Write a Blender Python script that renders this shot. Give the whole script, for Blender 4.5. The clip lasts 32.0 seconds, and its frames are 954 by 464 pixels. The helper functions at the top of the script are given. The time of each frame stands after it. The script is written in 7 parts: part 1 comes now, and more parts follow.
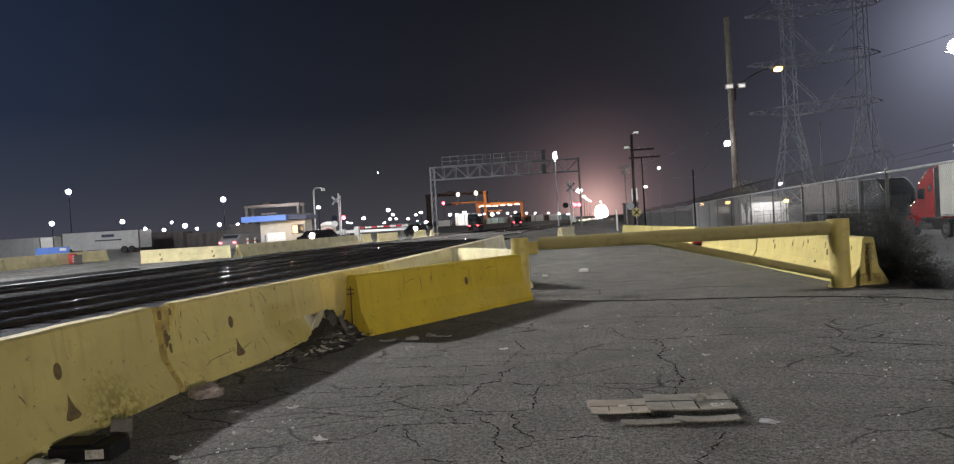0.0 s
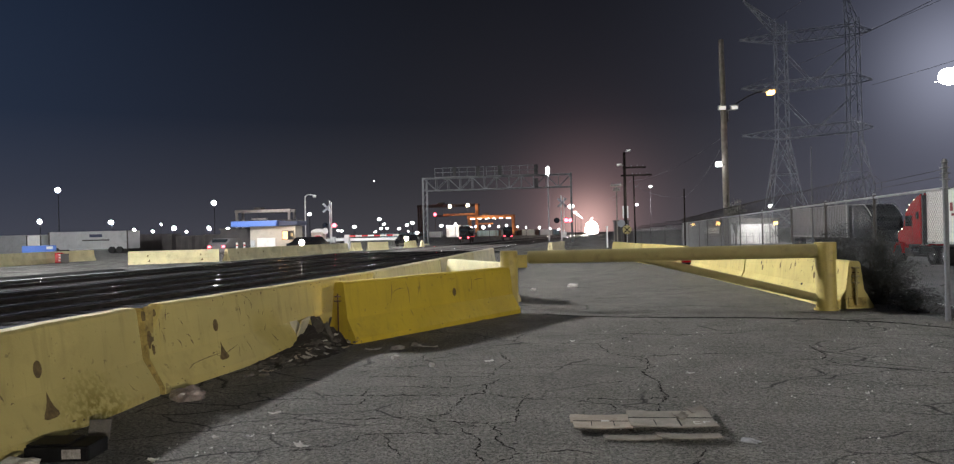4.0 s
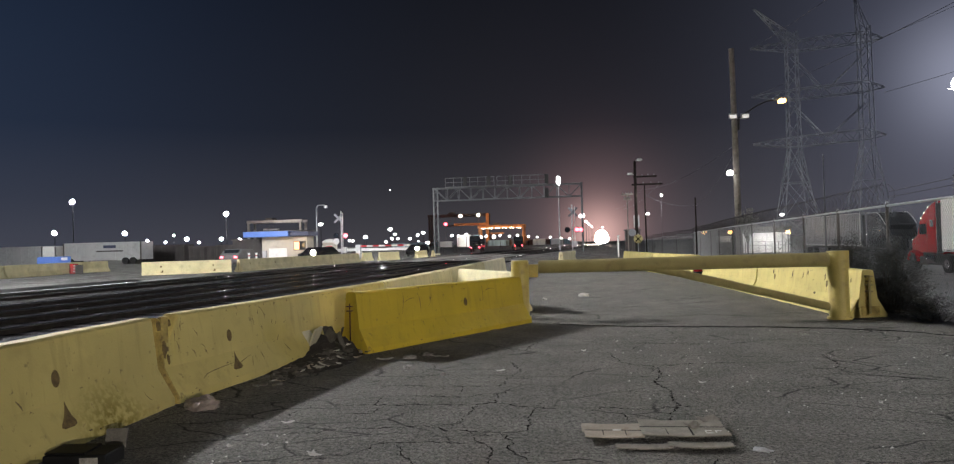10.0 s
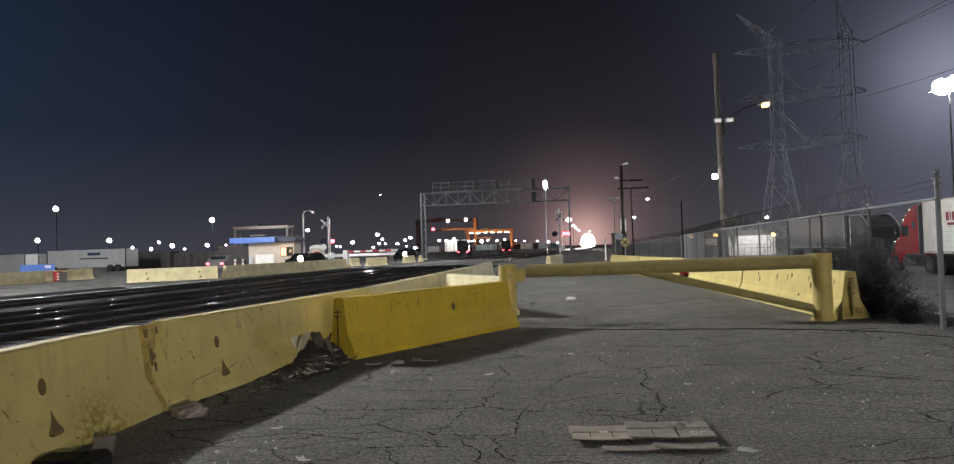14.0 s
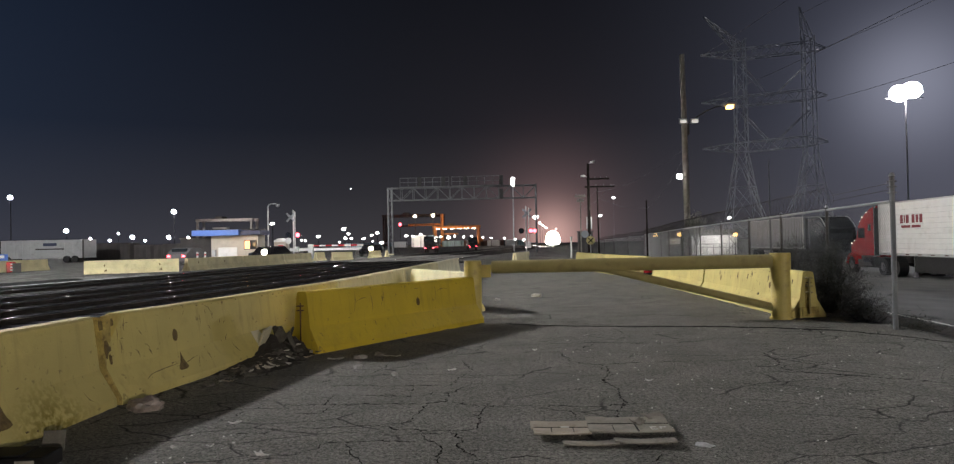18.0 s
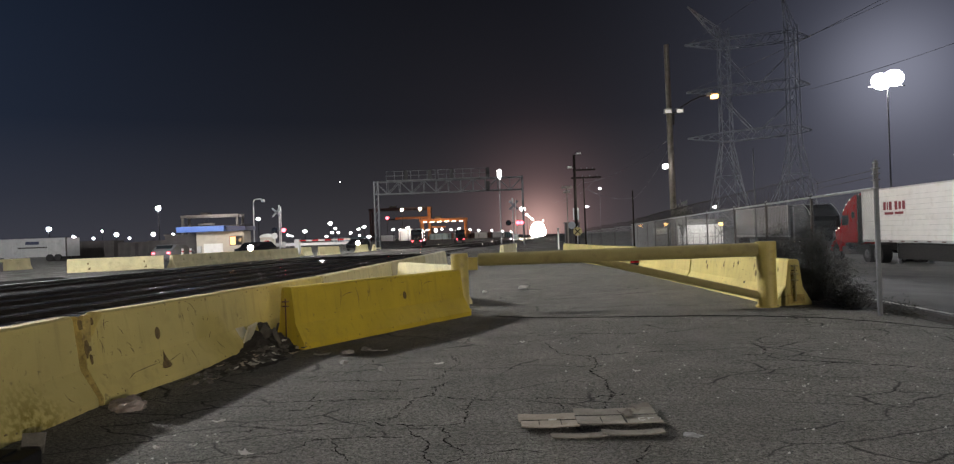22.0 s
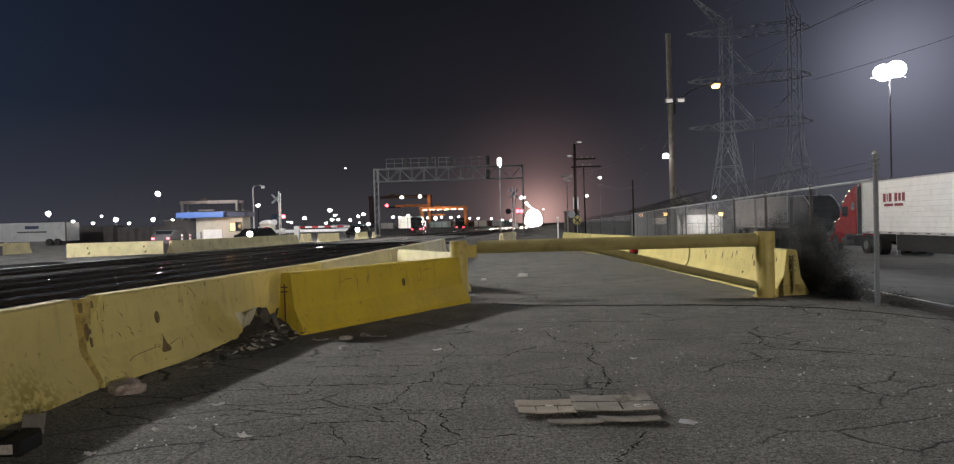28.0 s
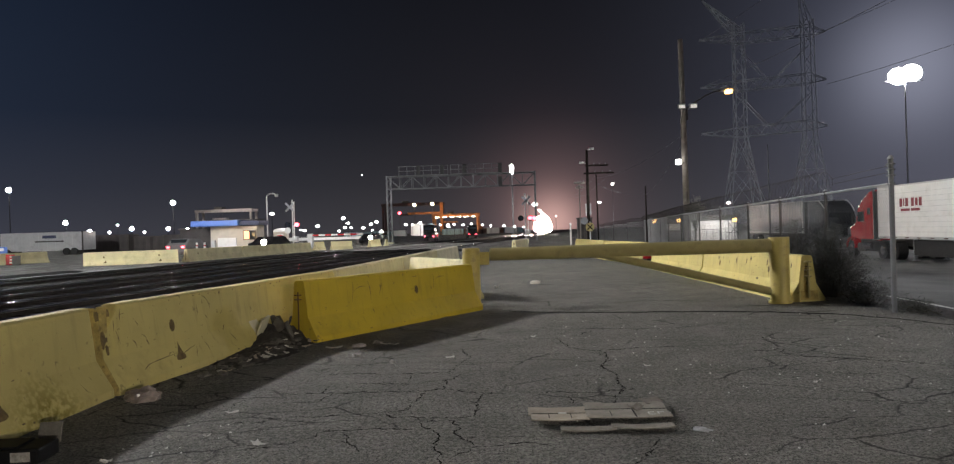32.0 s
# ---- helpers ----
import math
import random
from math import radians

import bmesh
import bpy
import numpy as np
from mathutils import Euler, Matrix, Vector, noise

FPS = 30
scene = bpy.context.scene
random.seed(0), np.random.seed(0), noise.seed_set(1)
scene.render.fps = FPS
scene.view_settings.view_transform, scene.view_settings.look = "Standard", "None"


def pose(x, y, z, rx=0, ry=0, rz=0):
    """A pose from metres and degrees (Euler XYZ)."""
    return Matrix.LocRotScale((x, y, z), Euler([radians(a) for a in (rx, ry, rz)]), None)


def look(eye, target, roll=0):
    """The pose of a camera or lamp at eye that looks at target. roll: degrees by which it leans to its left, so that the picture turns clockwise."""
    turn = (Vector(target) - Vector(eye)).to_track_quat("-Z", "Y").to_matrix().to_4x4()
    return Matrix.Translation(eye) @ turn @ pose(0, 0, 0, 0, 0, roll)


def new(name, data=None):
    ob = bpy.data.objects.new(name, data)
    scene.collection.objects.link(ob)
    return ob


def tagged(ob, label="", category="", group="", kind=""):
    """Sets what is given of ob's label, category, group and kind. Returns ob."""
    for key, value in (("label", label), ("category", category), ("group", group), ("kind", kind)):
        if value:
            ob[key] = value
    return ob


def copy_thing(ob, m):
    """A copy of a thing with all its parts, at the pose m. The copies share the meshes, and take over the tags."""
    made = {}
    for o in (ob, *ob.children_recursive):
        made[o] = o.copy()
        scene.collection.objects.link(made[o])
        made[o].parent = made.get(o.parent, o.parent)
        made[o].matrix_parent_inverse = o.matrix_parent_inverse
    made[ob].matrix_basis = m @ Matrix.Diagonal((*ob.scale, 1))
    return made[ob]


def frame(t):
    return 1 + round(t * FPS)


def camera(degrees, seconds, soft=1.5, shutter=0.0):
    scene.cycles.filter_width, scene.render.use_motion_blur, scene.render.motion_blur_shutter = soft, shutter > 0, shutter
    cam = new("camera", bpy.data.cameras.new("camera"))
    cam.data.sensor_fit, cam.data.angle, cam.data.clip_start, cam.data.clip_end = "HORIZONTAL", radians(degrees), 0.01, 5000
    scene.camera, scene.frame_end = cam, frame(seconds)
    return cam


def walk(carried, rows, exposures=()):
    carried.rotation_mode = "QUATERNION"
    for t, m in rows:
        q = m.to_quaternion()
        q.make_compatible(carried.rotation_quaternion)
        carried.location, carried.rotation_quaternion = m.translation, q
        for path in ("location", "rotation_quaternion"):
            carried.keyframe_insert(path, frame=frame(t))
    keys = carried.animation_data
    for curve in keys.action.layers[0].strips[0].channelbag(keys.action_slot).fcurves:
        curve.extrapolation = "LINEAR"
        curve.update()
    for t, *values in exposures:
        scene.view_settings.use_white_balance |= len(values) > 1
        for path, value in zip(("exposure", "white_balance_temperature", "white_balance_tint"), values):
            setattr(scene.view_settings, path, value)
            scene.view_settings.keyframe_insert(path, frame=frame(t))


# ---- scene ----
cam = camera(67.8, 32.0, 1.25)
PATH = [
    (0, (0.135, -0.036, 1.437), (-0.141, 1.945, 1.407), -3.2),
    (0.5, (0.141, -0.041, 1.435), (-0.126, 1.941, 1.408), -2.9),
    (1, (0.141, -0.04, 1.439), (-0.113, 1.943, 1.421), -2.9),
    (1.5, (0.145, -0.033, 1.436), (-0.11, 1.951, 1.427), -2.6),
    (2, (0.147, -0.034, 1.436), (-0.101, 1.951, 1.431), -2.6),
    (2.5, (0.145, -0.041, 1.434), (-0.089, 1.945, 1.438), -1.6),
    (3, (0.149, -0.025, 1.43), (-0.092, 1.96, 1.449), -0.1),
    (3.5, (0.151, -0.055, 1.423), (-0.093, 1.93, 1.429), -0.7),
    (4, (0.151, -0.041, 1.423), (-0.098, 1.944, 1.427), -1.3),
    (4.5, (0.141, -0.053, 1.433), (-0.151, 1.925, 1.463), -0.9),
    (6.5, (0.15, -0.093, 1.425), (-0.118, 1.888, 1.447), -1.6),
    (7, (0.152, -0.076, 1.425), (-0.114, 1.907, 1.443), -1.6),
    (7.5, (0.153, -0.078, 1.421), (-0.105, 1.906, 1.44), -1.6),
    (8, (0.156, -0.081, 1.422), (-0.104, 1.902, 1.446), -1.5),
    (8.5, (0.156, -0.064, 1.423), (-0.115, 1.917, 1.451), -1.4),
    (9, (0.151, -0.085, 1.425), (-0.124, 1.895, 1.458), -1.3),
    (9.5, (0.154, -0.085, 1.424), (-0.129, 1.894, 1.457), -1.1),
    (10, (0.153, -0.085, 1.425), (-0.125, 1.895, 1.457), -1.5),
    (10.5, (0.148, -0.065, 1.43), (-0.131, 1.915, 1.47), -1.0),
    (11, (0.153, -0.116, 1.438), (-0.128, 1.863, 1.503), -1.6),
    (11.5, (0.155, -0.075, 1.434), (-0.131, 1.903, 1.498), -1.4),
    (12, (0.152, -0.1, 1.435), (-0.146, 1.876, 1.507), -1.7),
    (12.5, (0.154, -0.087, 1.429), (-0.161, 1.887, 1.501), -1.2),
    (13, (0.144, -0.139, 1.436), (-0.139, 1.84, 1.49), -1.7),
    (13.5, (0.152, -0.109, 1.432), (-0.12, 1.871, 1.479), -2.0),
    (14, (0.164, -0.13, 1.426), (-0.079, 1.855, 1.47), -1.9),
    (14.5, (0.164, -0.13, 1.425), (-0.044, 1.859, 1.449), -2.1),
    (16.5, (0.171, -0.093, 1.416), (-0.018, 1.898, 1.442), -1.8),
    (17, (0.176, -0.095, 1.419), (-0.006, 1.897, 1.45), -1.5),
    (17.5, (0.176, -0.106, 1.414), (0.009, 1.887, 1.447), -0.9),
    (18, (0.18, -0.111, 1.414), (0.029, 1.883, 1.445), -1.1),
    (18.5, (0.184, -0.104, 1.417), (0.051, 1.891, 1.444), -1.1),
    (19, (0.196, -0.095, 1.409), (0.075, 1.901, 1.425), -1.2),
    (19.5, (0.195, -0.089, 1.404), (0.075, 1.908, 1.399), -0.9),
    (20, (0.202, -0.069, 1.404), (0.103, 1.929, 1.382), -1.8),
    (20.5, (0.199, -0.043, 1.414), (0.105, 1.954, 1.403), -1.9),
    (21, (0.206, -0.046, 1.408), (0.105, 1.951, 1.407), -1.5),
    (21.5, (0.203, -0.054, 1.413), (0.099, 1.944, 1.42), -1.7),
    (22, (0.196, -0.052, 1.414), (0.08, 1.945, 1.423), -1.9),
    (22.5, (0.192, -0.079, 1.419), (0.059, 1.916, 1.435), -2.1),
    (23, (0.201, -0.07, 1.414), (0.072, 1.926, 1.43), -2.2),
    (23.5, (0.208, -0.062, 1.407), (0.089, 1.935, 1.407), -2.6),
    (24, (0.215, -0.061, 1.406), (0.115, 1.937, 1.399), -3.0),
    (24.5, (0.213, -0.062, 1.406), (0.122, 1.936, 1.39), -3.1),
    (25, (0.215, -0.055, 1.407), (0.121, 1.943, 1.386), -2.7),
    (25.5, (0.215, -0.047, 1.404), (0.117, 1.95, 1.393), -3.0),
    (27.5, (0.204, -0.056, 1.398), (0.086, 1.94, 1.371), -1.4),
    (28, (0.203, -0.067, 1.401), (0.087, 1.929, 1.377), -1.4),
    (28.5, (0.214, -0.045, 1.397), (0.088, 1.951, 1.382), -1.2),
    (29, (0.217, -0.042, 1.4), (0.064, 1.952, 1.399), -1.8),
    (29.5, (0.211, -0.047, 1.397), (0.006, 1.942, 1.394), -0.9),
    (30, (0.201, -0.084, 1.407), (-0.002, 1.905, 1.402), -1.4),
    (30.5, (0.203, -0.081, 1.405), (0.015, 1.91, 1.386), -1.3),
    (31, (0.198, -0.079, 1.404), (0.022, 1.913, 1.377), -1.6),
    (31.5, (0.204, -0.069, 1.401), (0.043, 1.924, 1.386), -1.7),
    (32, (0.208, -0.073, 1.403), (0.057, 1.922, 1.4), -1.7),
]
walk(cam, [(t, look(eye, target, roll)) for t, eye, target, roll in PATH], [(0, 0.17, 6250, 11), (11.2, 0.14, 6250, 11), (12, 0.0, 6250, 11), (14, 0.02, 6250, 11), (17, -0.16, 6350, 11), (20, -0.15, 6400, 11), (24, -0.18, 6400, 11), (32, -0.12, 6350, 11)])

# ---- world and light ----
world = bpy.data.worlds.new("night_sky")
scene.world = world
world.use_nodes = True
wn, wl = world.node_tree.nodes, world.node_tree.links
bg = wn["Background"]
tc = wn.new("ShaderNodeTexCoord")
sep = wn.new("ShaderNodeSeparateXYZ")
ramp = wn.new("ShaderNodeValToRGB")
wl.new(tc.outputs["Generated"], sep.inputs[0])
wl.new(sep.outputs["Z"], ramp.inputs[0])
# sky colour raised to the east for the floodlights' halo, bluer to the west
side = wn.new("ShaderNodeMapRange")
side.interpolation_type = "SMOOTHSTEP"
side.inputs["From Min"].default_value, side.inputs["From Max"].default_value = 0.0, 0.75
side.inputs["To Min"].default_value, side.inputs["To Max"].default_value = 0.0, 1.0
wl.new(sep.outputs["X"], side.inputs["Value"])
tint = wn.new("ShaderNodeMix")
tint.data_type, tint.blend_type = "RGBA", "ADD"
tint.inputs[7].default_value = (0.034, 0.036, 0.05, 1)
wl.new(side.outputs[0], tint.inputs[0])
wl.new(ramp.outputs[0], tint.inputs[6])
west = wn.new("ShaderNodeMapRange")
west.interpolation_type = "SMOOTHSTEP"
west.inputs["From Min"].default_value, west.inputs["From Max"].default_value = -0.1, -0.7
wl.new(sep.outputs["X"], west.inputs["Value"])
tint2 = wn.new("ShaderNodeMix")
tint2.data_type, tint2.blend_type = "RGBA", "ADD"
tint2.inputs[7].default_value = (0.0, 0.0035, 0.012, 1)
wl.new(west.outputs[0], tint2.inputs[0])
wl.new(tint.outputs[2], tint2.inputs[6])


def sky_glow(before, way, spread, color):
    """Adds a soft lobe round a bearing to the sky colour, painted for lamp glare and haze."""
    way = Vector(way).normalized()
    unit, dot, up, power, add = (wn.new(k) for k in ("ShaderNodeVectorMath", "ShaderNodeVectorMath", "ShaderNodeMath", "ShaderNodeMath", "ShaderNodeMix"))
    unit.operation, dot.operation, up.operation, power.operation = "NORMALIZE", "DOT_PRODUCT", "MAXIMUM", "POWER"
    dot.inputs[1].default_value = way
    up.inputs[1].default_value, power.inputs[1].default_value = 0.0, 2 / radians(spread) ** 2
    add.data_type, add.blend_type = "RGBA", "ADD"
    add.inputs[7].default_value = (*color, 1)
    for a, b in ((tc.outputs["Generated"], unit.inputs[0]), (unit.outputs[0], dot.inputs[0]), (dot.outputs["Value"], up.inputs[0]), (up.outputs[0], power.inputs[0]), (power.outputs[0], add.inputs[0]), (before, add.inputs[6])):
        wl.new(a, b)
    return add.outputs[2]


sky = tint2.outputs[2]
# lamp glare and haze painted into the sky: over the tracks toward the train, round the floodlights of the street, faint
# in the west
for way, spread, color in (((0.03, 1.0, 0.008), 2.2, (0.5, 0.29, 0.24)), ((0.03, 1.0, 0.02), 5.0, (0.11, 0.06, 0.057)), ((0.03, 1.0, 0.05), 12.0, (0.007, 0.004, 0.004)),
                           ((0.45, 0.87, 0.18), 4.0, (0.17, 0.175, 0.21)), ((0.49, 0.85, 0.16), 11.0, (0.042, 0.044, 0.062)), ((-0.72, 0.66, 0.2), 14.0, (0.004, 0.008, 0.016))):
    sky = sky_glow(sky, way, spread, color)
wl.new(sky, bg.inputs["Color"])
ramp.color_ramp.elements[0].position, ramp.color_ramp.elements[0].color = 0.0, (0.05, 0.047, 0.051, 1)
ramp.color_ramp.elements[1].position, ramp.color_ramp.elements[1].color = 0.42, (0.0048, 0.0056, 0.0086, 1)
mid = ramp.color_ramp.elements.new(0.16)
mid.color = (0.013, 0.0138, 0.018, 1)
low = ramp.color_ramp.elements.new(0.07)
low.color = (0.03, 0.029, 0.033, 1)
bg.inputs["Strength"].default_value = 1.0


def lamp(name, kind, m, energy, color=(1, 1, 1), size=0.3, spot=140, blend=0.5):
    data = bpy.data.lights.new(name, kind)
    data.energy, data.color = energy, color
    if kind == "AREA":
        data.size = size
    else:
        data.shadow_soft_size = size
    if kind == "SPOT":
        data.spot_size, data.spot_blend = radians(spot), blend
    ob = new(name, data)
    ob.matrix_world = m
    return ob


# ---- materials ----
def nodes_of(name):
    m = bpy.data.materials.new(name)
    m.use_nodes = True
    nt = m.node_tree
    return m, nt.nodes, nt.links, nt.nodes["Principled BSDF"]


def mat(name, color, rough=0.7, metal=0.0, vary=0.25, scale=3.0, fine=60.0, bump=0.15, stain=None, amount=0.4, each=0.0, spec=0.5):
    """A surface with broad and fine variation, stains and relief."""
    m, n, l, b = nodes_of(name)
    co = n.new("ShaderNodeTexCoord")
    broad, grain = n.new("ShaderNodeTexNoise"), n.new("ShaderNodeTexNoise")
    broad.inputs["Scale"].default_value, broad.inputs["Detail"].default_value = scale, 6
    grain.inputs["Scale"].default_value, grain.inputs["Detail"].default_value = fine, 3
    for t in (broad, grain):
        l.new(co.outputs["Object"], t.inputs["Vector"])
    r = n.new("ShaderNodeValToRGB")
    c = Vector(color)
    r.color_ramp.elements[0].position, r.color_ramp.elements[1].position = 0.3, 0.7
    r.color_ramp.elements[0].color = (*(c * (1 - vary)), 1)
    r.color_ramp.elements[1].color = (*[min(1, v) for v in c * (1 + vary)], 1)
    l.new(broad.outputs["Fac"], r.inputs[0])
    mix = n.new("ShaderNodeMix")
    mix.data_type, mix.blend_type = "RGBA", "OVERLAY"
    mix.inputs["Factor"].default_value = 0.35
    l.new(r.outputs[0], mix.inputs[6])
    l.new(grain.outputs["Fac"], mix.inputs[7])
    out = mix.outputs[2]
    if stain:
        sn, sr, sm = n.new("ShaderNodeTexNoise"), n.new("ShaderNodeValToRGB"), n.new("ShaderNodeMix")
        sn.inputs["Scale"].default_value, sn.inputs["Detail"].default_value = scale * 2.3, 8
        sr.color_ramp.elements[0].position, sr.color_ramp.elements[1].position = 0.55, 0.72
        sr.color_ramp.elements[1].color = (amount, amount, amount, 1)
        sm.data_type = "RGBA"
        l.new(co.outputs["Object"], sn.inputs["Vector"])
        l.new(sn.outputs["Fac"], sr.inputs[0])
        l.new(sr.outputs[0], sm.inputs[0])
        l.new(out, sm.inputs[6])
        sm.inputs[7].default_value = (*stain, 1)
        out = sm.outputs[2]
    if each:
        oi, hs, mr = n.new("ShaderNodeObjectInfo"), n.new("ShaderNodeHueSaturation"), n.new("ShaderNodeMapRange")
        mr.inputs["To Min"].default_value, mr.inputs["To Max"].default_value = 1 - each, 1 + each
        l.new(oi.outputs["Random"], mr.inputs["Value"])
        l.new(mr.outputs[0], hs.inputs["Value"])
        l.new(out, hs.inputs["Color"])
        out = hs.outputs[0]
    l.new(out, b.inputs["Base Color"])
    b.inputs["Roughness"].default_value, b.inputs["Metallic"].default_value = rough, metal
    b.inputs["Specular IOR Level"].default_value = spec
    if bump:
        bp = n.new("ShaderNodeBump")
        bp.inputs["Strength"].default_value, bp.inputs["Distance"].default_value = bump, 0.01
        l.new(grain.outputs["Fac"], bp.inputs["Height"])
        l.new(bp.outputs[0], b.inputs["Normal"])
    return m


def glow(name, color, strength):
    m, n, l, b = nodes_of(name)
    b.inputs["Base Color"].default_value = (*color, 1)
    b.inputs["Emission Color"].default_value = (*color, 1)
    b.inputs["Emission Strength"].default_value = strength
    return m


def barrier_paint(name, color, stain, moss=None):
    """Worn paint on concrete: blotches, rain streaks, small dark flecks, and one mossy patch (its place and reach) where there is one."""
    m, n, l, b = nodes_of(name)
    co = n.new("ShaderNodeTexCoord")

    def tex(scale, detail, stretch=(1, 1, 1)):
        mp, t = n.new("ShaderNodeMapping"), n.new("ShaderNodeTexNoise")
        mp.inputs["Scale"].default_value = stretch
        t.inputs["Scale"].default_value, t.inputs["Detail"].default_value = scale, detail
        l.new(co.outputs["Object"], mp.inputs["Vector"])
        l.new(mp.outputs[0], t.inputs["Vector"])
        return t.outputs["Fac"]

    def band(src, p0, p1, top):
        r = n.new("ShaderNodeMapRange")
        for key, v in (("From Min", p0), ("From Max", p1), ("To Max", top)):
            r.inputs[key].default_value = v
        l.new(src, r.inputs["Value"])
        return r.outputs[0]

    def over(a, fac, c):
        x = n.new("ShaderNodeMix")
        x.data_type = "RGBA"
        l.new(fac, x.inputs[0])
        if isinstance(a, tuple):
            x.inputs[6].default_value = (*a, 1)
        else:
            l.new(a, x.inputs[6])
        x.inputs[7].default_value = (*c, 1)
        return x.outputs[2]

    c = Vector(color)
    out = over(tuple(c * 0.9), band(tex(1.4, 5), 0.35, 0.65, 1.0), c * 1.08)
    out = over(out, band(tex(3.5, 7), 0.55, 0.72, 0.4), stain)
    out = over(out, band(tex(1.0, 6, (11, 11, 0.8)), 0.56, 0.74, 0.4), Vector(stain) * 0.8)
    out = over(out, band(tex(34, 4, (1, 1, 0.6)), 0.68, 0.74, 0.6), (0.13, 0.095, 0.04))
    out = over(out, band(tex(9, 9), 0.66, 0.7, 0.55), (0.16, 0.115, 0.05))
    if moss:
        place, reach = moss
        d, mp, mul = n.new("ShaderNodeVectorMath"), n.new("ShaderNodeMapRange"), n.new("ShaderNodeMath")
        d.operation, mul.operation = "DISTANCE", "MULTIPLY"
        d.inputs[1].default_value = place
        l.new(co.outputs["Object"], d.inputs[0])
        for key, v in (("From Min", reach), ("From Max", reach * 0.3), ("To Max", 1.0)):
            mp.inputs[key].default_value = v
        l.new(d.outputs["Value"], mp.inputs["Value"])
        l.new(mp.outputs[0], mul.inputs[0])
        l.new(band(tex(20, 9), 0.4, 0.58, 1.0), mul.inputs[1])
        out = over(out, mul.outputs[0], (0.25, 0.2, 0.025))
    l.new(out, b.inputs["Base Color"])
    b.inputs["Roughness"].default_value = 0.75
    bp = n.new("ShaderNodeBump")
    bp.inputs["Strength"].default_value, bp.inputs["Distance"].default_value = 0.35, 0.01
    l.new(tex(60, 5), bp.inputs["Height"])
    l.new(bp.outputs[0], b.inputs["Normal"])
    return m


YELLOW = barrier_paint("yellow_painted_concrete", (0.55, 0.46, 0.15), (0.36, 0.27, 0.09))
MOSSY = barrier_paint("yellow_painted_concrete_with_moss", (0.55, 0.46, 0.15), (0.36, 0.27, 0.09), ((4.78, -0.3, -0.03), 0.5))
OCHRE = barrier_paint("deep_yellow_painted_concrete", (0.56, 0.42, 0.03), (0.4, 0.29, 0.04))
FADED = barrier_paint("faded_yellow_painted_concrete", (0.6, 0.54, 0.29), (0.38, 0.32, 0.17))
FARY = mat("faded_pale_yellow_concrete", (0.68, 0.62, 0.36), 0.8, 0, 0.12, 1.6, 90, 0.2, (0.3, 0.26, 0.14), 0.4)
PALE = mat("pale_painted_concrete", (0.64, 0.6, 0.42), 0.8, 0, 0.12, 1.6, 90, 0.2, (0.3, 0.26, 0.16), 0.5)
YSTEEL = mat("yellow_painted_steel", (0.47, 0.38, 0.11), 0.5, 0, 0.12, 2.5, 120, 0.08, (0.24, 0.17, 0.08), 0.5)
STEEL = mat("galvanised_steel", (0.42, 0.43, 0.44), 0.45, 0.7, 0.15, 6, 150, 0.05)
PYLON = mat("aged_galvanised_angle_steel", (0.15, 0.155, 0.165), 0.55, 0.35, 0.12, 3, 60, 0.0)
# near black, to cancel the light that mast lamps throw on their own masts
DARKMAST = mat("near_black_mast_steel", (0.012, 0.012, 0.014), 0.8, 0, 0.2, 3, 60, 0.0, spec=0.1)
# ties darkened along with the bed, standing in for its lack of light
TIE = mat("near_black_timber", (0.008, 0.007, 0.0065), 0.95, 0, 0.3, 5, 70, 0.3, spec=0.0)
NAVY = mat("dark_navy_paint", (0.03, 0.04, 0.09), 0.6, 0, 0.1, 3, 60, 0.0)
DARKSTEEL = mat("dark_weathered_steel", (0.07, 0.065, 0.06), 0.6, 0.4, 0.25, 4, 90, 0.1)
RUST = mat("rusty_steel", (0.09, 0.045, 0.025), 0.8, 0.2, 0.35, 8, 90, 0.2)
GRIMY = mat("grimy_yellow_painted_steel", (0.34, 0.29, 0.12), 0.55, 0, 0.12, 2.5, 120, 0.08, (0.2, 0.15, 0.08), 0.5)
RAILTOP = mat("polished_rail_steel", (0.5, 0.5, 0.52), 0.2, 1.0, 0.1, 6, 90, 0.02)
WOOD = mat("weathered_pole_wood", (0.22, 0.2, 0.175), 0.85, 0, 0.25, 5, 70, 0.3, (0.12, 0.09, 0.07), 0.4)
WHITE = mat("white_painted_metal", (0.75, 0.75, 0.73), 0.5, 0, 0.05, 1.5, 80, 0.04, (0.45, 0.42, 0.38), 0.3)
GREYBOX = mat("dull_grey_trailer_metal", (0.45, 0.46, 0.46), 0.4, 0.3, 0.08, 1.2, 60, 0.05, (0.25, 0.24, 0.22), 0.4)
DULLBOX = mat("grey_ribbed_aluminium", (0.27, 0.28, 0.3), 0.35, 0.1, 0.15, 1.2, 60, 0.05)
DARKBOX = mat("dark_unlit_container_paint", (0.05, 0.044, 0.043), 0.65, 0.1, 0.25, 1, 40, 0.1, each=0.35)
TOWERSTEEL = mat("zinc_grey_tower_steel", (0.26, 0.275, 0.305), 0.6, 0.2, 0.12, 1, 40, 0.0)
GANTRYSTEEL = mat("dull_grey_gantry_steel", (0.135, 0.14, 0.147), 0.6, 0.3, 0.12, 3, 60, 0.0)
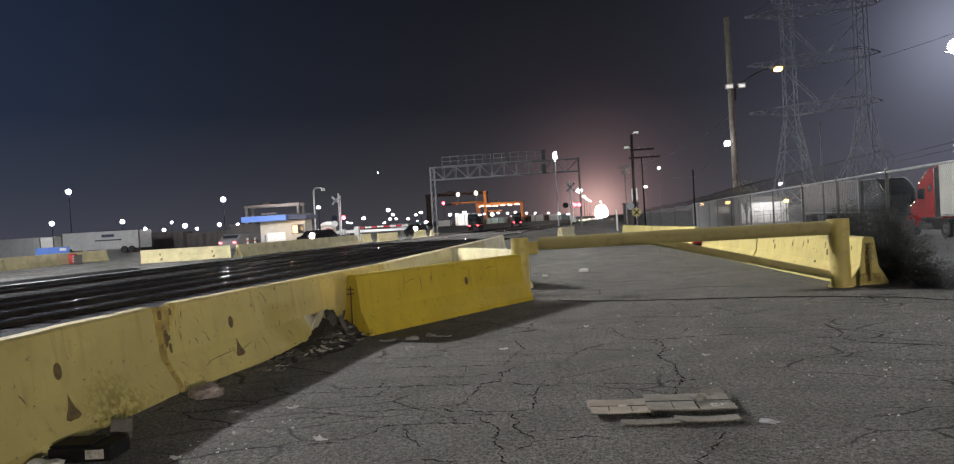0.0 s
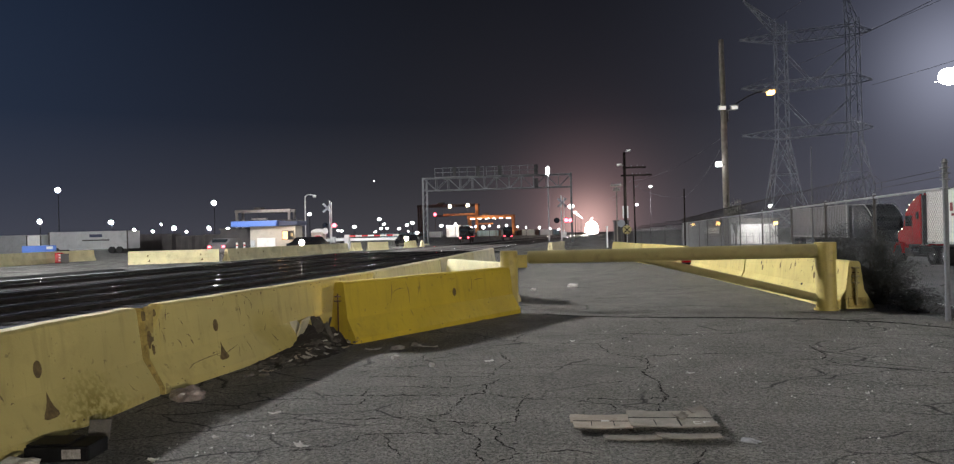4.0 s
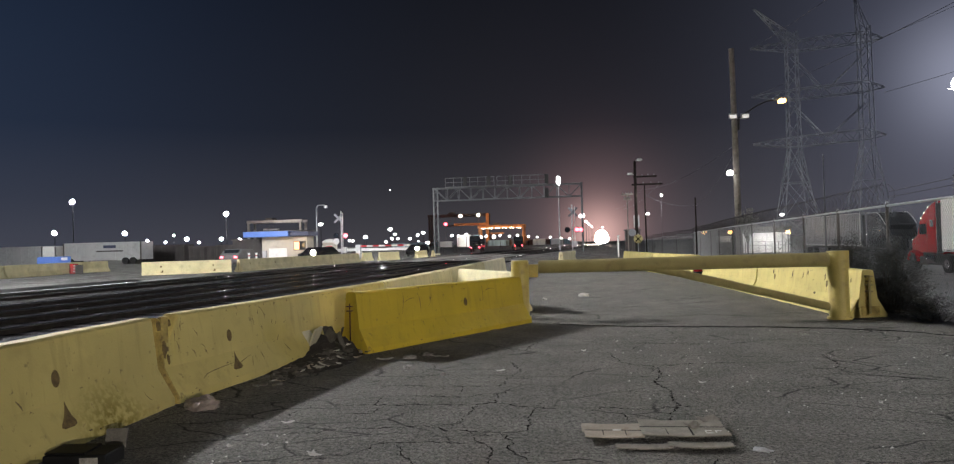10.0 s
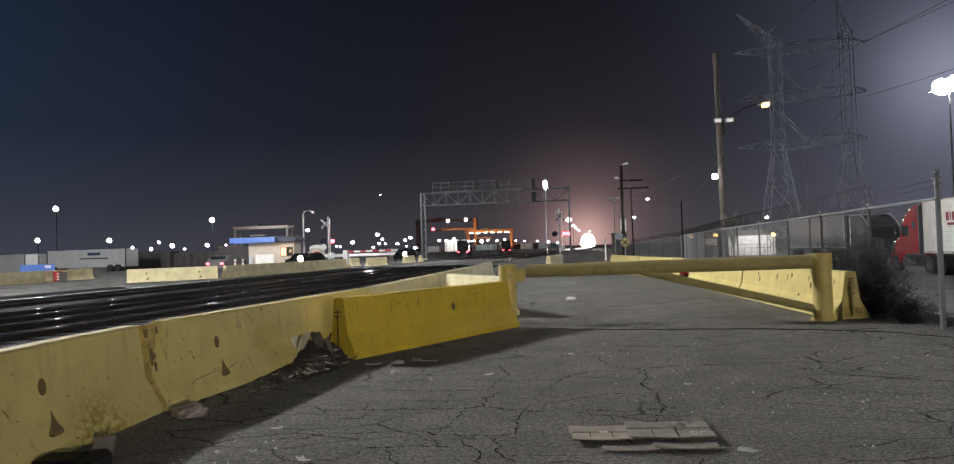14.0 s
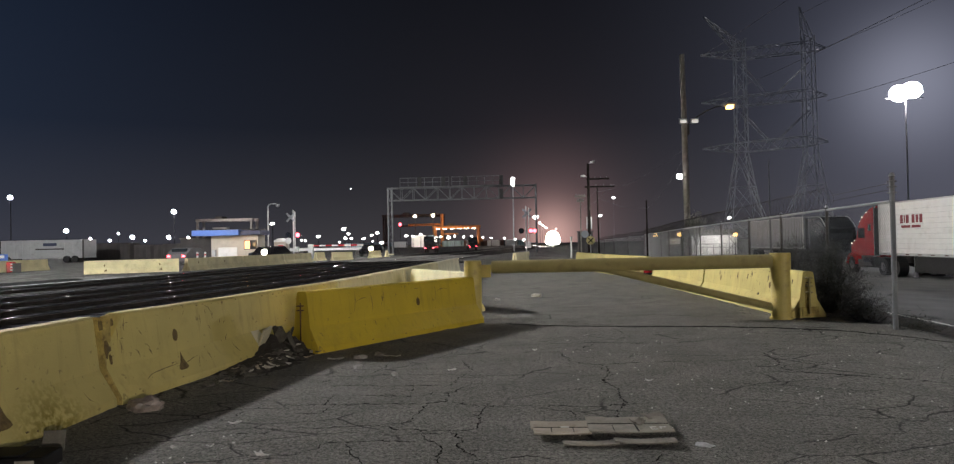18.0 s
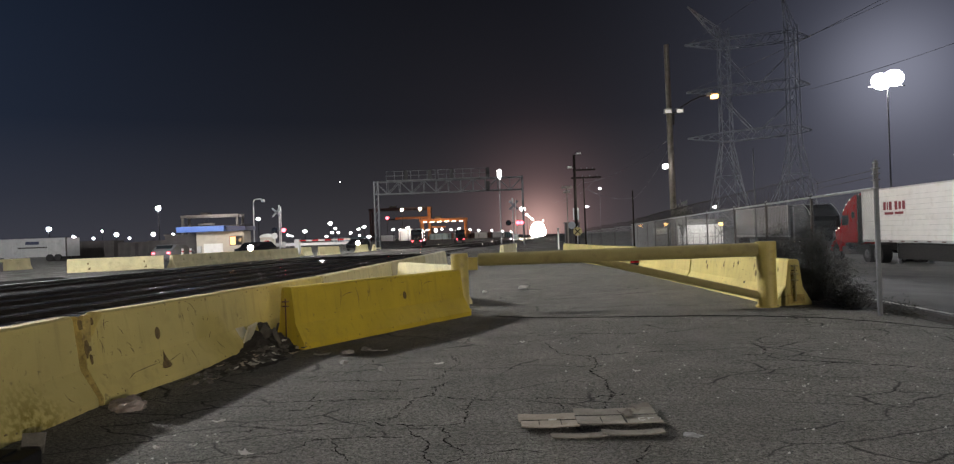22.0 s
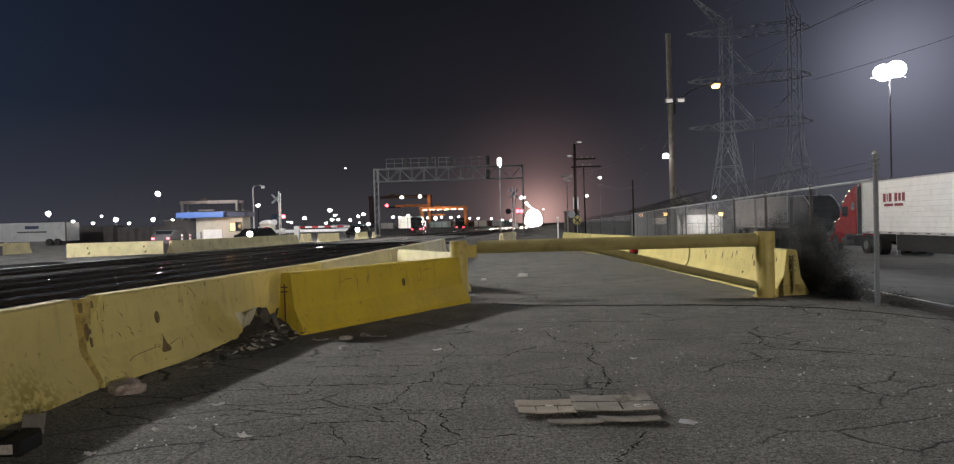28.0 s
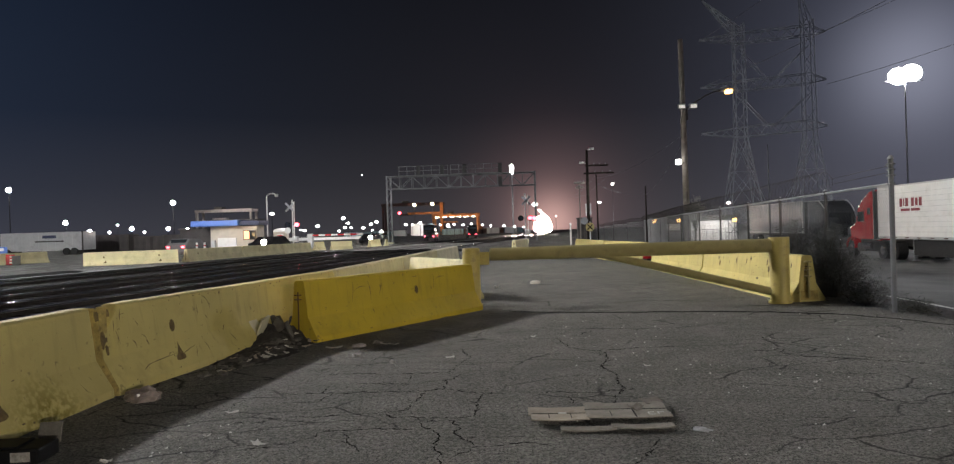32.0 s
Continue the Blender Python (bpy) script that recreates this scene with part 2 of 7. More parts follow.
# near-black paint stands in for the parts of the crane that get no light
UNLITCRANE = mat("unlit_dark_crane_paint", (0.03, 0.014, 0.012), 0.65, 0.1, 0.25, 1, 40, 0.1)
RIB = mat("polished_aluminium_rib", (0.3, 0.31, 0.33), 0.16, 0.9, 0.1, 6, 90, 0.0)
CABPAINT = mat("blue_black_gloss_cab_paint", (0.03, 0.033, 0.04), 0.1, 0, 0.15, 2, 40, 0.0)
RAILHEAD = mat("worn_bright_rail_head", (0.28, 0.28, 0.285), 0.13, 1.0, 0.12, 6, 90, 0.0)
TRIMGREY = mat("pale_grey_crane_paint", (0.3, 0.28, 0.27), 0.6, 0.1, 0.2, 1, 40, 0.0)
RED = mat("red_gloss_paint", (0.44, 0.012, 0.016), 0.25, 0, 0.06, 2, 40, 0.0)
BLACKPAINT = mat("black_gloss_paint", (0.012, 0.012, 0.014), 0.12, 0, 0.2, 2, 40, 0.0)
RUBBER = mat("black_rubber", (0.02, 0.02, 0.02), 0.85, 0, 0.2, 9, 90, 0.1)
BLUE = mat("blue_painted_fascia", (0.09, 0.19, 0.56), 0.5, 0, 0.06, 2, 60, 0.03)
CREAM = mat("cream_stucco", (0.48, 0.44, 0.37), 0.85, 0, 0.08, 2, 120, 0.25, (0.35, 0.3, 0.24), 0.3)
ORANGE = mat("orange_crane_paint", (0.42, 0.14, 0.03), 0.5, 0, 0.12, 1, 40, 0.05)
MAROON = mat("dark_red_brown_metal", (0.1, 0.05, 0.04), 0.65, 0.1, 0.25, 1, 40, 0.1, each=0.3)
CARD2 = mat("grey_brown_cardboard", (0.28, 0.255, 0.21), 0.9, 0, 0.2, 8, 120, 0.2, (0.14, 0.12, 0.1), 0.5, each=0.2)
CARD = mat("weathered_cardboard", (0.44, 0.38, 0.3), 0.9, 0, 0.15, 6, 120, 0.15, (0.25, 0.19, 0.13), 0.5, each=0.15)
PAPER = mat("dirty_white_litter", (0.6, 0.58, 0.53), 0.8, 0, 0.15, 9, 90, 0.1, (0.3, 0.26, 0.2), 0.5, each=0.15)
SOIL = mat("dark_soil", (0.04, 0.034, 0.028), 0.95, 0, 0.35, 4, 70, 0.6)
LEAF = mat("dry_dark_foliage", (0.055, 0.057, 0.052), 0.8, 0, 0.35, 3, 40, 0.0)
TWIG = mat("dry_twig", (0.05, 0.04, 0.03), 0.9, 0, 0.3, 9, 60, 0.1)
DARK = mat("near_black_mark", (0.02, 0.017, 0.014), 0.95, 0, 0.2, 9, 60, 0.2)
GLASS = mat("dark_window_glass", (0.02, 0.025, 0.03), 0.08, 0, 0.1, 2, 10, 0.0)
L_WHITE = glow("white_lamp_glow", (1.0, 0.97, 0.92), 16)
L_MAST = glow("mast_lamp_glow", (1.0, 0.97, 0.92), 600)
L_WARM = glow("warm_lamp_glow", (1.0, 0.55, 0.16), 7)
L_PALE = glow("pale_warm_lamp_glow", (1.0, 0.82, 0.58), 14)
L_RED = glow("red_lamp_glow", (1.0, 0.06, 0.08), 14)
L_TRAIN = glow("headlight_glow", (1.0, 0.82, 0.66), 100)


# ---- mesh helpers ----
def obj(name, bm, material, parent=None, label="", smooth=False):
    me = bpy.data.meshes.new(name)
    bmesh.ops.recalc_face_normals(bm, faces=bm.faces)
    bm.to_mesh(me)
    bm.free()
    for mm in (material if isinstance(material, (list, tuple)) else [material]):
        me.materials.append(mm)
    if smooth:
        for p in me.polygons:
            p.use_smooth = True
    ob = new(name, me)
    if parent:
        ob.parent = parent
    if label:
        ob["label"] = label
    return ob


def part(name, bm, material, parent, label="", smooth=False):
    return obj(name, bm, material, parent, label, smooth)


def thing(name, m, label, category, group=""):
    e = new(name)
    e.matrix_world = m
    e.empty_display_size = 0.2
    return tagged(e, label, category, group)


def box(bm, c, s, bevel=0.0, m=None, mi=0):
    """A box about c with sizes s, bevelled, turned by m."""
    r = bmesh.ops.create_cube(bm, size=1.0)
    vs = r["verts"]
    mm = Matrix.Translation(c) @ (m or Matrix()) @ Matrix.Diagonal((*s, 1))
    bmesh.ops.transform(bm, matrix=mm, verts=vs)
    fs = {f for v in vs for f in v.link_faces}
    for f in fs:
        f.material_index = mi
    if bevel:
        es = {e for f in fs for e in f.edges}
        bmesh.ops.bevel(bm, geom=list(es), offset=bevel, segments=2, affect="EDGES", profile=0.6)


def tube(bm, a, b, r, r2=None, n=8, mi=0):
    """A closed rod from a to b."""
    a, b = Vector(a), Vector(b)
    d = b - a
    r2 = r if r2 is None else r2
    q = d.to_track_quat("Z", "Y").to_matrix()
    ra, rb = [], []
    for i in range(n):
        k = 2 * math.pi * i / n
        u = q @ Vector((math.cos(k), math.sin(k), 0))
        ra.append(bm.verts.new(a + u * r))
        rb.append(bm.verts.new(b + u * r2))
    for i in range(n):
        bm.faces.new((ra[i], ra[(i + 1) % n], rb[(i + 1) % n], rb[i])).material_index = mi
    bm.faces.new(ra[::-1]).material_index = mi
    bm.faces.new(rb).material_index = mi


def rod(name, a, b, r, material, parent, label="", r2=None, n=8):
    bm = bmesh.new()
    tube(bm, a, b, r, r2, n)
    return part(name, bm, material, parent, label)


def block(name, c, s, material, parent, label="", bevel=0.01, m=None):
    bm = bmesh.new()
    box(bm, c, s, bevel, m)
    return part(name, bm, material, parent, label)


def prism(bm, outline, x0, x1, mi=0):
    """Sweeps an outline of (y, z) along x."""
    a = [bm.verts.new((x0, y, z)) for y, z in outline]
    b = [bm.verts.new((x1, y, z)) for y, z in outline]
    k = len(outline)
    for i in range(k):
        bm.faces.new((a[i], a[(i + 1) % k], b[(i + 1) % k], b[i])).material_index = mi
    bm.faces.new(a[::-1]).material_index = mi
    bm.faces.new(b).material_index = mi


def along(x0, y0, x1, y1, z=0.0):
    """A pose at the first point whose x axis runs to the second, and the length."""
    return pose(x0, y0, z, 0, 0, math.degrees(math.atan2(y1 - y0, x1 - x0))), math.hypot(x1 - x0, y1 - y0)


# ---- ground ----
def sheet(name, xs, ys, zf, material, label, kind="structure"):
    bm = bmesh.new()
    g = [[bm.verts.new((x, y, zf(x, y))) for x in xs] for y in ys]
    for j in range(len(ys) - 1):
        for i in range(len(xs) - 1):
            bm.faces.new((g[j][i], g[j][i + 1], g[j + 1][i + 1], g[j + 1][i]))
    return tagged(obj(name, bm, material), label, name, "", kind)


def asphalt_material():
    m, n, l, b = nodes_of("cracked_asphalt")
    co = n.new("ShaderNodeTexCoord")

    def tex(kind, scale, detail=4, **kw):
        t = n.new(kind)
        t.inputs["Scale"].default_value = scale
        if "Detail" in t.inputs:
            t.inputs["Detail"].default_value = detail
        l.new(kw.get("vec", co.outputs["Object"]), t.inputs["Vector"])
        return t

    def rampof(src, p0, p1, c0, c1):
        r = n.new("ShaderNodeValToRGB")
        r.color_ramp.elements[0].position, r.color_ramp.elements[1].position = p0, p1
        r.color_ramp.elements[0].color, r.color_ramp.elements[1].color = (*c0, 1), (*c1, 1)
        l.new(src, r.inputs[0])
        return r.outputs[0]

    def mult(a, c, f=1.0):
        x = n.new("ShaderNodeMix")
        x.data_type, x.blend_type = "RGBA", "MULTIPLY"
        x.inputs[0].default_value = f
        l.new(a, x.inputs[6])
        l.new(c, x.inputs[7])
        return x.outputs[2]

    broad = tex("ShaderNodeTexNoise", 0.35, 5)
    spots = tex("ShaderNodeTexNoise", 1.7, 6)
    stones = tex("ShaderNodeTexVoronoi", 55)
    gr = tex("ShaderNodeTexVoronoi", 112)
    base = rampof(broad.outputs["Fac"], 0.3, 0.7, (0.0515, 0.05, 0.0467), (0.0625, 0.0607, 0.0567))
    base = mult(base, rampof(spots.outputs["Fac"], 0.35, 0.65, (0.84, 0.84, 0.84), (1.08, 1.08, 1.08)))
    base = mult(base, rampof(stones.outputs["Color"], 0.0, 1.0, (0.2, 0.2, 0.2), (2.3, 2.27, 2.2)), 1.0)
    base = mult(base, rampof(gr.outputs["Color"], 0.1, 0.9, (0.35, 0.35, 0.35), (1.75, 1.75, 1.72)), 1.0)
    base = mult(base, rampof(tex("ShaderNodeTexNoise", 30, 3).outputs["Fac"], 0.35, 0.65, (0.7, 0.7, 0.7), (1.3, 1.3, 1.28)), 1.0)
    base = mult(base, rampof(tex("ShaderNodeTexVoronoi", 38).outputs["Distance"], 0.1, 0.2, (2.3, 2.3, 2.25), (1, 1, 1)), 1.0)
    pits = tex("ShaderNodeTexVoronoi", 62)
    base = mult(base, rampof(pits.outputs["Distance"], 0.16, 0.3, (0.12, 0.12, 0.12), (1.12, 1.12, 1.12)), 1.0)
    flecks = tex("ShaderNodeTexNoise", 75, 1)
    base = mult(base, rampof(flecks.outputs["Fac"], 0.36, 0.44, (0.3, 0.3, 0.3), (1.06, 1.06, 1.06)), 1.0)
    # a web of fine cracks, present in patches only
    warp, vm = tex("ShaderNodeTexNoise", 1.4, 5), n.new("ShaderNodeVectorMath")
    vm.operation = "MULTIPLY_ADD"
    vm.inputs[1].default_value = (0.45, 0.45, 0)
    l.new(warp.outputs["Color"], vm.inputs[0])
    l.new(co.outputs["Object"], vm.inputs[2])
    sc = n.new("ShaderNodeVectorMath")
    sc.operation = "MULTIPLY"
    sc.inputs[1].default_value = (0.8, 1.5, 1)
    l.new(vm.outputs[0], sc.inputs[0])
    web = tex("ShaderNodeTexVoronoi", 1.15, vec=sc.outputs[0])
    web.feature = "DISTANCE_TO_EDGE"
    thin = rampof(web.outputs["Distance"], 0.004, 0.016, (0.22, 0.22, 0.22), (1, 1, 1))
    patch = rampof(tex("ShaderNodeTexNoise", 0.5, 3).outputs["Fac"], 0.47, 0.55, (0, 0, 0), (1, 1, 1))
    pm = n.new("ShaderNodeMix")
    pm.data_type = "RGBA"
    pm.inputs[6].default_value = (1, 1, 1, 1)
    l.new(patch, pm.inputs[0])
    l.new(thin, pm.inputs[7])
    base = mult(base, pm.outputs[2])
    # pale dust lies in a few patches
    for place, reach in (((0.4, 9.6, 0), 1.5), ((0.2, 7.4, 0), 0.9), ((-1.2, 8.3, 0), 0.8), ((1.0, 13.5, 0), 1.8)):
        d, near, lump, f, dust = n.new("ShaderNodeVectorMath"), n.new("ShaderNodeMapRange"), n.new("ShaderNodeMapRange"), n.new("ShaderNodeMath"), n.new("ShaderNodeMix")
        d.operation, f.operation, dust.data_type = "DISTANCE", "MULTIPLY", "RGBA"
        d.inputs[1].default_value = place
        near.interpolation_type = "SMOOTHSTEP"
        near.inputs["From Min"].default_value, near.inputs["From Max"].default_value = reach, reach * 0.2
        lump.inputs["From Min"].default_value, lump.inputs["From Max"].default_value, lump.inputs["To Max"].default_value = 0.42, 0.7, 0.55
        l.new(co.outputs["Object"], d.inputs[0])
        l.new(d.outputs["Value"], near.inputs["Value"])
        l.new(tex("ShaderNodeTexNoise", 1.1, 7).outputs["Fac"], lump.inputs["Value"])
        l.new(near.outputs[0], f.inputs[0])
        l.new(lump.outputs[0], f.inputs[1])
        l.new(f.outputs[0], dust.inputs[0])
        l.new(base, dust.inputs[6])
        dust.inputs[7].default_value = (0.15, 0.142, 0.128, 1)
        base = dust.outputs[2]
    l.new(base, b.inputs["Base Color"])
    b.inputs["Roughness"].default_value = 0.8
    b.inputs["Specular IOR Level"].default_value = 0.15
    bp = n.new("ShaderNodeBump")
    bp.inputs["Strength"].default_value, bp.inputs["Distance"].default_value = 0.9, 0.015
    l.new(stones.outputs["Distance"], bp.inputs["Height"])
    l.new(bp.outputs[0], b.inputs["Normal"])
    return m


ASPHALT = asphalt_material()


def stone_bed(name, low, high, scale):
    """Loose stones: each cell of its own shade, with dark gaps and strong relief."""
    m, n, l, b = nodes_of(name)
    co, vo, big = n.new("ShaderNodeTexCoord"), n.new("ShaderNodeTexVoronoi"), n.new("ShaderNodeTexNoise")
    vo.inputs["Scale"].default_value, big.inputs["Scale"].default_value = scale, 0.6
    r, gap, mul, bp = n.new("ShaderNodeValToRGB"), n.new("ShaderNodeMapRange"), n.new("ShaderNodeMix"), n.new("ShaderNodeBump")
    r.color_ramp.elements[0].color, r.color_ramp.elements[1].color = (*low, 1), (*high, 1)
    r.color_ramp.elements[0].position, r.color_ramp.elements[1].position = 0.3, 0.95
    for key, v in (("From Min", 0.3), ("From Max", 0.75), ("To Min", 1.5), ("To Max", 0.5)):
        gap.inputs[key].default_value = v
    mul.data_type, mul.blend_type = "RGBA", "MULTIPLY"
    mul.inputs[0].default_value = 1.0
    bp.inputs["Strength"].default_value, bp.inputs["Distance"].default_value = 1.0, 0.04
    bp.invert = True
    for t in (vo, big):
        l.new(co.outputs["Object"], t.inputs["Vector"])
    l.new(vo.outputs["Color"], r.inputs[0])
    l.new(vo.outputs["Distance"], bp.inputs["Height"])
    l.new(big.outputs["Fac"], gap.inputs["Value"])
    l.new(r.outputs[0], mul.inputs[6])
    l.new(gap.outputs[0], mul.inputs[7])
    l.new(mul.outputs[2], b.inputs["Base Color"])
    l.new(bp.outputs[0], b.inputs["Normal"])
    b.inputs["Roughness"].default_value, b.inputs["Specular IOR Level"].default_value = 0.9, 0.1
    return m


# ballast tone lowered to near black to stand in for backlit, shaded stones
BALLAST = stone_bed("near_black_track_ballast", (0.0015, 0.0015, 0.0015), (0.007, 0.007, 0.0073), 11)
STONE = mat("grey_ballast_stone", (0.16, 0.16, 0.16), 0.9, 0, 0.3, 4, 30, 0.2, spec=0.1)
GRAVEL = stone_bed("pale_gravel", (0.14, 0.137, 0.13), (0.34, 0.335, 0.325), 9)
ROADTAR = mat("worn_road_asphalt", (0.17, 0.17, 0.168), 0.85, 0, 0.2, 0.5, 90, 0.15, (0.11, 0.107, 0.102), 0.5, spec=0.1)
DECK = mat("pale_worn_concrete_deck", (0.25, 0.24, 0.225), 0.85, 0, 0.25, 0.5, 40, 0.3, (0.1, 0.095, 0.09), 0.5, spec=0.1)
LINEPAINT = mat("worn_white_line_paint", (0.82, 0.82, 0.78), 0.7, 0, 0.15, 4, 60, 0.1, (0.3, 0.3, 0.28), 0.5)

RAILSIDE = mat("oily_rusted_rail_side", (0.03, 0.026, 0.023), 0.85, 0.2, 0.3, 4, 60, 0.1, spec=0.1)
SLOPE = 0.0785  # the tracks run slightly to the east of north


def verge(x):
    """The height of the land east of the lot: it falls from the fence to the street."""
    return 0.0 if x < 6.0 else -0.2 * min(1, (x - 6) / 1.2) - 0.65 * min(1, max(0, (x - 7.2) / 12))


xs = [-900, -300, -120, -60, -30, -10, -5, 0, 5, 6, 6.6, 7.2, 10, 13, 16, 19.2, 25, 40, 90, 300, 900]
ys = [-60, -20, -5, 5, 15, 25, 40, 60, 90, 140, 250, 500, 1500]
ground = sheet("ground", xs, ys, lambda x, y: verge(x) - 0.03, GRAVEL, "dark bare ground of a rail yard and its surroundings")
lot = sheet("pavement", [-4.6 + 0.25 * i for i in range(43)], [-6 + 1.0 * i for i in range(70)],
            lambda x, y: 0.012 * noise.noise((x * 0.5, y * 0.5, 0)) * min(1, max(0, (5.9 - x) / 0.5)) - 0.002, ASPHALT,
            "cracked grey asphalt of an access lot")
street = sheet("road", [7.2, 10, 13, 16, 19.2, 25, 32], [-30, 0, 15, 30, 60, 100, 160, 260, 400], lambda x, y: verge(x) - 0.01, ROADTAR,
               "worn grey asphalt street beyond the fence")
line = sheet("road_line", [7.62, 7.76], [-30, 0, 15, 30, 60, 100, 160], lambda x, y: verge(x) - 0.004, LINEPAINT, "white painted edge line on the street")
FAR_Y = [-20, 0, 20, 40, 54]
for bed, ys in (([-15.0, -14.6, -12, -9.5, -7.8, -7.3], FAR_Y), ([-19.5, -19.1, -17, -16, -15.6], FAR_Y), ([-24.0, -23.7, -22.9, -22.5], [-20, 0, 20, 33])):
    ballast = sheet("track_bed", bed, ys, lambda x, y: (0.05 if bed[0] < x < bed[-1] else -0.035), BALLAST, "near-black ballast of the rail tracks")
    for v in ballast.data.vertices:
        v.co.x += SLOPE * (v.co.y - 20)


def track(x20, z=0.0):
    """A track: two rails and its ties; x20 is its middle 20 m ahead."""
    e = thing("railway_track", pose(x20 - SLOPE * 20, 0, z, 0, 0, -math.degrees(math.atan(SLOPE))), "steel rails on timber ties in dark ballast", "railway track", "tracks of the yard")
    e["kind"] = "structure"
    for s in (-0.7525, 0.7525):
        bm = bmesh.new()
        prof = [(-0.065, 0.0), (0.065, 0.0), (0.06, 0.02), (0.012, 0.035), (0.012, 0.115), (0.036, 0.125), (0.036, 0.152), (0.03, 0.162), (0.022, 0.165), (-0.022, 0.165), (-0.03, 0.162), (-0.036, 0.152), (-0.036, 0.125), (-0.012, 0.115), (-0.012, 0.035), (-0.06, 0.02)]
        prism(bm, prof, -20, 900)
        bmesh.ops.rotate(bm, verts=bm.verts, cent=(0, 0, 0), matrix=Matrix.Rotation(math.pi / 2, 3, "Z"))
        bmesh.ops.translate(bm, verts=bm.verts, vec=(s, 0, 0.02))
        for f in bm.faces:
            f.material_index = 0 if f.calc_center_median().z > 0.15 else 1
        part("rail", bm, [RAILHEAD, RAILSIDE], e, "rail with a polished top and dark rusty sides")
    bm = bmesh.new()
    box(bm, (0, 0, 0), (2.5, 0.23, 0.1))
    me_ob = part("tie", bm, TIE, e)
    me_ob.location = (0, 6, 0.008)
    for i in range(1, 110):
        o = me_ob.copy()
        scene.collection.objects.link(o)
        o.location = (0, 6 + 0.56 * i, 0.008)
    return e


for x20 in (-9.74, -13.0, -17.75):
    track(x20)

# loose stones on the strips between the beds
rs = random.Random(41)
verts, faces = [], []
for i in range(4200):
    y = rs.uniform(7, 60)
    x = (rs.uniform(-15.75, -14.85) if i % 3 else rs.uniform(-22.4, -19.6)) + SLOPE * (y - 20)
    r = rs.uniform(0.02, 0.05)
    n0 = len(verts)
    for u in ((1, 0, 0), (0, 1, 0), (-1, 0, 0), (0, -1, 0), (0, 0, 0.8)):
        verts.append((x + r * (u[0] + rs.uniform(-0.4, 0.4)), y + r * (u[1] + rs.uniform(-0.4, 0.4)), -0.034 + r * u[2] * rs.uniform(0.7, 1.2)))
    faces += [(n0, n0 + 1, n0 + 4), (n0 + 1, n0 + 2, n0 + 4), (n0 + 2, n0 + 3, n0 + 4), (n0 + 3, n0, n0 + 4)]
me = bpy.data.meshes.new("ballast_stones")
me.from_pydata(verts, [], faces)
me.materials.append(STONE)
tagged(new("ballast_stones", me), "loose grey stones on the strips between the tracks", "ballast", "", "stuff")



crossing = sheet("crossing_deck", [-21.5, -18, -15, -13, -10, -7.3], [53, 59, 65, 71, 78], lambda x, y: 0.15 if -21 < x < -7.5 else -0.04, DECK, "pale worn road deck laid over the tracks at the crossing")
for v in crossing.data.vertices:
    v.co.x += SLOPE * (v.co.y - 20)
CRACK = mat("crack_filled_with_dark_dirt", (0.021, 0.02, 0.018), 1.0, 0, 0.3, 9, 80, 0.2, spec=0.0)
rng = random.Random(5)


def crack(points, w=0.01, spur=True, even=0.0):
    """A jagged crack through a few bends, tapering to its ends, with short side cracks."""
    pts = []
    for (ax, ay), (bx, by) in zip(points, points[1:]):
        k = max(2, int(math.hypot(bx - ax, by - ay) / 0.026))
        drift = 0.0
        for i in range(k):
            f = i / k
            drift = 0.75 * drift + rng.gauss(0, 0.011)
            dx, dy = bx - ax, by - ay
            s = drift / max(math.hypot(dx, dy), 1e-6)
            pts.append((ax + dx * f - dy * s, ay + dy * f + dx * s))
    pts.append(points[-1])
    bm = bmesh.new()
    rows = []
    for i, (x, y) in enumerate(pts):
        q, p = pts[min(i + 1, len(pts) - 1)], pts[max(i - 1, 0)]
        d = Vector((q[0] - p[0], q[1] - p[1], 0)).normalized()
        ww = 0.85 * w * (0.55 + 0.4 * math.sin(math.pi * (i + 0.5) / len(pts))) * (even + (1 - even) * rng.choice((0.12, 0.35, 0.6, 0.8, 1.1, 1.5)))
        s = Vector((-d.y * 0.85, d.x * 1.5, 0)) * ww
        zz = 0.012 * noise.noise((x * 0.5, y * 0.5, 0)) + 0.004
        rows.append((bm.verts.new((x + s.x, y + s.y, zz)), bm.verts.new((x - s.x, y - s.y, zz))))
    for a, b in zip(rows, rows[1:]):
        bm.faces.new((a[0], a[1], b[1], b[0]))
    part("crack", bm, CRACK, lot)
    if spur and len(pts) > 18:
        for i in range(max(1, len(pts) // 24)):
            x, y = pts[rng.randrange(2, len(pts) - 2)]
            a, n = rng.uniform(0, 6.28), rng.uniform(0.08, 0.28)
            crack([(x, y), (x + n * math.cos(a), y + 0.6 * n * math.sin(a))], w * 0.55, False)


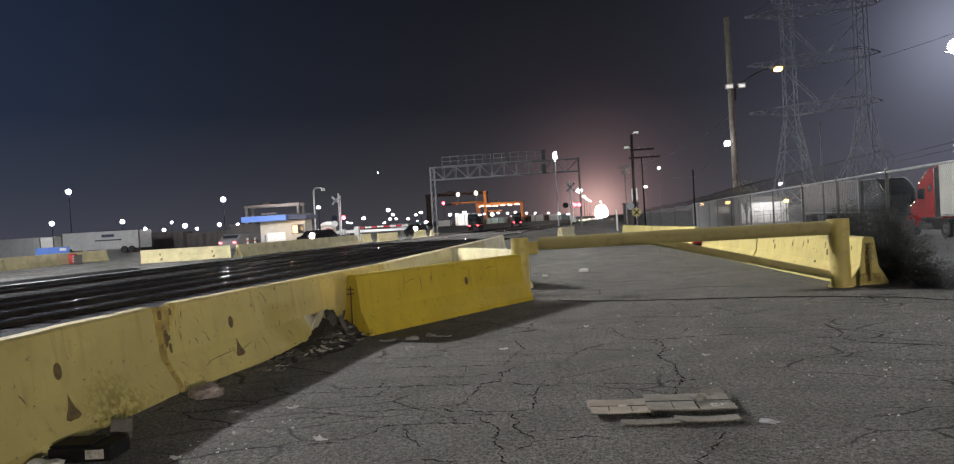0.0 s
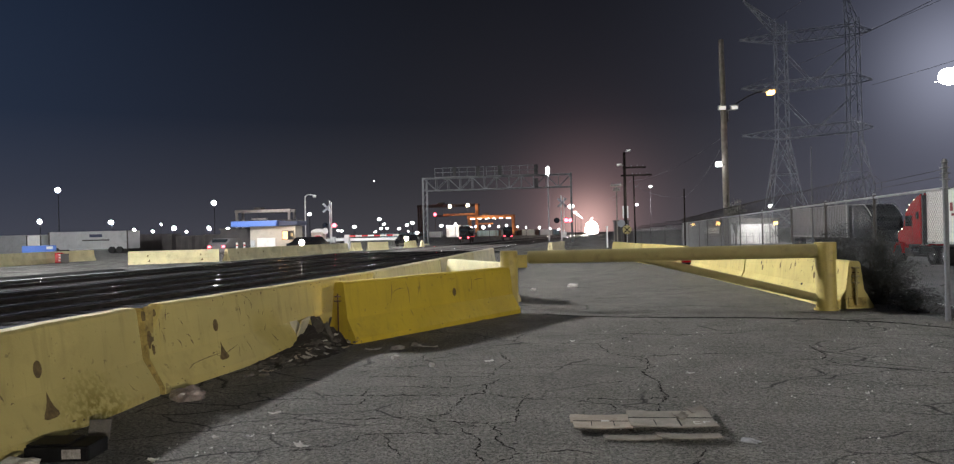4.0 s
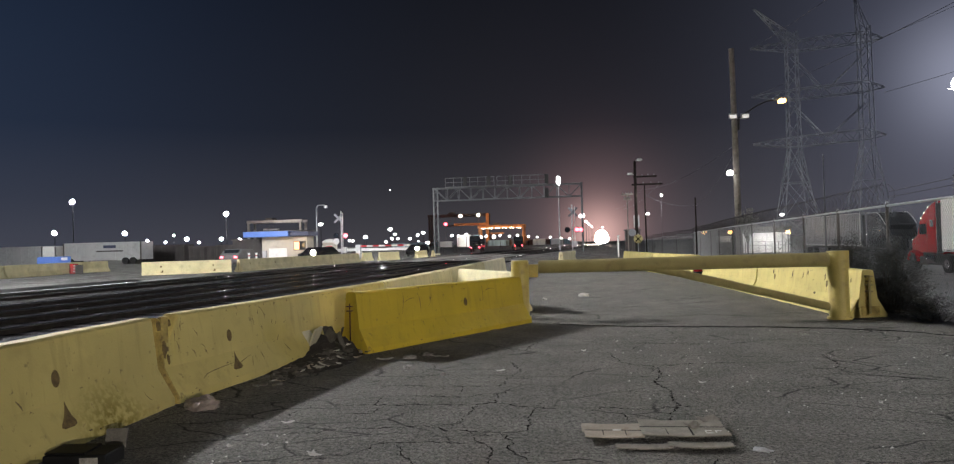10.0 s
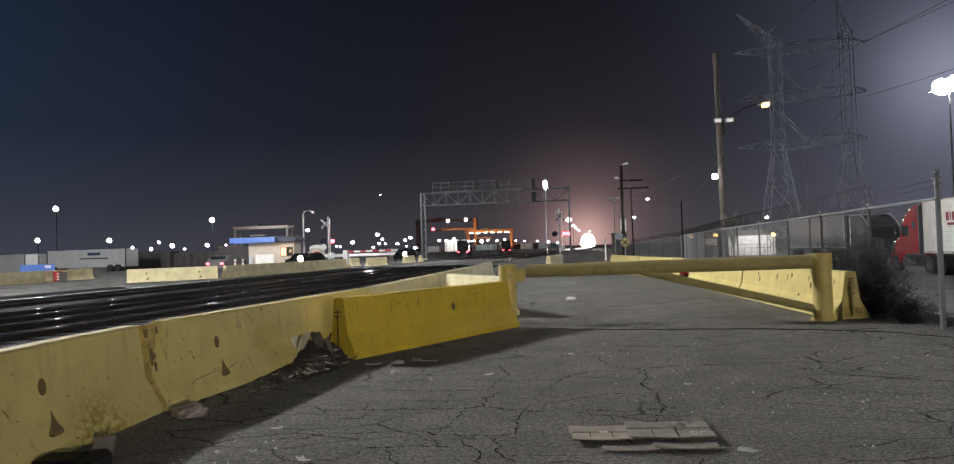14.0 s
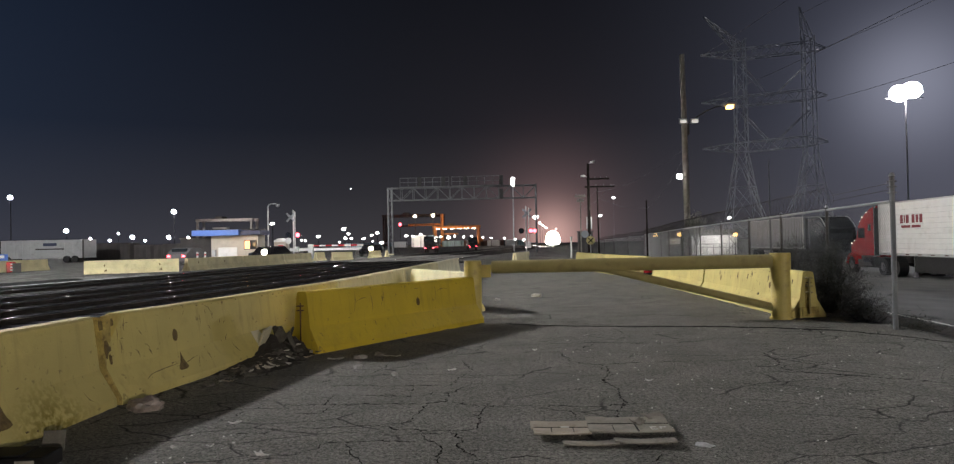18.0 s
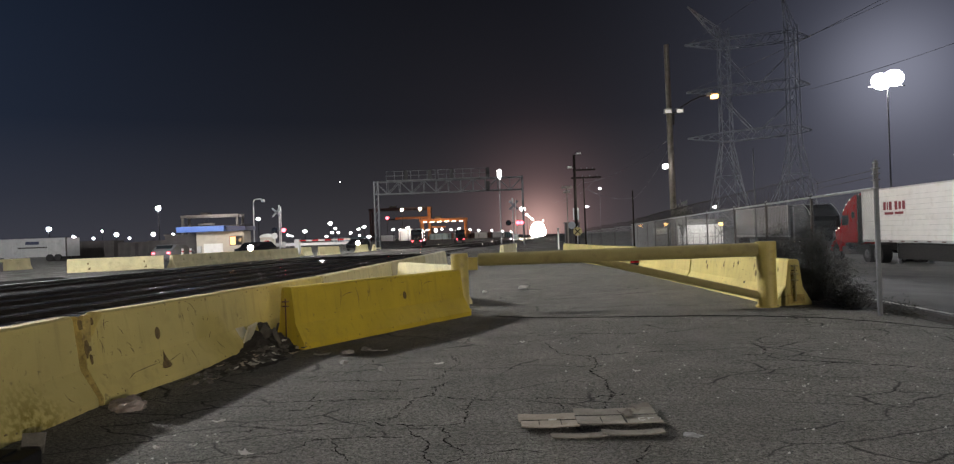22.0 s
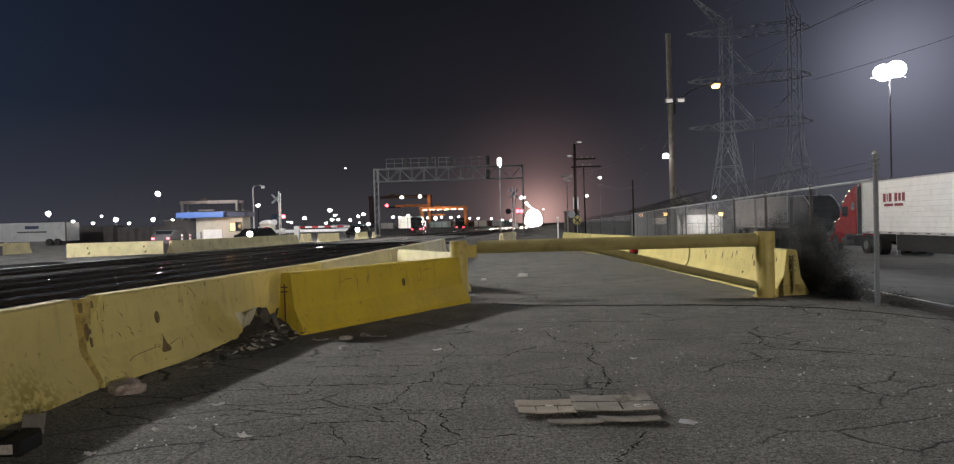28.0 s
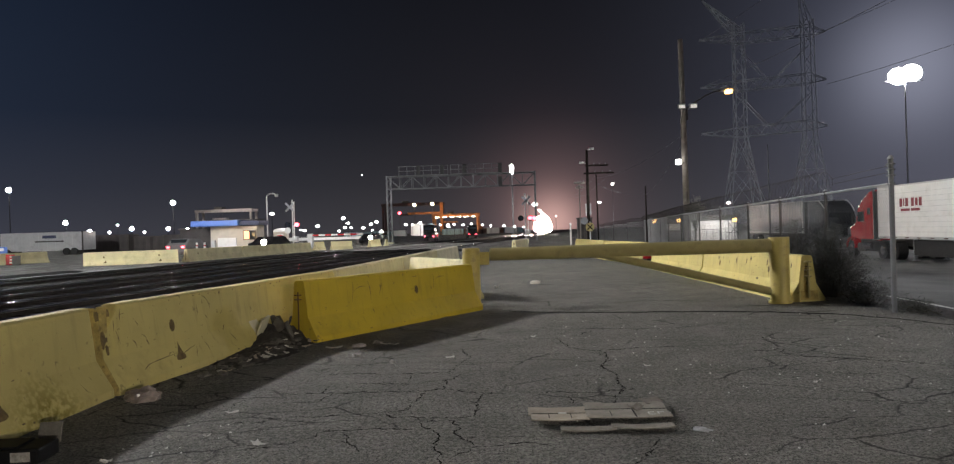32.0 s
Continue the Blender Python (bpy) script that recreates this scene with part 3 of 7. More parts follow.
crack([(-1.91, 5.29), (-1.68, 5.32), (-1.44, 5.31), (-1.22, 5.36), (-0.98, 5.38), (-0.94, 5.43)], 0.007)
crack([(-2.05, 6.07), (-1.68, 6.11), (-1.69, 6.43), (-1.66, 6.50)], 0.009)
crack([(-1.68, 6.11), (-1.35, 6.11), (-1.08, 6.13)], 0.009)
crack([(-1.82, 5.79), (-1.64, 5.80), (-1.62, 5.99), (-1.59, 6.11)], 0.008)
crack([(-1.57, 4.58), (-1.43, 4.64), (-1.32, 4.75), (-1.32, 4.89), (-1.24, 4.92), (-0.89, 4.94), (-0.67, 4.93)], 0.008)
crack([(-2.08, 5.13), (-1.85, 5.15), (-1.81, 5.28)], 0.007)
crack([(-2.30, 5.53), (-2.31, 5.79), (-2.23, 6.11)], 0.006)
crack([(-1.71, 4.46), (-1.54, 4.54)], 0.007)
crack([(-1.85, 6.91), (-1.55, 6.94), (-1.18, 6.90), (-1.00, 6.91), (-0.70, 6.94), (-0.61, 7.02), (-0.62, 7.34), (-0.52, 7.33), (-0.39, 7.31)], 0.010)
crack([(-2.00, 7.11), (-1.93, 7.23)], 0.010)
crack([(-1.58, 7.63), (-1.52, 7.95), (-1.53, 8.28)], 0.008)
crack([(-1.02, 4.13), (-0.88, 4.18), (-0.65, 4.15)], 0.009)
crack([(-1.00, 6.91), (-0.98, 6.65)], 0.009)
crack([(-1.44, 6.48), (-1.20, 6.43), (-0.92, 6.43), (-0.79, 6.53), (-0.78, 6.63)], 0.010)
crack([(-1.08, 6.13), (-1.03, 6.13), (-0.79, 6.15), (-0.61, 6.21), (-0.64, 6.59), (-0.55, 6.67), (-0.48, 6.86)], 0.011)
crack([(-0.94, 5.43), (-0.81, 5.50), (-0.80, 5.74), (-0.78, 6.06), (-0.75, 6.15)], 0.010)
crack([(-0.95, 5.36), (-0.89, 5.27), (-0.70, 5.25), (-0.49, 5.22), (-0.26, 5.28), (-0.27, 5.54), (-0.26, 5.69), (-0.24, 5.94), (-0.18, 6.29)], 0.011)
crack([(-0.70, 5.25), (-0.66, 5.12), (-0.59, 4.95), (-0.48, 4.84), (-0.46, 4.70), (-0.46, 4.56), (-0.41, 4.33), (-0.35, 4.11)], 0.010)
crack([(-0.49, 5.22), (-0.40, 5.15), (-0.36, 5.02), (-0.36, 4.83), (-0.30, 4.69), (-0.20, 4.55)], 0.010)
crack([(-0.30, 4.33), (-0.22, 4.47), (-0.16, 4.54), (-0.01, 4.54)], 0.008)
crack([(-0.61, 6.21), (-0.32, 6.06), (-0.06, 6.00)], 0.009)
crack([(-0.67, 8.42), (-0.56, 7.99), (-0.49, 7.75), (-0.58, 7.40)], 0.009)
crack([(-0.97, 8.55), (-0.92, 8.91)], 0.008)
crack([(-0.57, 9.21), (-0.54, 9.53), (-0.36, 10.16)], 0.009)
crack([(0.50, 9.10), (0.57, 8.65), (0.61, 8.32), (0.91, 8.07), (0.99, 7.86), (0.97, 7.50), (0.88, 7.17), (0.93, 6.94), (0.97, 6.71), (0.94, 6.52), (0.97, 6.31), (0.95, 6.11), (0.87, 5.85), (0.82, 5.63)], 0.015)
crack([(0.91, 8.07), (1.16, 8.08), (1.42, 8.21), (1.88, 8.28)], 0.010)
crack([(0.57, 7.44), (0.91, 7.40)], 0.009)
crack([(0.53, 6.72), (0.78, 6.67)], 0.007)
crack([(0.20, 5.91), (0.31, 6.03), (0.51, 5.99), (0.72, 6.00), (0.91, 6.07), (1.05, 6.13)], 0.010)
crack([(0.66, 9.18), (0.82, 9.26), (0.92, 9.52), (1.08, 9.90)], 0.009)
crack([(0.51, 5.88), (0.51, 5.63)], 0.008)
crack([(2.61, 7.92), (2.85, 7.93), (2.92, 7.68), (3.08, 7.52), (3.40, 7.37), (3.60, 7.28), (3.88, 7.14), (4.24, 6.84)], 0.012)
crack([(2.97, 8.86), (2.97, 8.52), (2.94, 8.17), (2.83, 7.93)], 0.013)
crack([(1.05, 4.71), (0.93, 4.46), (0.82, 4.23), (0.74, 4.06)], 0.011)
crack([(-0.01, 4.54), (0.15, 4.61), (0.31, 4.52)], 0.007)
crack([(3.59, 9.02), (3.81, 8.93)], 0.009)
crack([(5.20, 10.82), (5.33, 10.27), (5.34, 9.37), (5.10, 8.19)], 0.008)
crack([(1.43, 10.29), (1.65, 10.31)], 0.014)
crack([(-1.53, 9.64), (-1.07, 10.03), (-0.74, 10.22)], 0.007)
crack([(-1.18, 4.88), (-1.07, 4.69), (-0.94, 4.42)], 0.006)
crack([(0.8, 9.9), (1.6, 9.7), (2.3, 9.8)], 0.009)
crack([(1.6, 13.2), (2.4, 13.5), (3.4, 13.1)], 0.012)
crack([(-0.2, 14.4), (0.5, 14.9), (1.6, 15.2)], 0.014)
crack([(2.0, 15.5), (3.2, 16.4)], 0.016)
# the edge of an old trench cut runs across the lot before the gate, widened to carry the gate arm's shadow too
crack([(-0.3, 12.3), (0.25, 11.95), (1.22, 11.72), (2.16, 11.62), (3.1, 11.5), (3.97, 11.25), (4.75, 10.85), (5.27, 10.25), (5.8, 9.4)], 0.055, False, 0.75)


# ---- concrete barriers ----
def barrier_outline(h=0.81, base=0.305, top=0.08):
    p = [(base, 0), (base, 0.07), (0.15, 0.33), (top + 0.012, h - 0.02), (top - 0.012, h)]
    return p + [(-y, z) for y, z in reversed(p)]


def face_at(z, h=0.81):
    """The side of the barrier at a height: how far out it lies, and its lean."""
    p = barrier_outline(h)[:4]
    for (a, za), (b, zb) in zip(p, p[1:]):
        if za <= z <= zb:
            return a + (b - a) * (z - za) / max(zb - za, 1e-6), math.atan2(a - b, zb - za)
    return 0.08, 0.0


def dent(parent, x, z, side, w, h, shape, name, label, material=None, proud=0.004):
    """A flat dark plate on the barrier's side: a scar, or a hole whose shade is put into its colour."""
    y, lean = face_at(z)
    pts = {"oval": [(math.cos(k * math.pi / 7), math.sin(k * math.pi / 7)) for k in range(14)],
           "drop": [(0, 1.35), (0.22, 0.6), (0.5, 0.0), (0.9, -0.5), (1.0, -0.82), (0.6, -1.0), (-0.6, -1.0), (-1.0, -0.82), (-0.9, -0.5), (-0.5, 0.0), (-0.22, 0.6)],
           "chip": [(rng.uniform(0.6, 1.1) * math.cos(k * math.pi / 5), rng.uniform(0.6, 1.1) * math.sin(k * math.pi / 5)) for k in range(10)]}[shape]
    bm = bmesh.new()
    skew = 0.06 if shape == "drop" else 0.0
    pts = [(a + skew / w * (b + 1), b) for a, b in pts]
    top = [bm.verts.new((a * w / 2, 0, b * h / 2)) for a, b in pts]
    back = [bm.verts.new((a * w / 2 * 1.12, 0.03 * side, b * h / 2 * 1.12)) for a, b in pts]
    bm.faces.new(top)
    for i in range(len(pts)):
        bm.faces.new((top[i], top[(i + 1) % len(pts)], back[(i + 1) % len(pts)], back[i]))
    bmesh.ops.transform(bm, matrix=Matrix.Translation((x, -side * (y + proud), z)) @ Matrix.Rotation(-side * lean, 4, "X"), verts=bm.verts)
    return part(name, bm, material or DARK, parent, label)


def scratch(parent, x, z, side, n, tilt, bow=0.0, w=0.008):
    """A narrow dark scar on the barrier's side."""
    bm = bmesh.new()
    rows = []
    for i in range(7):
        f = i / 6 - 0.5
        xx, zz = x + n * f * math.cos(tilt) + bow * (0.25 - f * f) * math.sin(tilt), z + n * f * math.sin(tilt) + bow * (0.25 - f * f)
        ww = w * (1 - abs(f) * 1.5) * rng.uniform(0.6, 1.2)
        r = []
        for s in (-1, 1):
            z1 = min(0.8, max(0.02, zz + s * ww * math.cos(tilt)))
            r.append(bm.verts.new((xx - s * ww * math.sin(tilt), -side * (face_at(z1)[0] + 0.004), z1)))
        rows.append(r)
    for a, b in zip(rows, rows[1:]):
        bm.faces.new((a[0], a[1], b[1], b[0]))
    part("scar", bm, SCAR, parent)


SCAR = mat("dark_scrape_in_concrete", (0.17, 0.125, 0.055), 0.95, 0, 0.3, 20, 90, 0.2)
# brown for the stains and rust streaks, and for the painted shading in the joint
STAINSHADE = mat("brown_stain_and_shade_paint", (0.38, 0.29, 0.09), 0.9, 0, 0.35, 7, 60, 0.3, (0.1, 0.07, 0.03), 0.7)
HOLE = mat("brown_recess_tone", (0.15, 0.105, 0.04), 0.95, 0, 0.3, 20, 90, 0.3)


def barrier(x0, y0, x1, y1, material, label, z=0.0, holes=(), drops=(), scars=0, side=1, loops=True, h=0.81, near=True, notch=0.0):
    m, n = along(x0, y0, x1, y1, z)
    e = thing("concrete_barrier", m, label, "concrete barrier", "yellow concrete barriers")
    bm = bmesh.new()
    k = 40 if near else 8
    o = barrier_outline(h)
    rows = []
    for i in range(k + 1):
        x = 0.025 + (n - 0.05) * i / k
        row = []
        for j, (y, zz) in enumerate(o):
            wob = noise.noise((x * 2.1 + x0 * 3, zz * 4 + y, y0))
            chip = max(0, noise.noise((x * 5.3 + x0, y * 3, y0 * 2)) - 0.25) * 0.05 if zz < 0.1 else 0
            row.append(bm.verts.new((x, y * (1 - chip * 2) + 0.004 * wob, zz + 0.004 * wob * (zz > 0.1) + (chip if zz < 0.02 else 0))))
        if x < notch:
            for v in row:
                v.co.z = min(v.co.z, 0.6)
        rows.append(row)
    for i in range(k):
        for j in range(len(o)):
            q = (j + 1) % len(o)
            bm.faces.new((rows[i][j], rows[i][q], rows[i + 1][q], rows[i + 1][j]))
    bm.faces.new(rows[0][::-1])
    bm.faces.new(rows[-1])
    bv = [ed for ed in bm.edges if abs((ed.verts[0].co - ed.verts[1].co).x) > 0.01 and ed.verts[0].co.z > 0.7 and len(ed.link_faces) == 2]
    bmesh.ops.bevel(bm, geom=bv, offset=0.012, segments=2, affect="EDGES")
    part("body", bm, material, e)
    # holes and notches are flat plates; the brown carries the shade inside them
    for x in holes:
        dent(e, x, 0.5, side, 0.085, 0.13, "oval", "lifting_hole", "dark round lifting hole", HOLE)
    for x in drops:
        dent(e, x, 0.22, side, 0.16, 0.17, "drop", "drain_notch", "drop-shaped drain notch", HOLE)
    if loops:
        for x in (0.0, n):
            bm = bmesh.new()
            for zz in (0.62, 0.56):
                box(bm, (x, 0, zz), (0.07, 0.08, 0.014), 0.003)
            tube(bm, (x, 0, 0.1), (x, 0, 0.66), 0.009)
            part("joint_pin", bm, RUST, e, "rusty steel joint pin")
    for i in range(scars):
        scratch(e, rng.uniform(0.2, n - 0.2), rng.uniform(0.15, 0.75), side, rng.uniform(0.03, 0.13), rng.choice((1.4, 1.7, 0.2, 0.9, 2.2, 0.0)), rng.uniform(-0.06, 0.06), rng.uniform(0.003, 0.009))
    for i in range(scars if near else 0):
        dent(e, rng.uniform(0.1, n - 0.1), rng.choice((0.79, 0.79, 0.78, 0.1, 0.09, 0.4)) - rng.uniform(0, 0.03), side, rng.uniform(0.012, 0.05), rng.uniform(0.008, 0.02), "chip", "edge_chip", "", SCAR, 0.003)
    return e


B = "yellow-painted concrete barrier with chips and grime"
barrier(-3.75, 0.4, -3.88, 6.07, MOSSY, B, holes=(1.3, 4.32), drops=(1.1, 4.3), scars=9)
seg2 = barrier(-3.862, 6.12, -3.22, 11.72, YELLOW, "yellow-painted concrete barrier with a broken lower edge behind a rubbish heap", holes=(1.08, 4.4), drops=(1.05,), scars=26, notch=0.2)
scratch(seg2, 1.75, 0.68, 1, 0.22, 2.3, 0.12, 0.006)
dent(seg2, 2.75, 0.28, 1, 0.3, 0.42, "chip", "broken_patch", "raw pale broken concrete", PALE)
dent(seg2, 3.3, 0.22, 1, 0.42, 0.4, "chip", "soot_patch", "sooty dirt on the barrier foot", SOIL)
for sx, sz, sn, st in ((0.75, 0.2, 0.5, 0.06), (1.2, 0.21, 0.35, 0.2), (0.5, 0.17, 0.12, 0.3), (0.2, 0.62, 0.12, 1.5), (0.24, 0.5, 0.14, 1.9), (0.62, 0.45, 0.08, 2.4)):
    scratch(seg2, sx, sz, 1, sn, st, 0.02, 0.005)
dent(seg2, 0.05, 0.5, 1, 0.06, 0.16, "chip", "rust_stain", "rusty hollow at the joint", HOLE)
dent(seg2, 0.09, 0.4, 1, 0.03, 0.12, "chip", "rust_stain", "rusty hollow at the joint", HOLE)
# the second barrier's end shows in the open joint, its shading painted as darker brown
bm = bmesh.new()
prism(bm, [(y * 0.985, z * 0.985) for y, z in barrier_outline()], 0.012, 0.03)
part("stained_end", bm, STAINSHADE, seg2, "end face in the joint, its shading painted brown")
# the rounded key that stands out at the joint
bm = bmesh.new()
box(bm, (0.085, -0.085, 0.68), (0.1, 0.05, 0.26), 0.02)
part("joint_key", bm, STAINSHADE, seg2, "brown-stained rounded key at the joint")
for dx, dz, dw, dh in ((0.07, 0.5, 0.07, 0.07), (0.015, 0.73, 0.03, 0.1), (0.16, 0.74, 0.02, 0.07)):
    dent(seg2, dx, dz, 1, dw, dh, "chip", "rust_hole", "rusty dark hole beside the joint key", SCAR, 0.006)
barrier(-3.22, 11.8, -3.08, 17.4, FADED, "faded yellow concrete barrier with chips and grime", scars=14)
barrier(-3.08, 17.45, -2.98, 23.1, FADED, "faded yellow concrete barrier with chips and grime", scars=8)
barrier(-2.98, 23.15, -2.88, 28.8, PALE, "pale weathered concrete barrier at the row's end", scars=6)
turned = barrier(-2.9, 9.15, -0.93, 12.66, OCHRE, "deep yellow concrete barrier turned in beside the gate post", holes=(2.35,), scars=3)
for gx, gz, gn, gt in ((0.9, 0.6, 0.3, 1.4), (1.05, 0.62, 0.25, 0.2), (1.25, 0.58, 0.3, 1.7), (1.5, 0.6, 0.22, 1.2), (2.8, 0.6, 0.25, 1.5), (3.0, 0.64, 0.3, 0.1)):
    scratch(turned, gx, gz, 1, gn, gt, 0.1, 0.006)
barrier(-2.7, 17.3, -1.05, 14.4, FARY, "pale yellow concrete barrier standing across behind the gate post", side=-1)
right_near = barrier(4.65, 18.2, 4.97, 12.62, YELLOW, "bright yellow concrete barrier with dark scuffs beside the gate", scars=16, holes=(1.3, 4.2))
for sx, sz, sn, st in ((4.1, 0.62, 0.16, 1.2), (4.35, 0.42, 0.14, 0.9), (4.55, 0.55, 0.3, 1.3), (4.62, 0.72, 0.12, 1.6), (3.0, 0.6, 0.2, 1.0), (3.2, 0.66, 0.16, 1.2), (2.4, 0.6, 0.2, 1.1)):
    scratch(right_near, sx, sz, 1, sn, st, 0.05, 0.016)
for sx, sz, sw, sh in ((4.1, 0.62, 0.03, 0.12), (4.36, 0.42, 0.07, 0.1), (4.55, 0.56, 0.025, 0.2), (4.62, 0.7, 0.03, 0.08), (3.0, 0.6, 0.04, 0.12), (3.25, 0.66, 0.03, 0.1), (2.4, 0.6, 0.05, 0.12), (3.7, 0.3, 0.1, 0.06), (5.2, 0.62, 0.03, 0.1), (1.2, 0.6, 0.05, 0.1)):
    dent(right_near, sx, sz, 1, sw, sh, "chip", "dark_chip", "dark gouge in the paint", DARK)
n_end = math.hypot(0.32, 5.58)
bm = bmesh.new()
for zz in (0.7, 0.56, 0.45):
    box(bm, (n_end, 0.0, zz), (0.09, 0.11, 0.03), 0.01)
tube(bm, (n_end + 0.03, 0, 0.08), (n_end + 0.03, 0, 0.72), 0.022)
part("joint_bracket", bm, GRIMY, right_near, "rusty yellow steel joint bracket")
bm = bmesh.new()
box(bm, (n_end - 0.02, -0.02, 0.34), (0.012, 0.07, 0.5), 0.005)
box(bm, (n_end - 0.02, 0.03, 0.12), (0.014, 0.3, 0.16), 0.006)
part("rust_streak", bm, STAINSHADE, right_near, "brown rust streak on the end face")
barrier(4.33, 23.8, 4.65, 18.25, YELLOW, B, scars=14)
barrier(3.5, 31.6, 4.4, 26, YELLOW, B, scars=6)
barrier(2.7, 38.5, 3.5, 31.7, YELLOW, B, scars=4, near=False)
FAR_B = "yellow concrete barrier at the edge of the rail yard"
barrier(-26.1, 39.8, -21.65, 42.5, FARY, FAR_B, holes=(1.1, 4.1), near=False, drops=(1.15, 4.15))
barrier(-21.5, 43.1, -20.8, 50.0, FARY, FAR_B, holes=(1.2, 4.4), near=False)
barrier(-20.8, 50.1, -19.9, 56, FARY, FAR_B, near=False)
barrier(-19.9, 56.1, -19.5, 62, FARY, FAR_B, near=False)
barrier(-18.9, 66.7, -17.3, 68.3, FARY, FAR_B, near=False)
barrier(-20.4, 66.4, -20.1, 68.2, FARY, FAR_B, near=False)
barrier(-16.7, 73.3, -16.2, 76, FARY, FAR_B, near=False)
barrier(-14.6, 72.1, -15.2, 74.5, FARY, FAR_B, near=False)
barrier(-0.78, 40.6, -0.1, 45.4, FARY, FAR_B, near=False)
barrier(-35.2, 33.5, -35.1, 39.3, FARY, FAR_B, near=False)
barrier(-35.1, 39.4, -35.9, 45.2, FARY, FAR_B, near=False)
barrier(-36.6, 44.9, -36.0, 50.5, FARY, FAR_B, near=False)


# ---- swing gate ----
def gate_post(x, y, r, h):
    e = thing("gate_post", pose(x, y, 0), "yellow-painted steel pipe gate post", "gate post", "posts of the swing gate")
    rod("pipe", (0, 0, -0.05), (0, 0, h - 0.01), r, YSTEEL, e, n=28)
    rod("cap", (0, 0, h - 0.01), (0, 0, h + 0.012), r * 0.985, YSTEEL, e, n=28, r2=r * 0.93)
    rod("base_collar", (0, 0, -0.04), (0, 0, 0.03), r + 0.035, YSTEEL, e, "chipped base collar", n=24)
    return e


left_post = gate_post(-0.93, 13.3, 0.165, 1.07)
block("catch_plate", (0.24, 0.02, 0.88), (0.2, 0.03, 0.24), YSTEEL, left_post, bevel=0.006)
gate_post(4.49, 12.6, 0.16, 1.13)
gate = thing("swing_gate", pose(4.4, 12.62, 0), "yellow-painted steel pipe gate arm, closed across the lot", "gate")
rod("arm", (-0.05, -0.02, 1.0), (-4.95, 0.78, 0.95), 0.12, GRIMY, gate, n=28)
rod("brace", (-0.05, 0, 0.2), (-2.95, 0.46, 0.92), 0.07, GRIMY, gate, n=20)
rod("end_cap", (-4.95, 0.78, 0.95), (-4.965, 0.783, 0.95), 0.118, GRIMY, gate, n=28)
rod("latch_rod", (-4.9, 0.77, 0.97), (-5.22, 0.73, 0.96), 0.012, RUST, gate, "rusty latch rod")
rod("hinge_sleeve", (0.09, -0.02, 0.85), (0.09, -0.02, 1.14), 0.172, YSTEEL, gate, n=24)

# a red and black traffic drum stands behind the brace
drum = thing("safety_drum", pose(4.12, 24.4, 0), "small red safety drum beside the barrier", "traffic drum")
rod("base", (0, 0, 0), (0, 0, 0.1), 0.2, RUBBER, drum, n=16)
rod("body", (0, 0, 0.1), (0, 0, 0.42), 0.15, RED, drum, n=16, r2=0.14)
rod("band", (0, 0, 0.2), (0, 0, 0.3), 0.152, RUBBER, drum, "black rubber band", n=16)

# ---- chain-link fence ----
FP = [(5.6, 10.98), (5.82, 13.9), (6.1, 17.2), (6.4, 20.7), (6.75, 25), (7.2, 30), (7.7, 36), (8.4, 43), (9.2, 50), (10, 59), (10.9, 68), (10.55, 77), (10.1, 86), (9.7, 93), (9.3, 99)]
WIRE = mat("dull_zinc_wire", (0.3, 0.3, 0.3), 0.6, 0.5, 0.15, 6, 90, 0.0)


def fence_bay(i, mesh_step, z=0.0):
    (x0, y0), (x1, y1) = FP[i], FP[i + 1]
    m, n = along(x0, y0, x1, y1, z)
    e = thing("fence_bay", m, "grey chain-link fence bay with a tubular top rail", "fence", "bays of the chain-link fence")
    # post drawn darker than the rail, its backlit side put into the colour
    rod("post", (n, 0, -0.4), (n, 0, 1.96), 0.03, DARKSTEEL, e, n=10)
    rod("top_rail", (0, 0, 1.92), (n, 0, 1.92), 0.022, STEEL, e, n=8)
    rod("post_cap", (n, 0, 1.96), (n, 0, 2.0), 0.036, STEEL, e, n=8, r2=0.02)
    bm = bmesh.new()
    lo, hi = -0.05, 1.9
    hh = hi - lo
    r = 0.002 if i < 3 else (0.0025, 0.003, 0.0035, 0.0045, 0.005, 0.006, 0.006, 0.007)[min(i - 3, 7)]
    k = -hh
    while k < n:
        for s in (1, -1):
            a, b = max(0, k), min(n, k + hh)
            if b > a:
                za, zb = lo + (a - k), lo + (b - k)
                if s < 0:
                    za, zb = hi - (a - k), hi - (b - k)
                tube(bm, (a, 0.003 * s, za), (b, 0.003 * s, zb), r, n=3)
        k += mesh_step
    # the three nearest bays take a darker steel for the wire than the rest
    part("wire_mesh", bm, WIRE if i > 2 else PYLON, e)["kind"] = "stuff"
    bm = bmesh.new()
    kk, rad = int(n / 0.3), 0.2
    pts = [Vector((n * j / (kk * 9), rad * math.cos(j * 2 * math.pi / 9) + 0.03 * rng.random(), 2.14 + rad * math.sin(j * 2 * math.pi / 9))) for j in range(kk * 9 + 1)]
    for a, b in zip(pts, pts[1:]):
        tube(bm, a, b, 0.004 if i < 4 else 0.007, n=3)
    if i > 0:
        part("razor_wire", bm, DARKSTEEL, e, "coil of dark razor wire")
    else:
        bm.free()
    return e


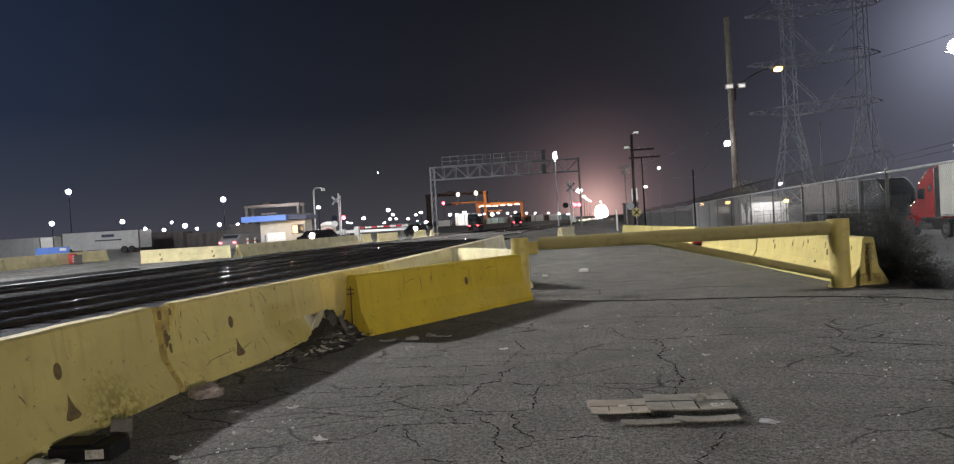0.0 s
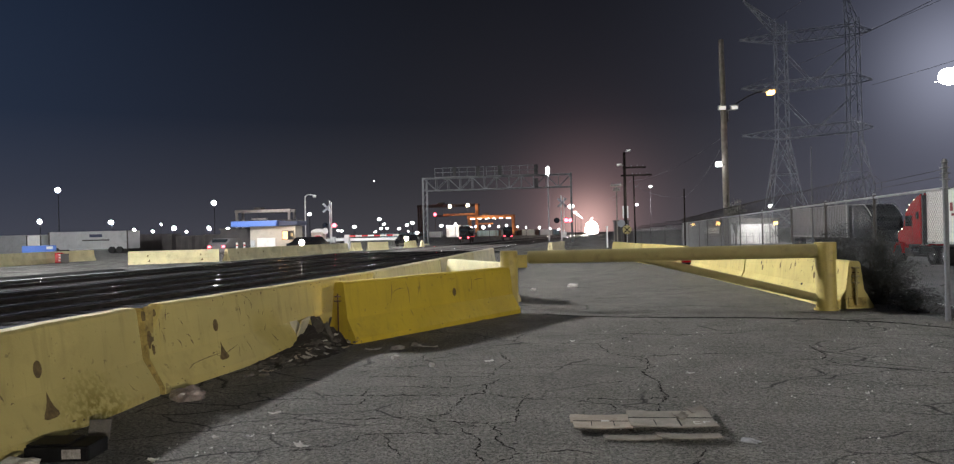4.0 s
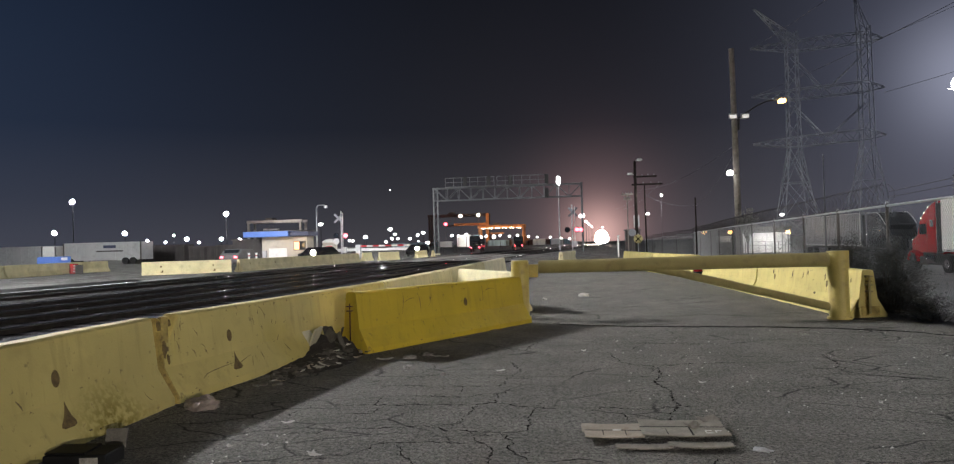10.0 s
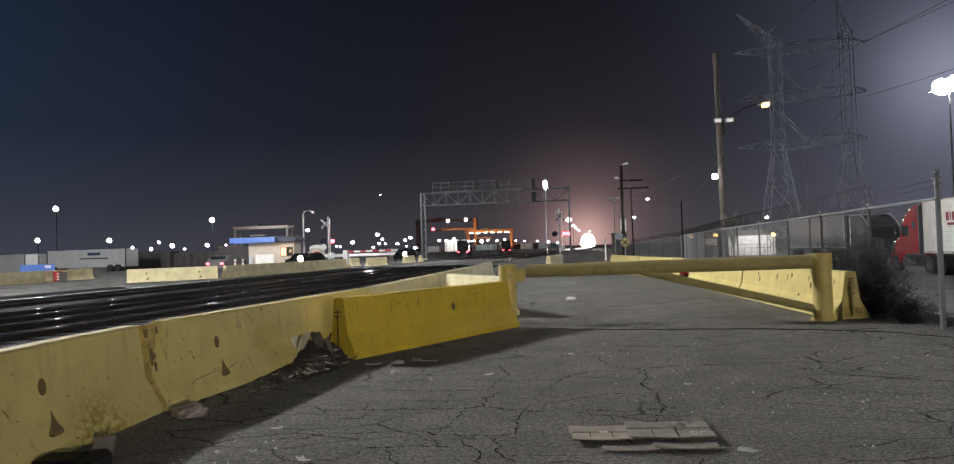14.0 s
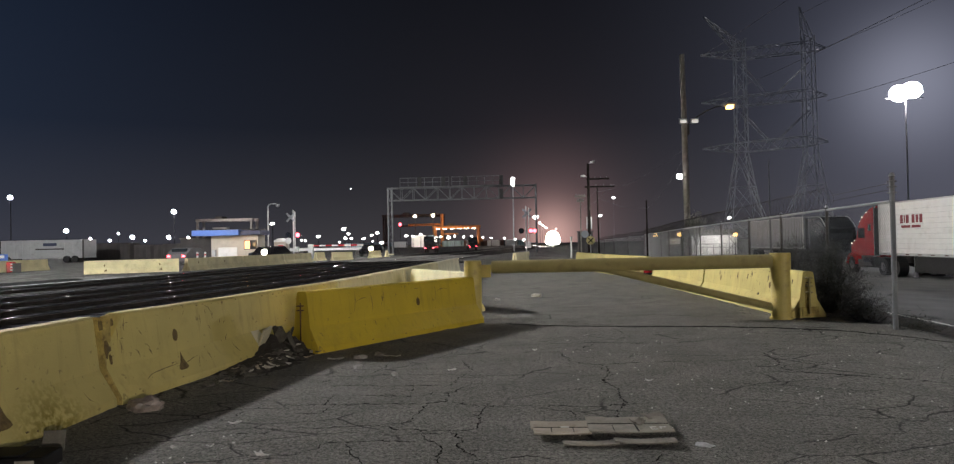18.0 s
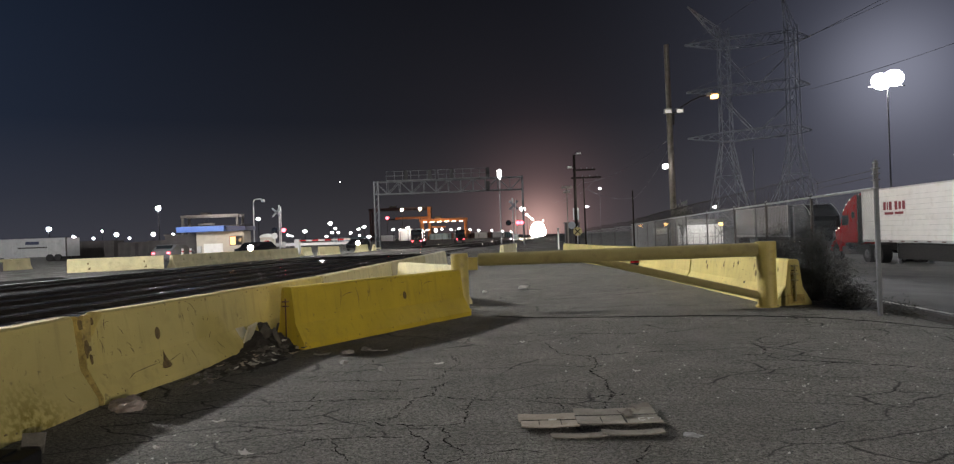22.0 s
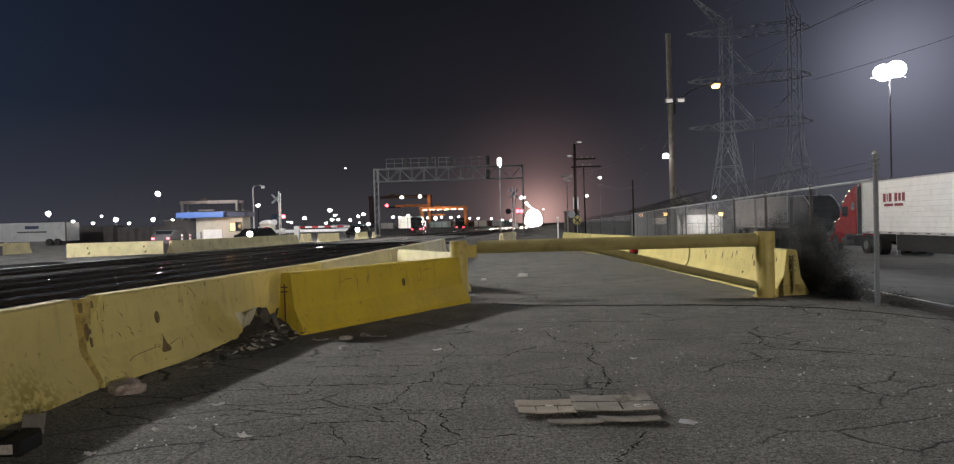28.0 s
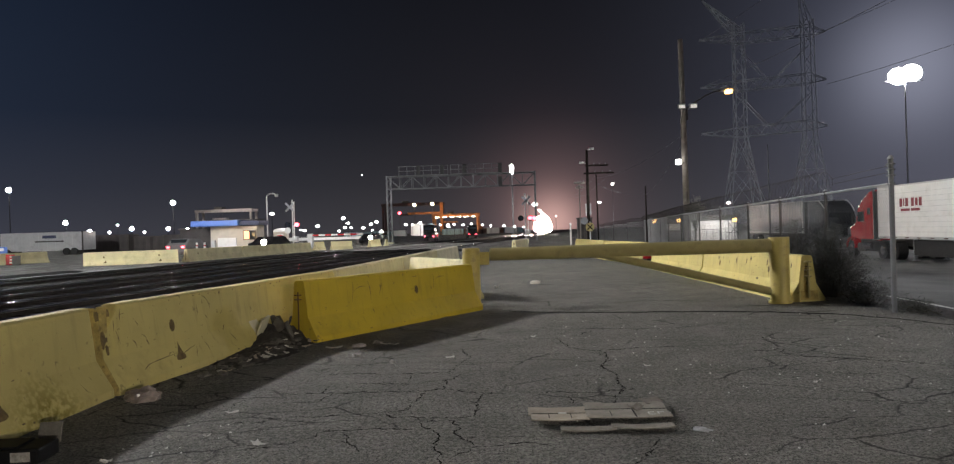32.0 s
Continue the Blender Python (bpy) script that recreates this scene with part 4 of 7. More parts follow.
for i in range(len(FP) - 1):
    fence_bay(i, (0.075, 0.075, 0.085, 0.1, 0.12, 0.14, 0.15, 0.16, 0.17, 0.18, 0.2, 0.2, 0.2, 0.2)[i], max(0, i - 9) * -0.13)
end_post = thing("fence_end_post", pose(5.6, 10.98, 0), "thick grey steel end post of the fence", "fence post")
rod("post", (0, 0, -0.3), (0, 0, 2.3), 0.036, PYLON, end_post, n=14)
rod("cap", (0, 0, 2.3), (0, 0, 2.35), 0.05, STEEL, end_post, n=12, r2=0.02)
for zz in (2.05, 2.14, 2.22, 1.92):
    block("band", (0, 0, zz), (0.1, 0.1, 0.022), PYLON, end_post, bevel=0.008)
for zz in (2.1, 2.2):
    rod("wire", (0.0, 0, zz), (0.22, 2.9, zz - 0.03), 0.004, DARKSTEEL, end_post, n=4)


# ---- bush and weeds by the fence ----
def bush(name, x, y, z, size, count, label, leaf=LEAF, twigs=90, seed=1, tall=1.0):
    r = random.Random(seed)
    e = thing(name, pose(x, y, z), label, "bush")
    bt = bmesh.new()
    verts, faces = [], []
    for i in range(twigs):
        d = Vector((max(-1, min(1, r.gauss(0, 0.55))) * size[0], max(-1, min(1, r.gauss(0, 0.55))) * size[1], 0))
        tip = Vector((d.x, d.y, r.uniform(0.35, 1.0) * size[2] * tall * max(0.25, 1 - 0.35 * (d.x / size[0]) ** 2 - 0.35 * (d.y / size[1]) ** 2)))
        mid = tip * 0.55 + Vector((r.gauss(0, 0.05), r.gauss(0, 0.05), 0.08))
        root = Vector((d.x * 0.3, d.y * 0.3, 0))
        tube(bt, root, mid, 0.009, 0.006, n=4)
        tube(bt, mid, tip, 0.006, 0.002, n=4)
        for j in range(count // twigs):
            f = r.uniform(0.2, 1.08)
            c = (root.lerp(mid, f / 0.55) if f < 0.55 else mid.lerp(tip, (f - 0.55) / 0.45)) + Vector((r.gauss(0, 0.09), r.gauss(0, 0.09), r.gauss(0, 0.07)))
            if c.z < 0.02:
                c.z = 0.02 + r.random() * 0.1
            u = Vector((r.gauss(0, 1), r.gauss(0, 1), r.gauss(0, 1))).normalized()
            w = u.orthogonal().normalized()
            ln, wd = r.uniform(0.02, 0.055), r.uniform(0.003, 0.009)
            b0 = len(verts)
            verts += [c - u * ln, c + w * wd, c + u * ln, c - w * wd]
            faces.append((b0, b0 + 1, b0 + 2, b0 + 3))
    part("twig_tangle", bt, TWIG, e)["kind"] = "stuff"
    me = bpy.data.meshes.new("leaves")
    me.from_pydata([tuple(v) for v in verts], [], faces)
    me.materials.append(leaf)
    lo = new("leaves", me)
    lo.parent = e
    lo["kind"] = "stuff"
    return e


bush("bush", 5.72, 13.6, -0.02, (0.5, 0.85, 1.35), 21000, "dark dry tangled bush grown through the chain-link fence", seed=3, twigs=150)
bush("bush", 5.75, 15.6, -0.02, (0.4, 0.8, 1.5), 12000, "dark dry tangled bush grown through the chain-link fence", seed=4, twigs=90)
bush("weeds", 5.75, 12.2, -0.02, (0.35, 0.7, 0.4), 2600, "low dry weeds at the foot of the fence", seed=5, twigs=60)
bush("weeds", 5.95, 11.2, -0.05, (0.2, 0.8, 0.1), 1200, "low dry weeds at the foot of the fence", seed=6, twigs=50)
bush("weeds", 6.1, 9.2, -0.05, (0.18, 1.2, 0.07), 900, "low dry weeds at the foot of the fence", seed=7, twigs=50)
sheet("verge", [5.86, 6.2, 6.6, 7.1, 7.3], [-8 + 1.5 * i for i in range(40)], lambda x, y: verge(x) + 0.015 + 0.02 * noise.noise((x * 3, y * 2, 1)), SOIL, "dark bare soil verge between fence and street")


# ---- litter ----
def scrap(name, x, y, z, w, d, label, material, category="litter", curl=0.008, turn=0, crumple=0.006, seed=0, group="scattered litter", thick=0.003, ragged=0.06):
    """A thin curled piece that lies flat."""
    r = random.Random(seed)
    bm = bmesh.new()
    k, q = 6, 4
    g = []
    for j in range(q + 1):
        row = []
        for i in range(k + 1):
            fx, fy = i / k - 0.5, j / q - 0.5
            edge = ragged * r.uniform(-1, 1) if i in (0, k) or j in (0, q) else 0
            row.append((fx * w * (1 + edge), fy * d * (1 + edge), thick + curl * (fx * fx * 4) * r.uniform(0.6, 1.2) + crumple * r.random()))
        g.append(row)
    a = [[bm.verts.new(p) for p in row] for row in g]
    b = [[bm.verts.new((p[0], p[1], p[2] - thick)) for p in row] for row in g]
    for j in range(q):
        for i in range(k):
            bm.faces.new((a[j][i], a[j][i + 1], a[j + 1][i + 1], a[j + 1][i]))
            bm.faces.new((b[j + 1][i], b[j + 1][i + 1], b[j][i + 1], b[j][i]))
    for i in range(k):
        bm.faces.new((b[0][i], b[0][i + 1], a[0][i + 1], a[0][i]))
        bm.faces.new((a[q][i], a[q][i + 1], b[q][i + 1], b[q][i]))
    for j in range(q):
        bm.faces.new((a[j][0], a[j + 1][0], b[j + 1][0], b[j][0]))
        bm.faces.new((b[j][k], b[j + 1][k], a[j + 1][k], a[j][k]))
    ob = obj(name, bm, material)
    ob.matrix_world = pose(x, y, z, 0, 0, turn)
    return tagged(ob, label, category, group)


CHUNK = mat("grey_broken_concrete", (0.1, 0.093, 0.08), 0.9, 0, 0.3, 9, 60, 0.4, each=0.5)
card = thing("flattened_cardboard_box", pose(0.7, 5.2, 0.004, 0, 0, 1), "flattened weathered cardboard box lying on asphalt", "cardboard box")


def card_piece(x, y, w, d, turn, curl, seed, z=0.0, material=None, tilt=0):
    s = scrap("panel", 0, 0, 0, w, d, "", material or CARD, curl=curl * 0.4, seed=seed, thick=0.008, crumple=0.003, ragged=0.015)
    for key in ("category", "group"):
        if key in s:
            del s[key]
    s.parent = card
    s.matrix_basis = pose(x, y, z, tilt, 0, turn)


card_piece(-0.335, 0.105, 0.43, 0.18, 0, 0.02, 1, 0.012, tilt=5)
card_piece(-0.325, -0.1, 0.41, 0.2, 1, 0.02, 2, 0.022, tilt=-4)
card_piece(0.18, 0.19, 0.6, 0.22, 0, 0.03, 3, 0.016, CARD2, tilt=4)
card_piece(0.17, -0.05, 0.6, 0.24, -1, 0.03, 4, 0.028, CARD2, tilt=-3)
card_piece(-0.14, -0.335, 0.38, 0.1, 2, 0.02, 5, 0.004, CARD2)
card_piece(0.23, -0.33, 0.42, 0.13, -1, 0.04, 6, 0.014, CARD2, tilt=-3)
card_piece(0.4, 0.31, 0.15, 0.1, 24, 0.05, 7, 0.03, CARD2, tilt=9)
card_piece(0.24, 0.06, 0.1, 0.07, 35, 0.06, 8, 0.045, CARD2, tilt=12)
# near-black strips drawn along the creases and gaps of the panels
for fx, fy, fw, fd in ((-0.32, 0.003, 0.42, 0.008), (0.17, 0.072, 0.6, 0.008), (-0.4, -0.1, 0.006, 0.18), (-0.24, -0.1, 0.005, 0.18), (0.22, -0.05, 0.012, 0.2), (0.05, -0.06, 0.005, 0.16), (-0.12, -0.1, 0.01, 0.19)):
    block("fold_line", (fx, fy, 0.034 if fx < 0 else 0.043), (fw, fd, 0.003), DARK, card, "", 0.0)
block("sticker", (-0.3, -0.02, 0.042), (0.06, 0.03, 0.003), PAPER, card, "white shipping sticker", 0.0)
bm = bmesh.new()
for mx in (0.34, 0.41):
    for ax, ay, aw, ad in ((0, 0.03, 0.045, 0.01), (0, -0.03, 0.045, 0.01), (-0.02, 0, 0.01, 0.06)):
        box(bm, (mx + ax, -0.07 + ay, 0.046), (aw, ad, 0.003))
part("printed_mark", bm, PAPER, card, "pale printed mark")

FOIL = mat("crumpled_foil_film", (0.5, 0.5, 0.5), 0.35, 0.2, 0.2, 30, 90, 0.4)


def crumple(name, x, y, z, s, label, material, seed, category="litter", flat=0.45):
    r = random.Random(seed)
    bm = bmesh.new()
    bmesh.ops.create_icosphere(bm, subdivisions=3, radius=1)
    off = Vector((r.random() * 50, r.random() * 50, 0))
    for v in bm.verts:
        k = 1 + 0.5 * noise.noise(v.co * 1.6 + off) + 0.5 * abs(noise.noise(v.co * 3.2 + off)) - 0.35 * abs(noise.noise(v.co * 7 + off))
        v.co = Vector((v.co.x * s[0], v.co.y * s[1], v.co.z * s[2])) * k
        v.co.z = max(v.co.z, -s[2] * flat)
    bmesh.ops.translate(bm, verts=bm.verts, vec=(0, 0, s[2] * flat))
    ob = obj(name, bm, material)
    ob.matrix_world = pose(x, y, z, 0, 0, r.uniform(0, 360))
    return tagged(ob, label, category, "scattered litter")


GREYPAPER = mat("dirty_grey_paper", (0.36, 0.34, 0.31), 0.85, 0, 0.35, 22, 90, 0.3, (0.14, 0.12, 0.1), 0.6)
BAG = mat("dirty_pinkish_plastic_bag", (0.24, 0.2, 0.18), 0.3, 0, 0.45, 9, 40, 0.3, (0.3, 0.22, 0.19), 0.5)
crumple("plastic_bag", -3.22, 5.9, 0, (0.13, 0.09, 0.075), "crumpled dirty pinkish plastic bag by the barrier", BAG, 2)
crumple("foil_wrapper", 1.33, 4.86, 0, (0.06, 0.035, 0.014), "small crumpled foil wrapper on the asphalt", FOIL, 3)
crumple("plastic_cup", 0.29, 18.28, 0, (0.15, 0.09, 0.06), "crushed white plastic cup on the asphalt", PAPER, 4)
crumple("paper_ball", -0.67, 17.28, 0, (0.06, 0.06, 0.04), "small ball of white paper", PAPER, 5)
for i, (x, y, sx, sy, sz) in enumerate(((-1.98, 8.62, 0.085, 0.05, 0.032), (-1.78, 8.86, 0.08, 0.045, 0.03), (-1.83, 7.95, 0.07, 0.045, 0.028), (-1.32, 7.5, 0.045, 0.03, 0.03))):
    crumple("paper_scrap", x, y, 0, (sx, sy, sz), "crumpled scrap of dirty white paper", GREYPAPER, 30 + i)
for i, (x, y, w, d) in enumerate(((-1.6, 8.7, 0.26, 0.06), (-2.25, 8.5, 0.2, 0.08), (-0.72, 7.7, 0.1, 0.04), (-1.65, 4.55, 0.12, 0.05), (1.32, 7.05, 0.07, 0.03),
                                  (-2.2, 5.4, 0.1, 0.04), (-0.2, 3.6, 0.14, 0.06), (-2.1, 4.75, 0.05, 0.03), (-2.35, 4.72, 0.04, 0.03), (0.2, 9.1, 0.06, 0.03), (2.6, 6.2, 0.03, 0.02), (3.5, 5.6, 0.03, 0.02), (-2.5, 4.2, 0.09, 0.03))):
    scrap("paper_scrap", x, y, 0.012, w, d, "small torn scrap of dirty white paper", PAPER, curl=0.012, turn=rng.uniform(-40, 40), crumple=0.014, seed=20 + i)
rg = random.Random(77)
verts, faces = [], []
for i in range(260):
    x, y = (rg.uniform(0.5, 5.4), rg.uniform(4.0, 11.5)) if i % 18 else (rg.gauss(-2.35, 0.25), rg.gauss(4.7, 0.3))
    r, n0 = rg.uniform(0.005, 0.014), len(verts)
    z0 = 0.012 * noise.noise((x * 0.5, y * 0.5, 0)) - 0.003
    for u in ((1, 0, 0), (0, 1, 0), (-1, 0, 0), (0, -1, 0), (0.2, 0.1, 0.9)):
        verts.append((x + r * (u[0] + rg.uniform(-0.4, 0.4)), y + r * (u[1] + rg.uniform(-0.4, 0.4)), z0 + r * u[2]))
    faces += [(n0, n0 + 1, n0 + 4), (n0 + 1, n0 + 2, n0 + 4), (n0 + 2, n0 + 3, n0 + 4), (n0 + 3, n0, n0 + 4)]
me = bpy.data.meshes.new("grit")
me.from_pydata(verts, [], faces)
me.materials.append(PAPER)
tagged(new("grit", me), "pale grit and crumbs scattered on the asphalt", "grit", "", "stuff")
# a dumped black crate, a pale cup and rags by the near barrier
BLACKPLASTIC = mat("scuffed_black_plastic", (0.008, 0.008, 0.009), 0.6, 0, 0.3, 8, 60, 0.1, spec=0.15)
crate = thing("plastic_crate", pose(-3.18, 4.31, 0, 0, 0, 8), "broken black plastic crate with a pale label", "crate")
block("body", (0, 0, 0.05), (0.42, 0.26, 0.1), BLACKPLASTIC, crate, bevel=0.015)
block("label_sticker", (0.1, -0.133, 0.052), (0.12, 0.004, 0.06), GREYPAPER, crate, "pale worn label", 0.0)
block("lid", (-0.07, 0.0, 0.108), (0.27, 0.22, 0.012), BLACKPLASTIC, crate, bevel=0.004)
board = obj("board_piece", (lambda b: (box(b, (0, 0, 0.075), (0.15, 0.02, 0.14), 0.003, Euler((-0.35, 0, 0)).to_matrix().to_4x4()), b)[1])(bmesh.new()), CHUNK)
board.matrix_world = pose(-3.21, 4.69, 0, 0, 0, 12)
tagged(board, "small grey board piece leaning by the barrier", "board")
crumple("rag", -3.3, 4.0, 0, (0.12, 0.1, 0.05), "dirty grey rag on the ground", PAPER, 8)

# rubbish heap in the corner of the barriers
heap = thing("rubbish_heap", pose(-3.0, 8.75, 0), "heap of dark dirt, broken concrete and paper against the barriers", "rubbish heap")
bm = bmesh.new()
kk = 26
g = [[None] * (kk + 1) for _ in range(kk + 1)]
for j in range(kk + 1):
    for i in range(kk + 1):
        x, y = -0.55 + 1.0 * i / kk, -1.2 + 1.9 * j / kk
        r2 = ((x + 0.12 - 0.25 * (y - 0.25)) / 0.26) ** 2 + (abs(y - 0.28) / 0.42) ** 3
        zz = 0.24 * math.exp(-r2 * 1.1) + 0.06 * math.exp(-((x + 0.2) / 0.4) ** 2 - ((y + 0.5) / 0.6) ** 2)
        zz *= 1 + 0.45 * noise.noise((x * 6, y * 6, 3)) + 0.3 * noise.noise((x * 19, y * 19, 5))
        g[j][i] = bm.verts.new((x, y, zz - 0.012))
for j in range(kk):
    for i in range(kk):
        bm.faces.new((g[j][i], g[j][i + 1], g[j + 1][i + 1], g[j + 1][i]))
part("dirt", bm, SOIL, heap)
for i in range(170):
    y = max(-2.0, min(0.5, rng.gauss(-0.45, 0.6)))
    x = max(-0.16, rng.gauss(0.02, 0.16)) + 0.11 * y
    s = rng.uniform(0.012, 0.055)
    bm = bmesh.new()
    bmesh.ops.create_icosphere(bm, subdivisions=1, radius=1)
    for v in bm.verts:
        v.co = Vector((v.co.x * rng.uniform(0.6, 1.6), v.co.y * rng.uniform(0.5, 1.3), v.co.z * rng.uniform(0.3, 0.9))) * s
    bmesh.ops.translate(bm, verts=bm.verts, vec=(x, y, 0.16 * math.exp(-((x + 0.12) / 0.3) ** 2 - ((y - 0.25) / 0.4) ** 2) + 0.012))
    part("rubble", bm, CHUNK, heap)
for i in range(40):
    s = scrap("paper", 0, 0, 0, rng.uniform(0.06, 0.2), rng.uniform(0.03, 0.08), "", PAPER if i % 4 == 0 else (CARD if i % 4 == 1 else CHUNK), curl=0.012, crumple=0.015, seed=60 + i)
    for key in ("category", "group"):
        if key in s:
            del s[key]
    s.parent = heap
    y = max(-1.9, min(0.4, rng.gauss(-0.6, 0.6)))
    x = max(-0.14, rng.gauss(0.08, 0.2)) + 0.11 * y
    s.matrix_basis = pose(x, y, 0.16 * math.exp(-((x + 0.12) / 0.3) ** 2 - ((y - 0.25) / 0.4) ** 2) + 0.015, rng.uniform(-14, 14), rng.uniform(-14, 14), rng.uniform(0, 180))
slab = part("slab", (lambda b: (box(b, (-0.25, 0.03, 0.26), (0.03, 0.19, 0.28), 0.012, Euler((0.25, 0.5, -0.1)).to_matrix().to_4x4()), b)[1])(bmesh.new()), PALE, heap, "leaning pale slab of broken concrete")
for k, (sx, sy, sz, tx, ty) in enumerate(((0.05, 0.16, 0.2, 0.2, -0.3), (-0.02, 0.36, 0.24, -0.2, 0.3), (0.1, 0.02, 0.1, 0.4, -0.6), (-0.12, 0.2, 0.22, 0.5, 0.2))):
    bm = bmesh.new()
    box(bm, (sx, sy, sz), (0.02, 0.12 + 0.02 * k, 0.22), 0.006, Euler((tx, ty, 0.4 * k)).to_matrix().to_4x4())
    part("shard", bm, CHUNK, heap, "dark upright shard")


# ---- trucks on the street ----
def wheel(parent, x, y, r=0.5, w=0.28, name="wheel"):
    bm = bmesh.new()
    tube(bm, (x - w / 2, y, r), (x + w / 2, y, r), r, n=22)
    t = part(name, bm, RUBBER, parent)
    s = -1 if x < 0 else 1
    bm = bmesh.new()
    tube(bm, (x + s * (w / 2 - 0.02), y, r), (x + s * (w / 2 + 0.012), y, r), r * 0.56, r * 0.5, n=16)
    tube(bm, (x + s * (w / 2), y, r), (x + s * (w / 2 + 0.05), y, r), r * 0.2, r * 0.15, n=10)
    part("rim", bm, RAILTOP, t, "bright metal rim")


def semi_trailer(m, material, label, n=16.1, front=1, text=False, ribs=0, far=False):
    """A box trailer: y runs from its tail (0) to its front (n)."""
    e = thing("semi_trailer", m, label, "semi-trailer", "trailers on the street")
    block("box", (0, n / 2, 2.68), (2.6, n, 2.8), material, e, bevel=0.05)
    block("lower_rail", (0, n / 2, 1.24), (2.63, n, 0.14), GREYBOX, e, bevel=0.01)
    block("top_rail", (0, n / 2, 4.05), (2.63, n, 0.07), GREYBOX, e, bevel=0.01)
    for y in (0.04, n - 0.04):
        block("corner_post", (-1.29, y, 2.65), (0.06, 0.1, 2.8), WHITE, e, bevel=0.01)
        block("corner_post", (1.29, y, 2.65), (0.06, 0.12, 2.8), WHITE, e, bevel=0.01)
    for i in range(ribs):
        y = 0.4 + (n - 0.8) * i / max(1, ribs - 1)
        for x in (-1.3, 1.3):
            rod("rib", (x, y, 1.33), (x, y, 4.0), 0.022, RIB, e, "rounded bright rib", n=8).data.shade_smooth()
    for i in range(13):
        block("marker_tape", (-1.325, 0.7 + i * (n - 1.4) / 12, 1.24), (0.006, 0.34, 0.05), RUST, e, bevel=0.0)
    block("chassis", (0, n / 2, 1.05), (1.0, n * 0.96, 0.22), DARKSTEEL, e)
    for y in (1.6, 2.9):
        for x in (-1.05, 1.05):
            wheel(e, x, y, 0.5, 0.5)
    for x in (-0.8, 0.8):
        block("landing_leg", (x, n - 2.9, 0.6), (0.14, 0.14, 1.15), STEEL, e)
        block("landing_foot", (x, n - 2.9, 0.03), (0.3, 0.26, 0.05), STEEL, e)
    # black panel put in for the shade beneath the trailer
    for x in (-1.15,):
        block("side_skirt", (x, n * 0.5, 0.72), (0.03, n * 0.56, 0.8), RUBBER, e, "black panel standing in for the shade under the trailer")
    if text:
        for i in range(9):
            block("panel_seam", (-1.302, n / 2, 1.55 + 0.26 * i), (0.006, n - 0.3, 0.012), GREYBOX, e, bevel=0.0)
        # lettering of the firm, drawn as plain bars
        RT = mat("faded_red_lettering", (0.2, 0.02, 0.03), 0.6, 0, 0.15, 5, 60, 0.0)
        y0 = n - 2.35
        for i, (w, h) in enumerate(((0.34, 0.44), (0.14, 0.4), (0.36, 0.44), (0.0, 0), (0.34, 0.44), (0.3, 0.4), (0.34, 0.44))):
            y0 -= w / 2
            if w:
                block("red_lettering_bar", (-1.304, y0, 3.12), (0.006, w * 0.82, h), RT, e, bevel=0.0)
            y0 -= w / 2 + 0.05 + (0.12 if not w else 0)
        block("red_lettering_bar", (-1.304, n - 2.95, 2.72), (0.006, 0.9, 0.14), RT, e, bevel=0.0)
        block("red_lettering_bar", (-1.304, n - 3.95, 2.72), (0.006, 0.85, 0.14), RT, e, bevel=0.0)
    return e


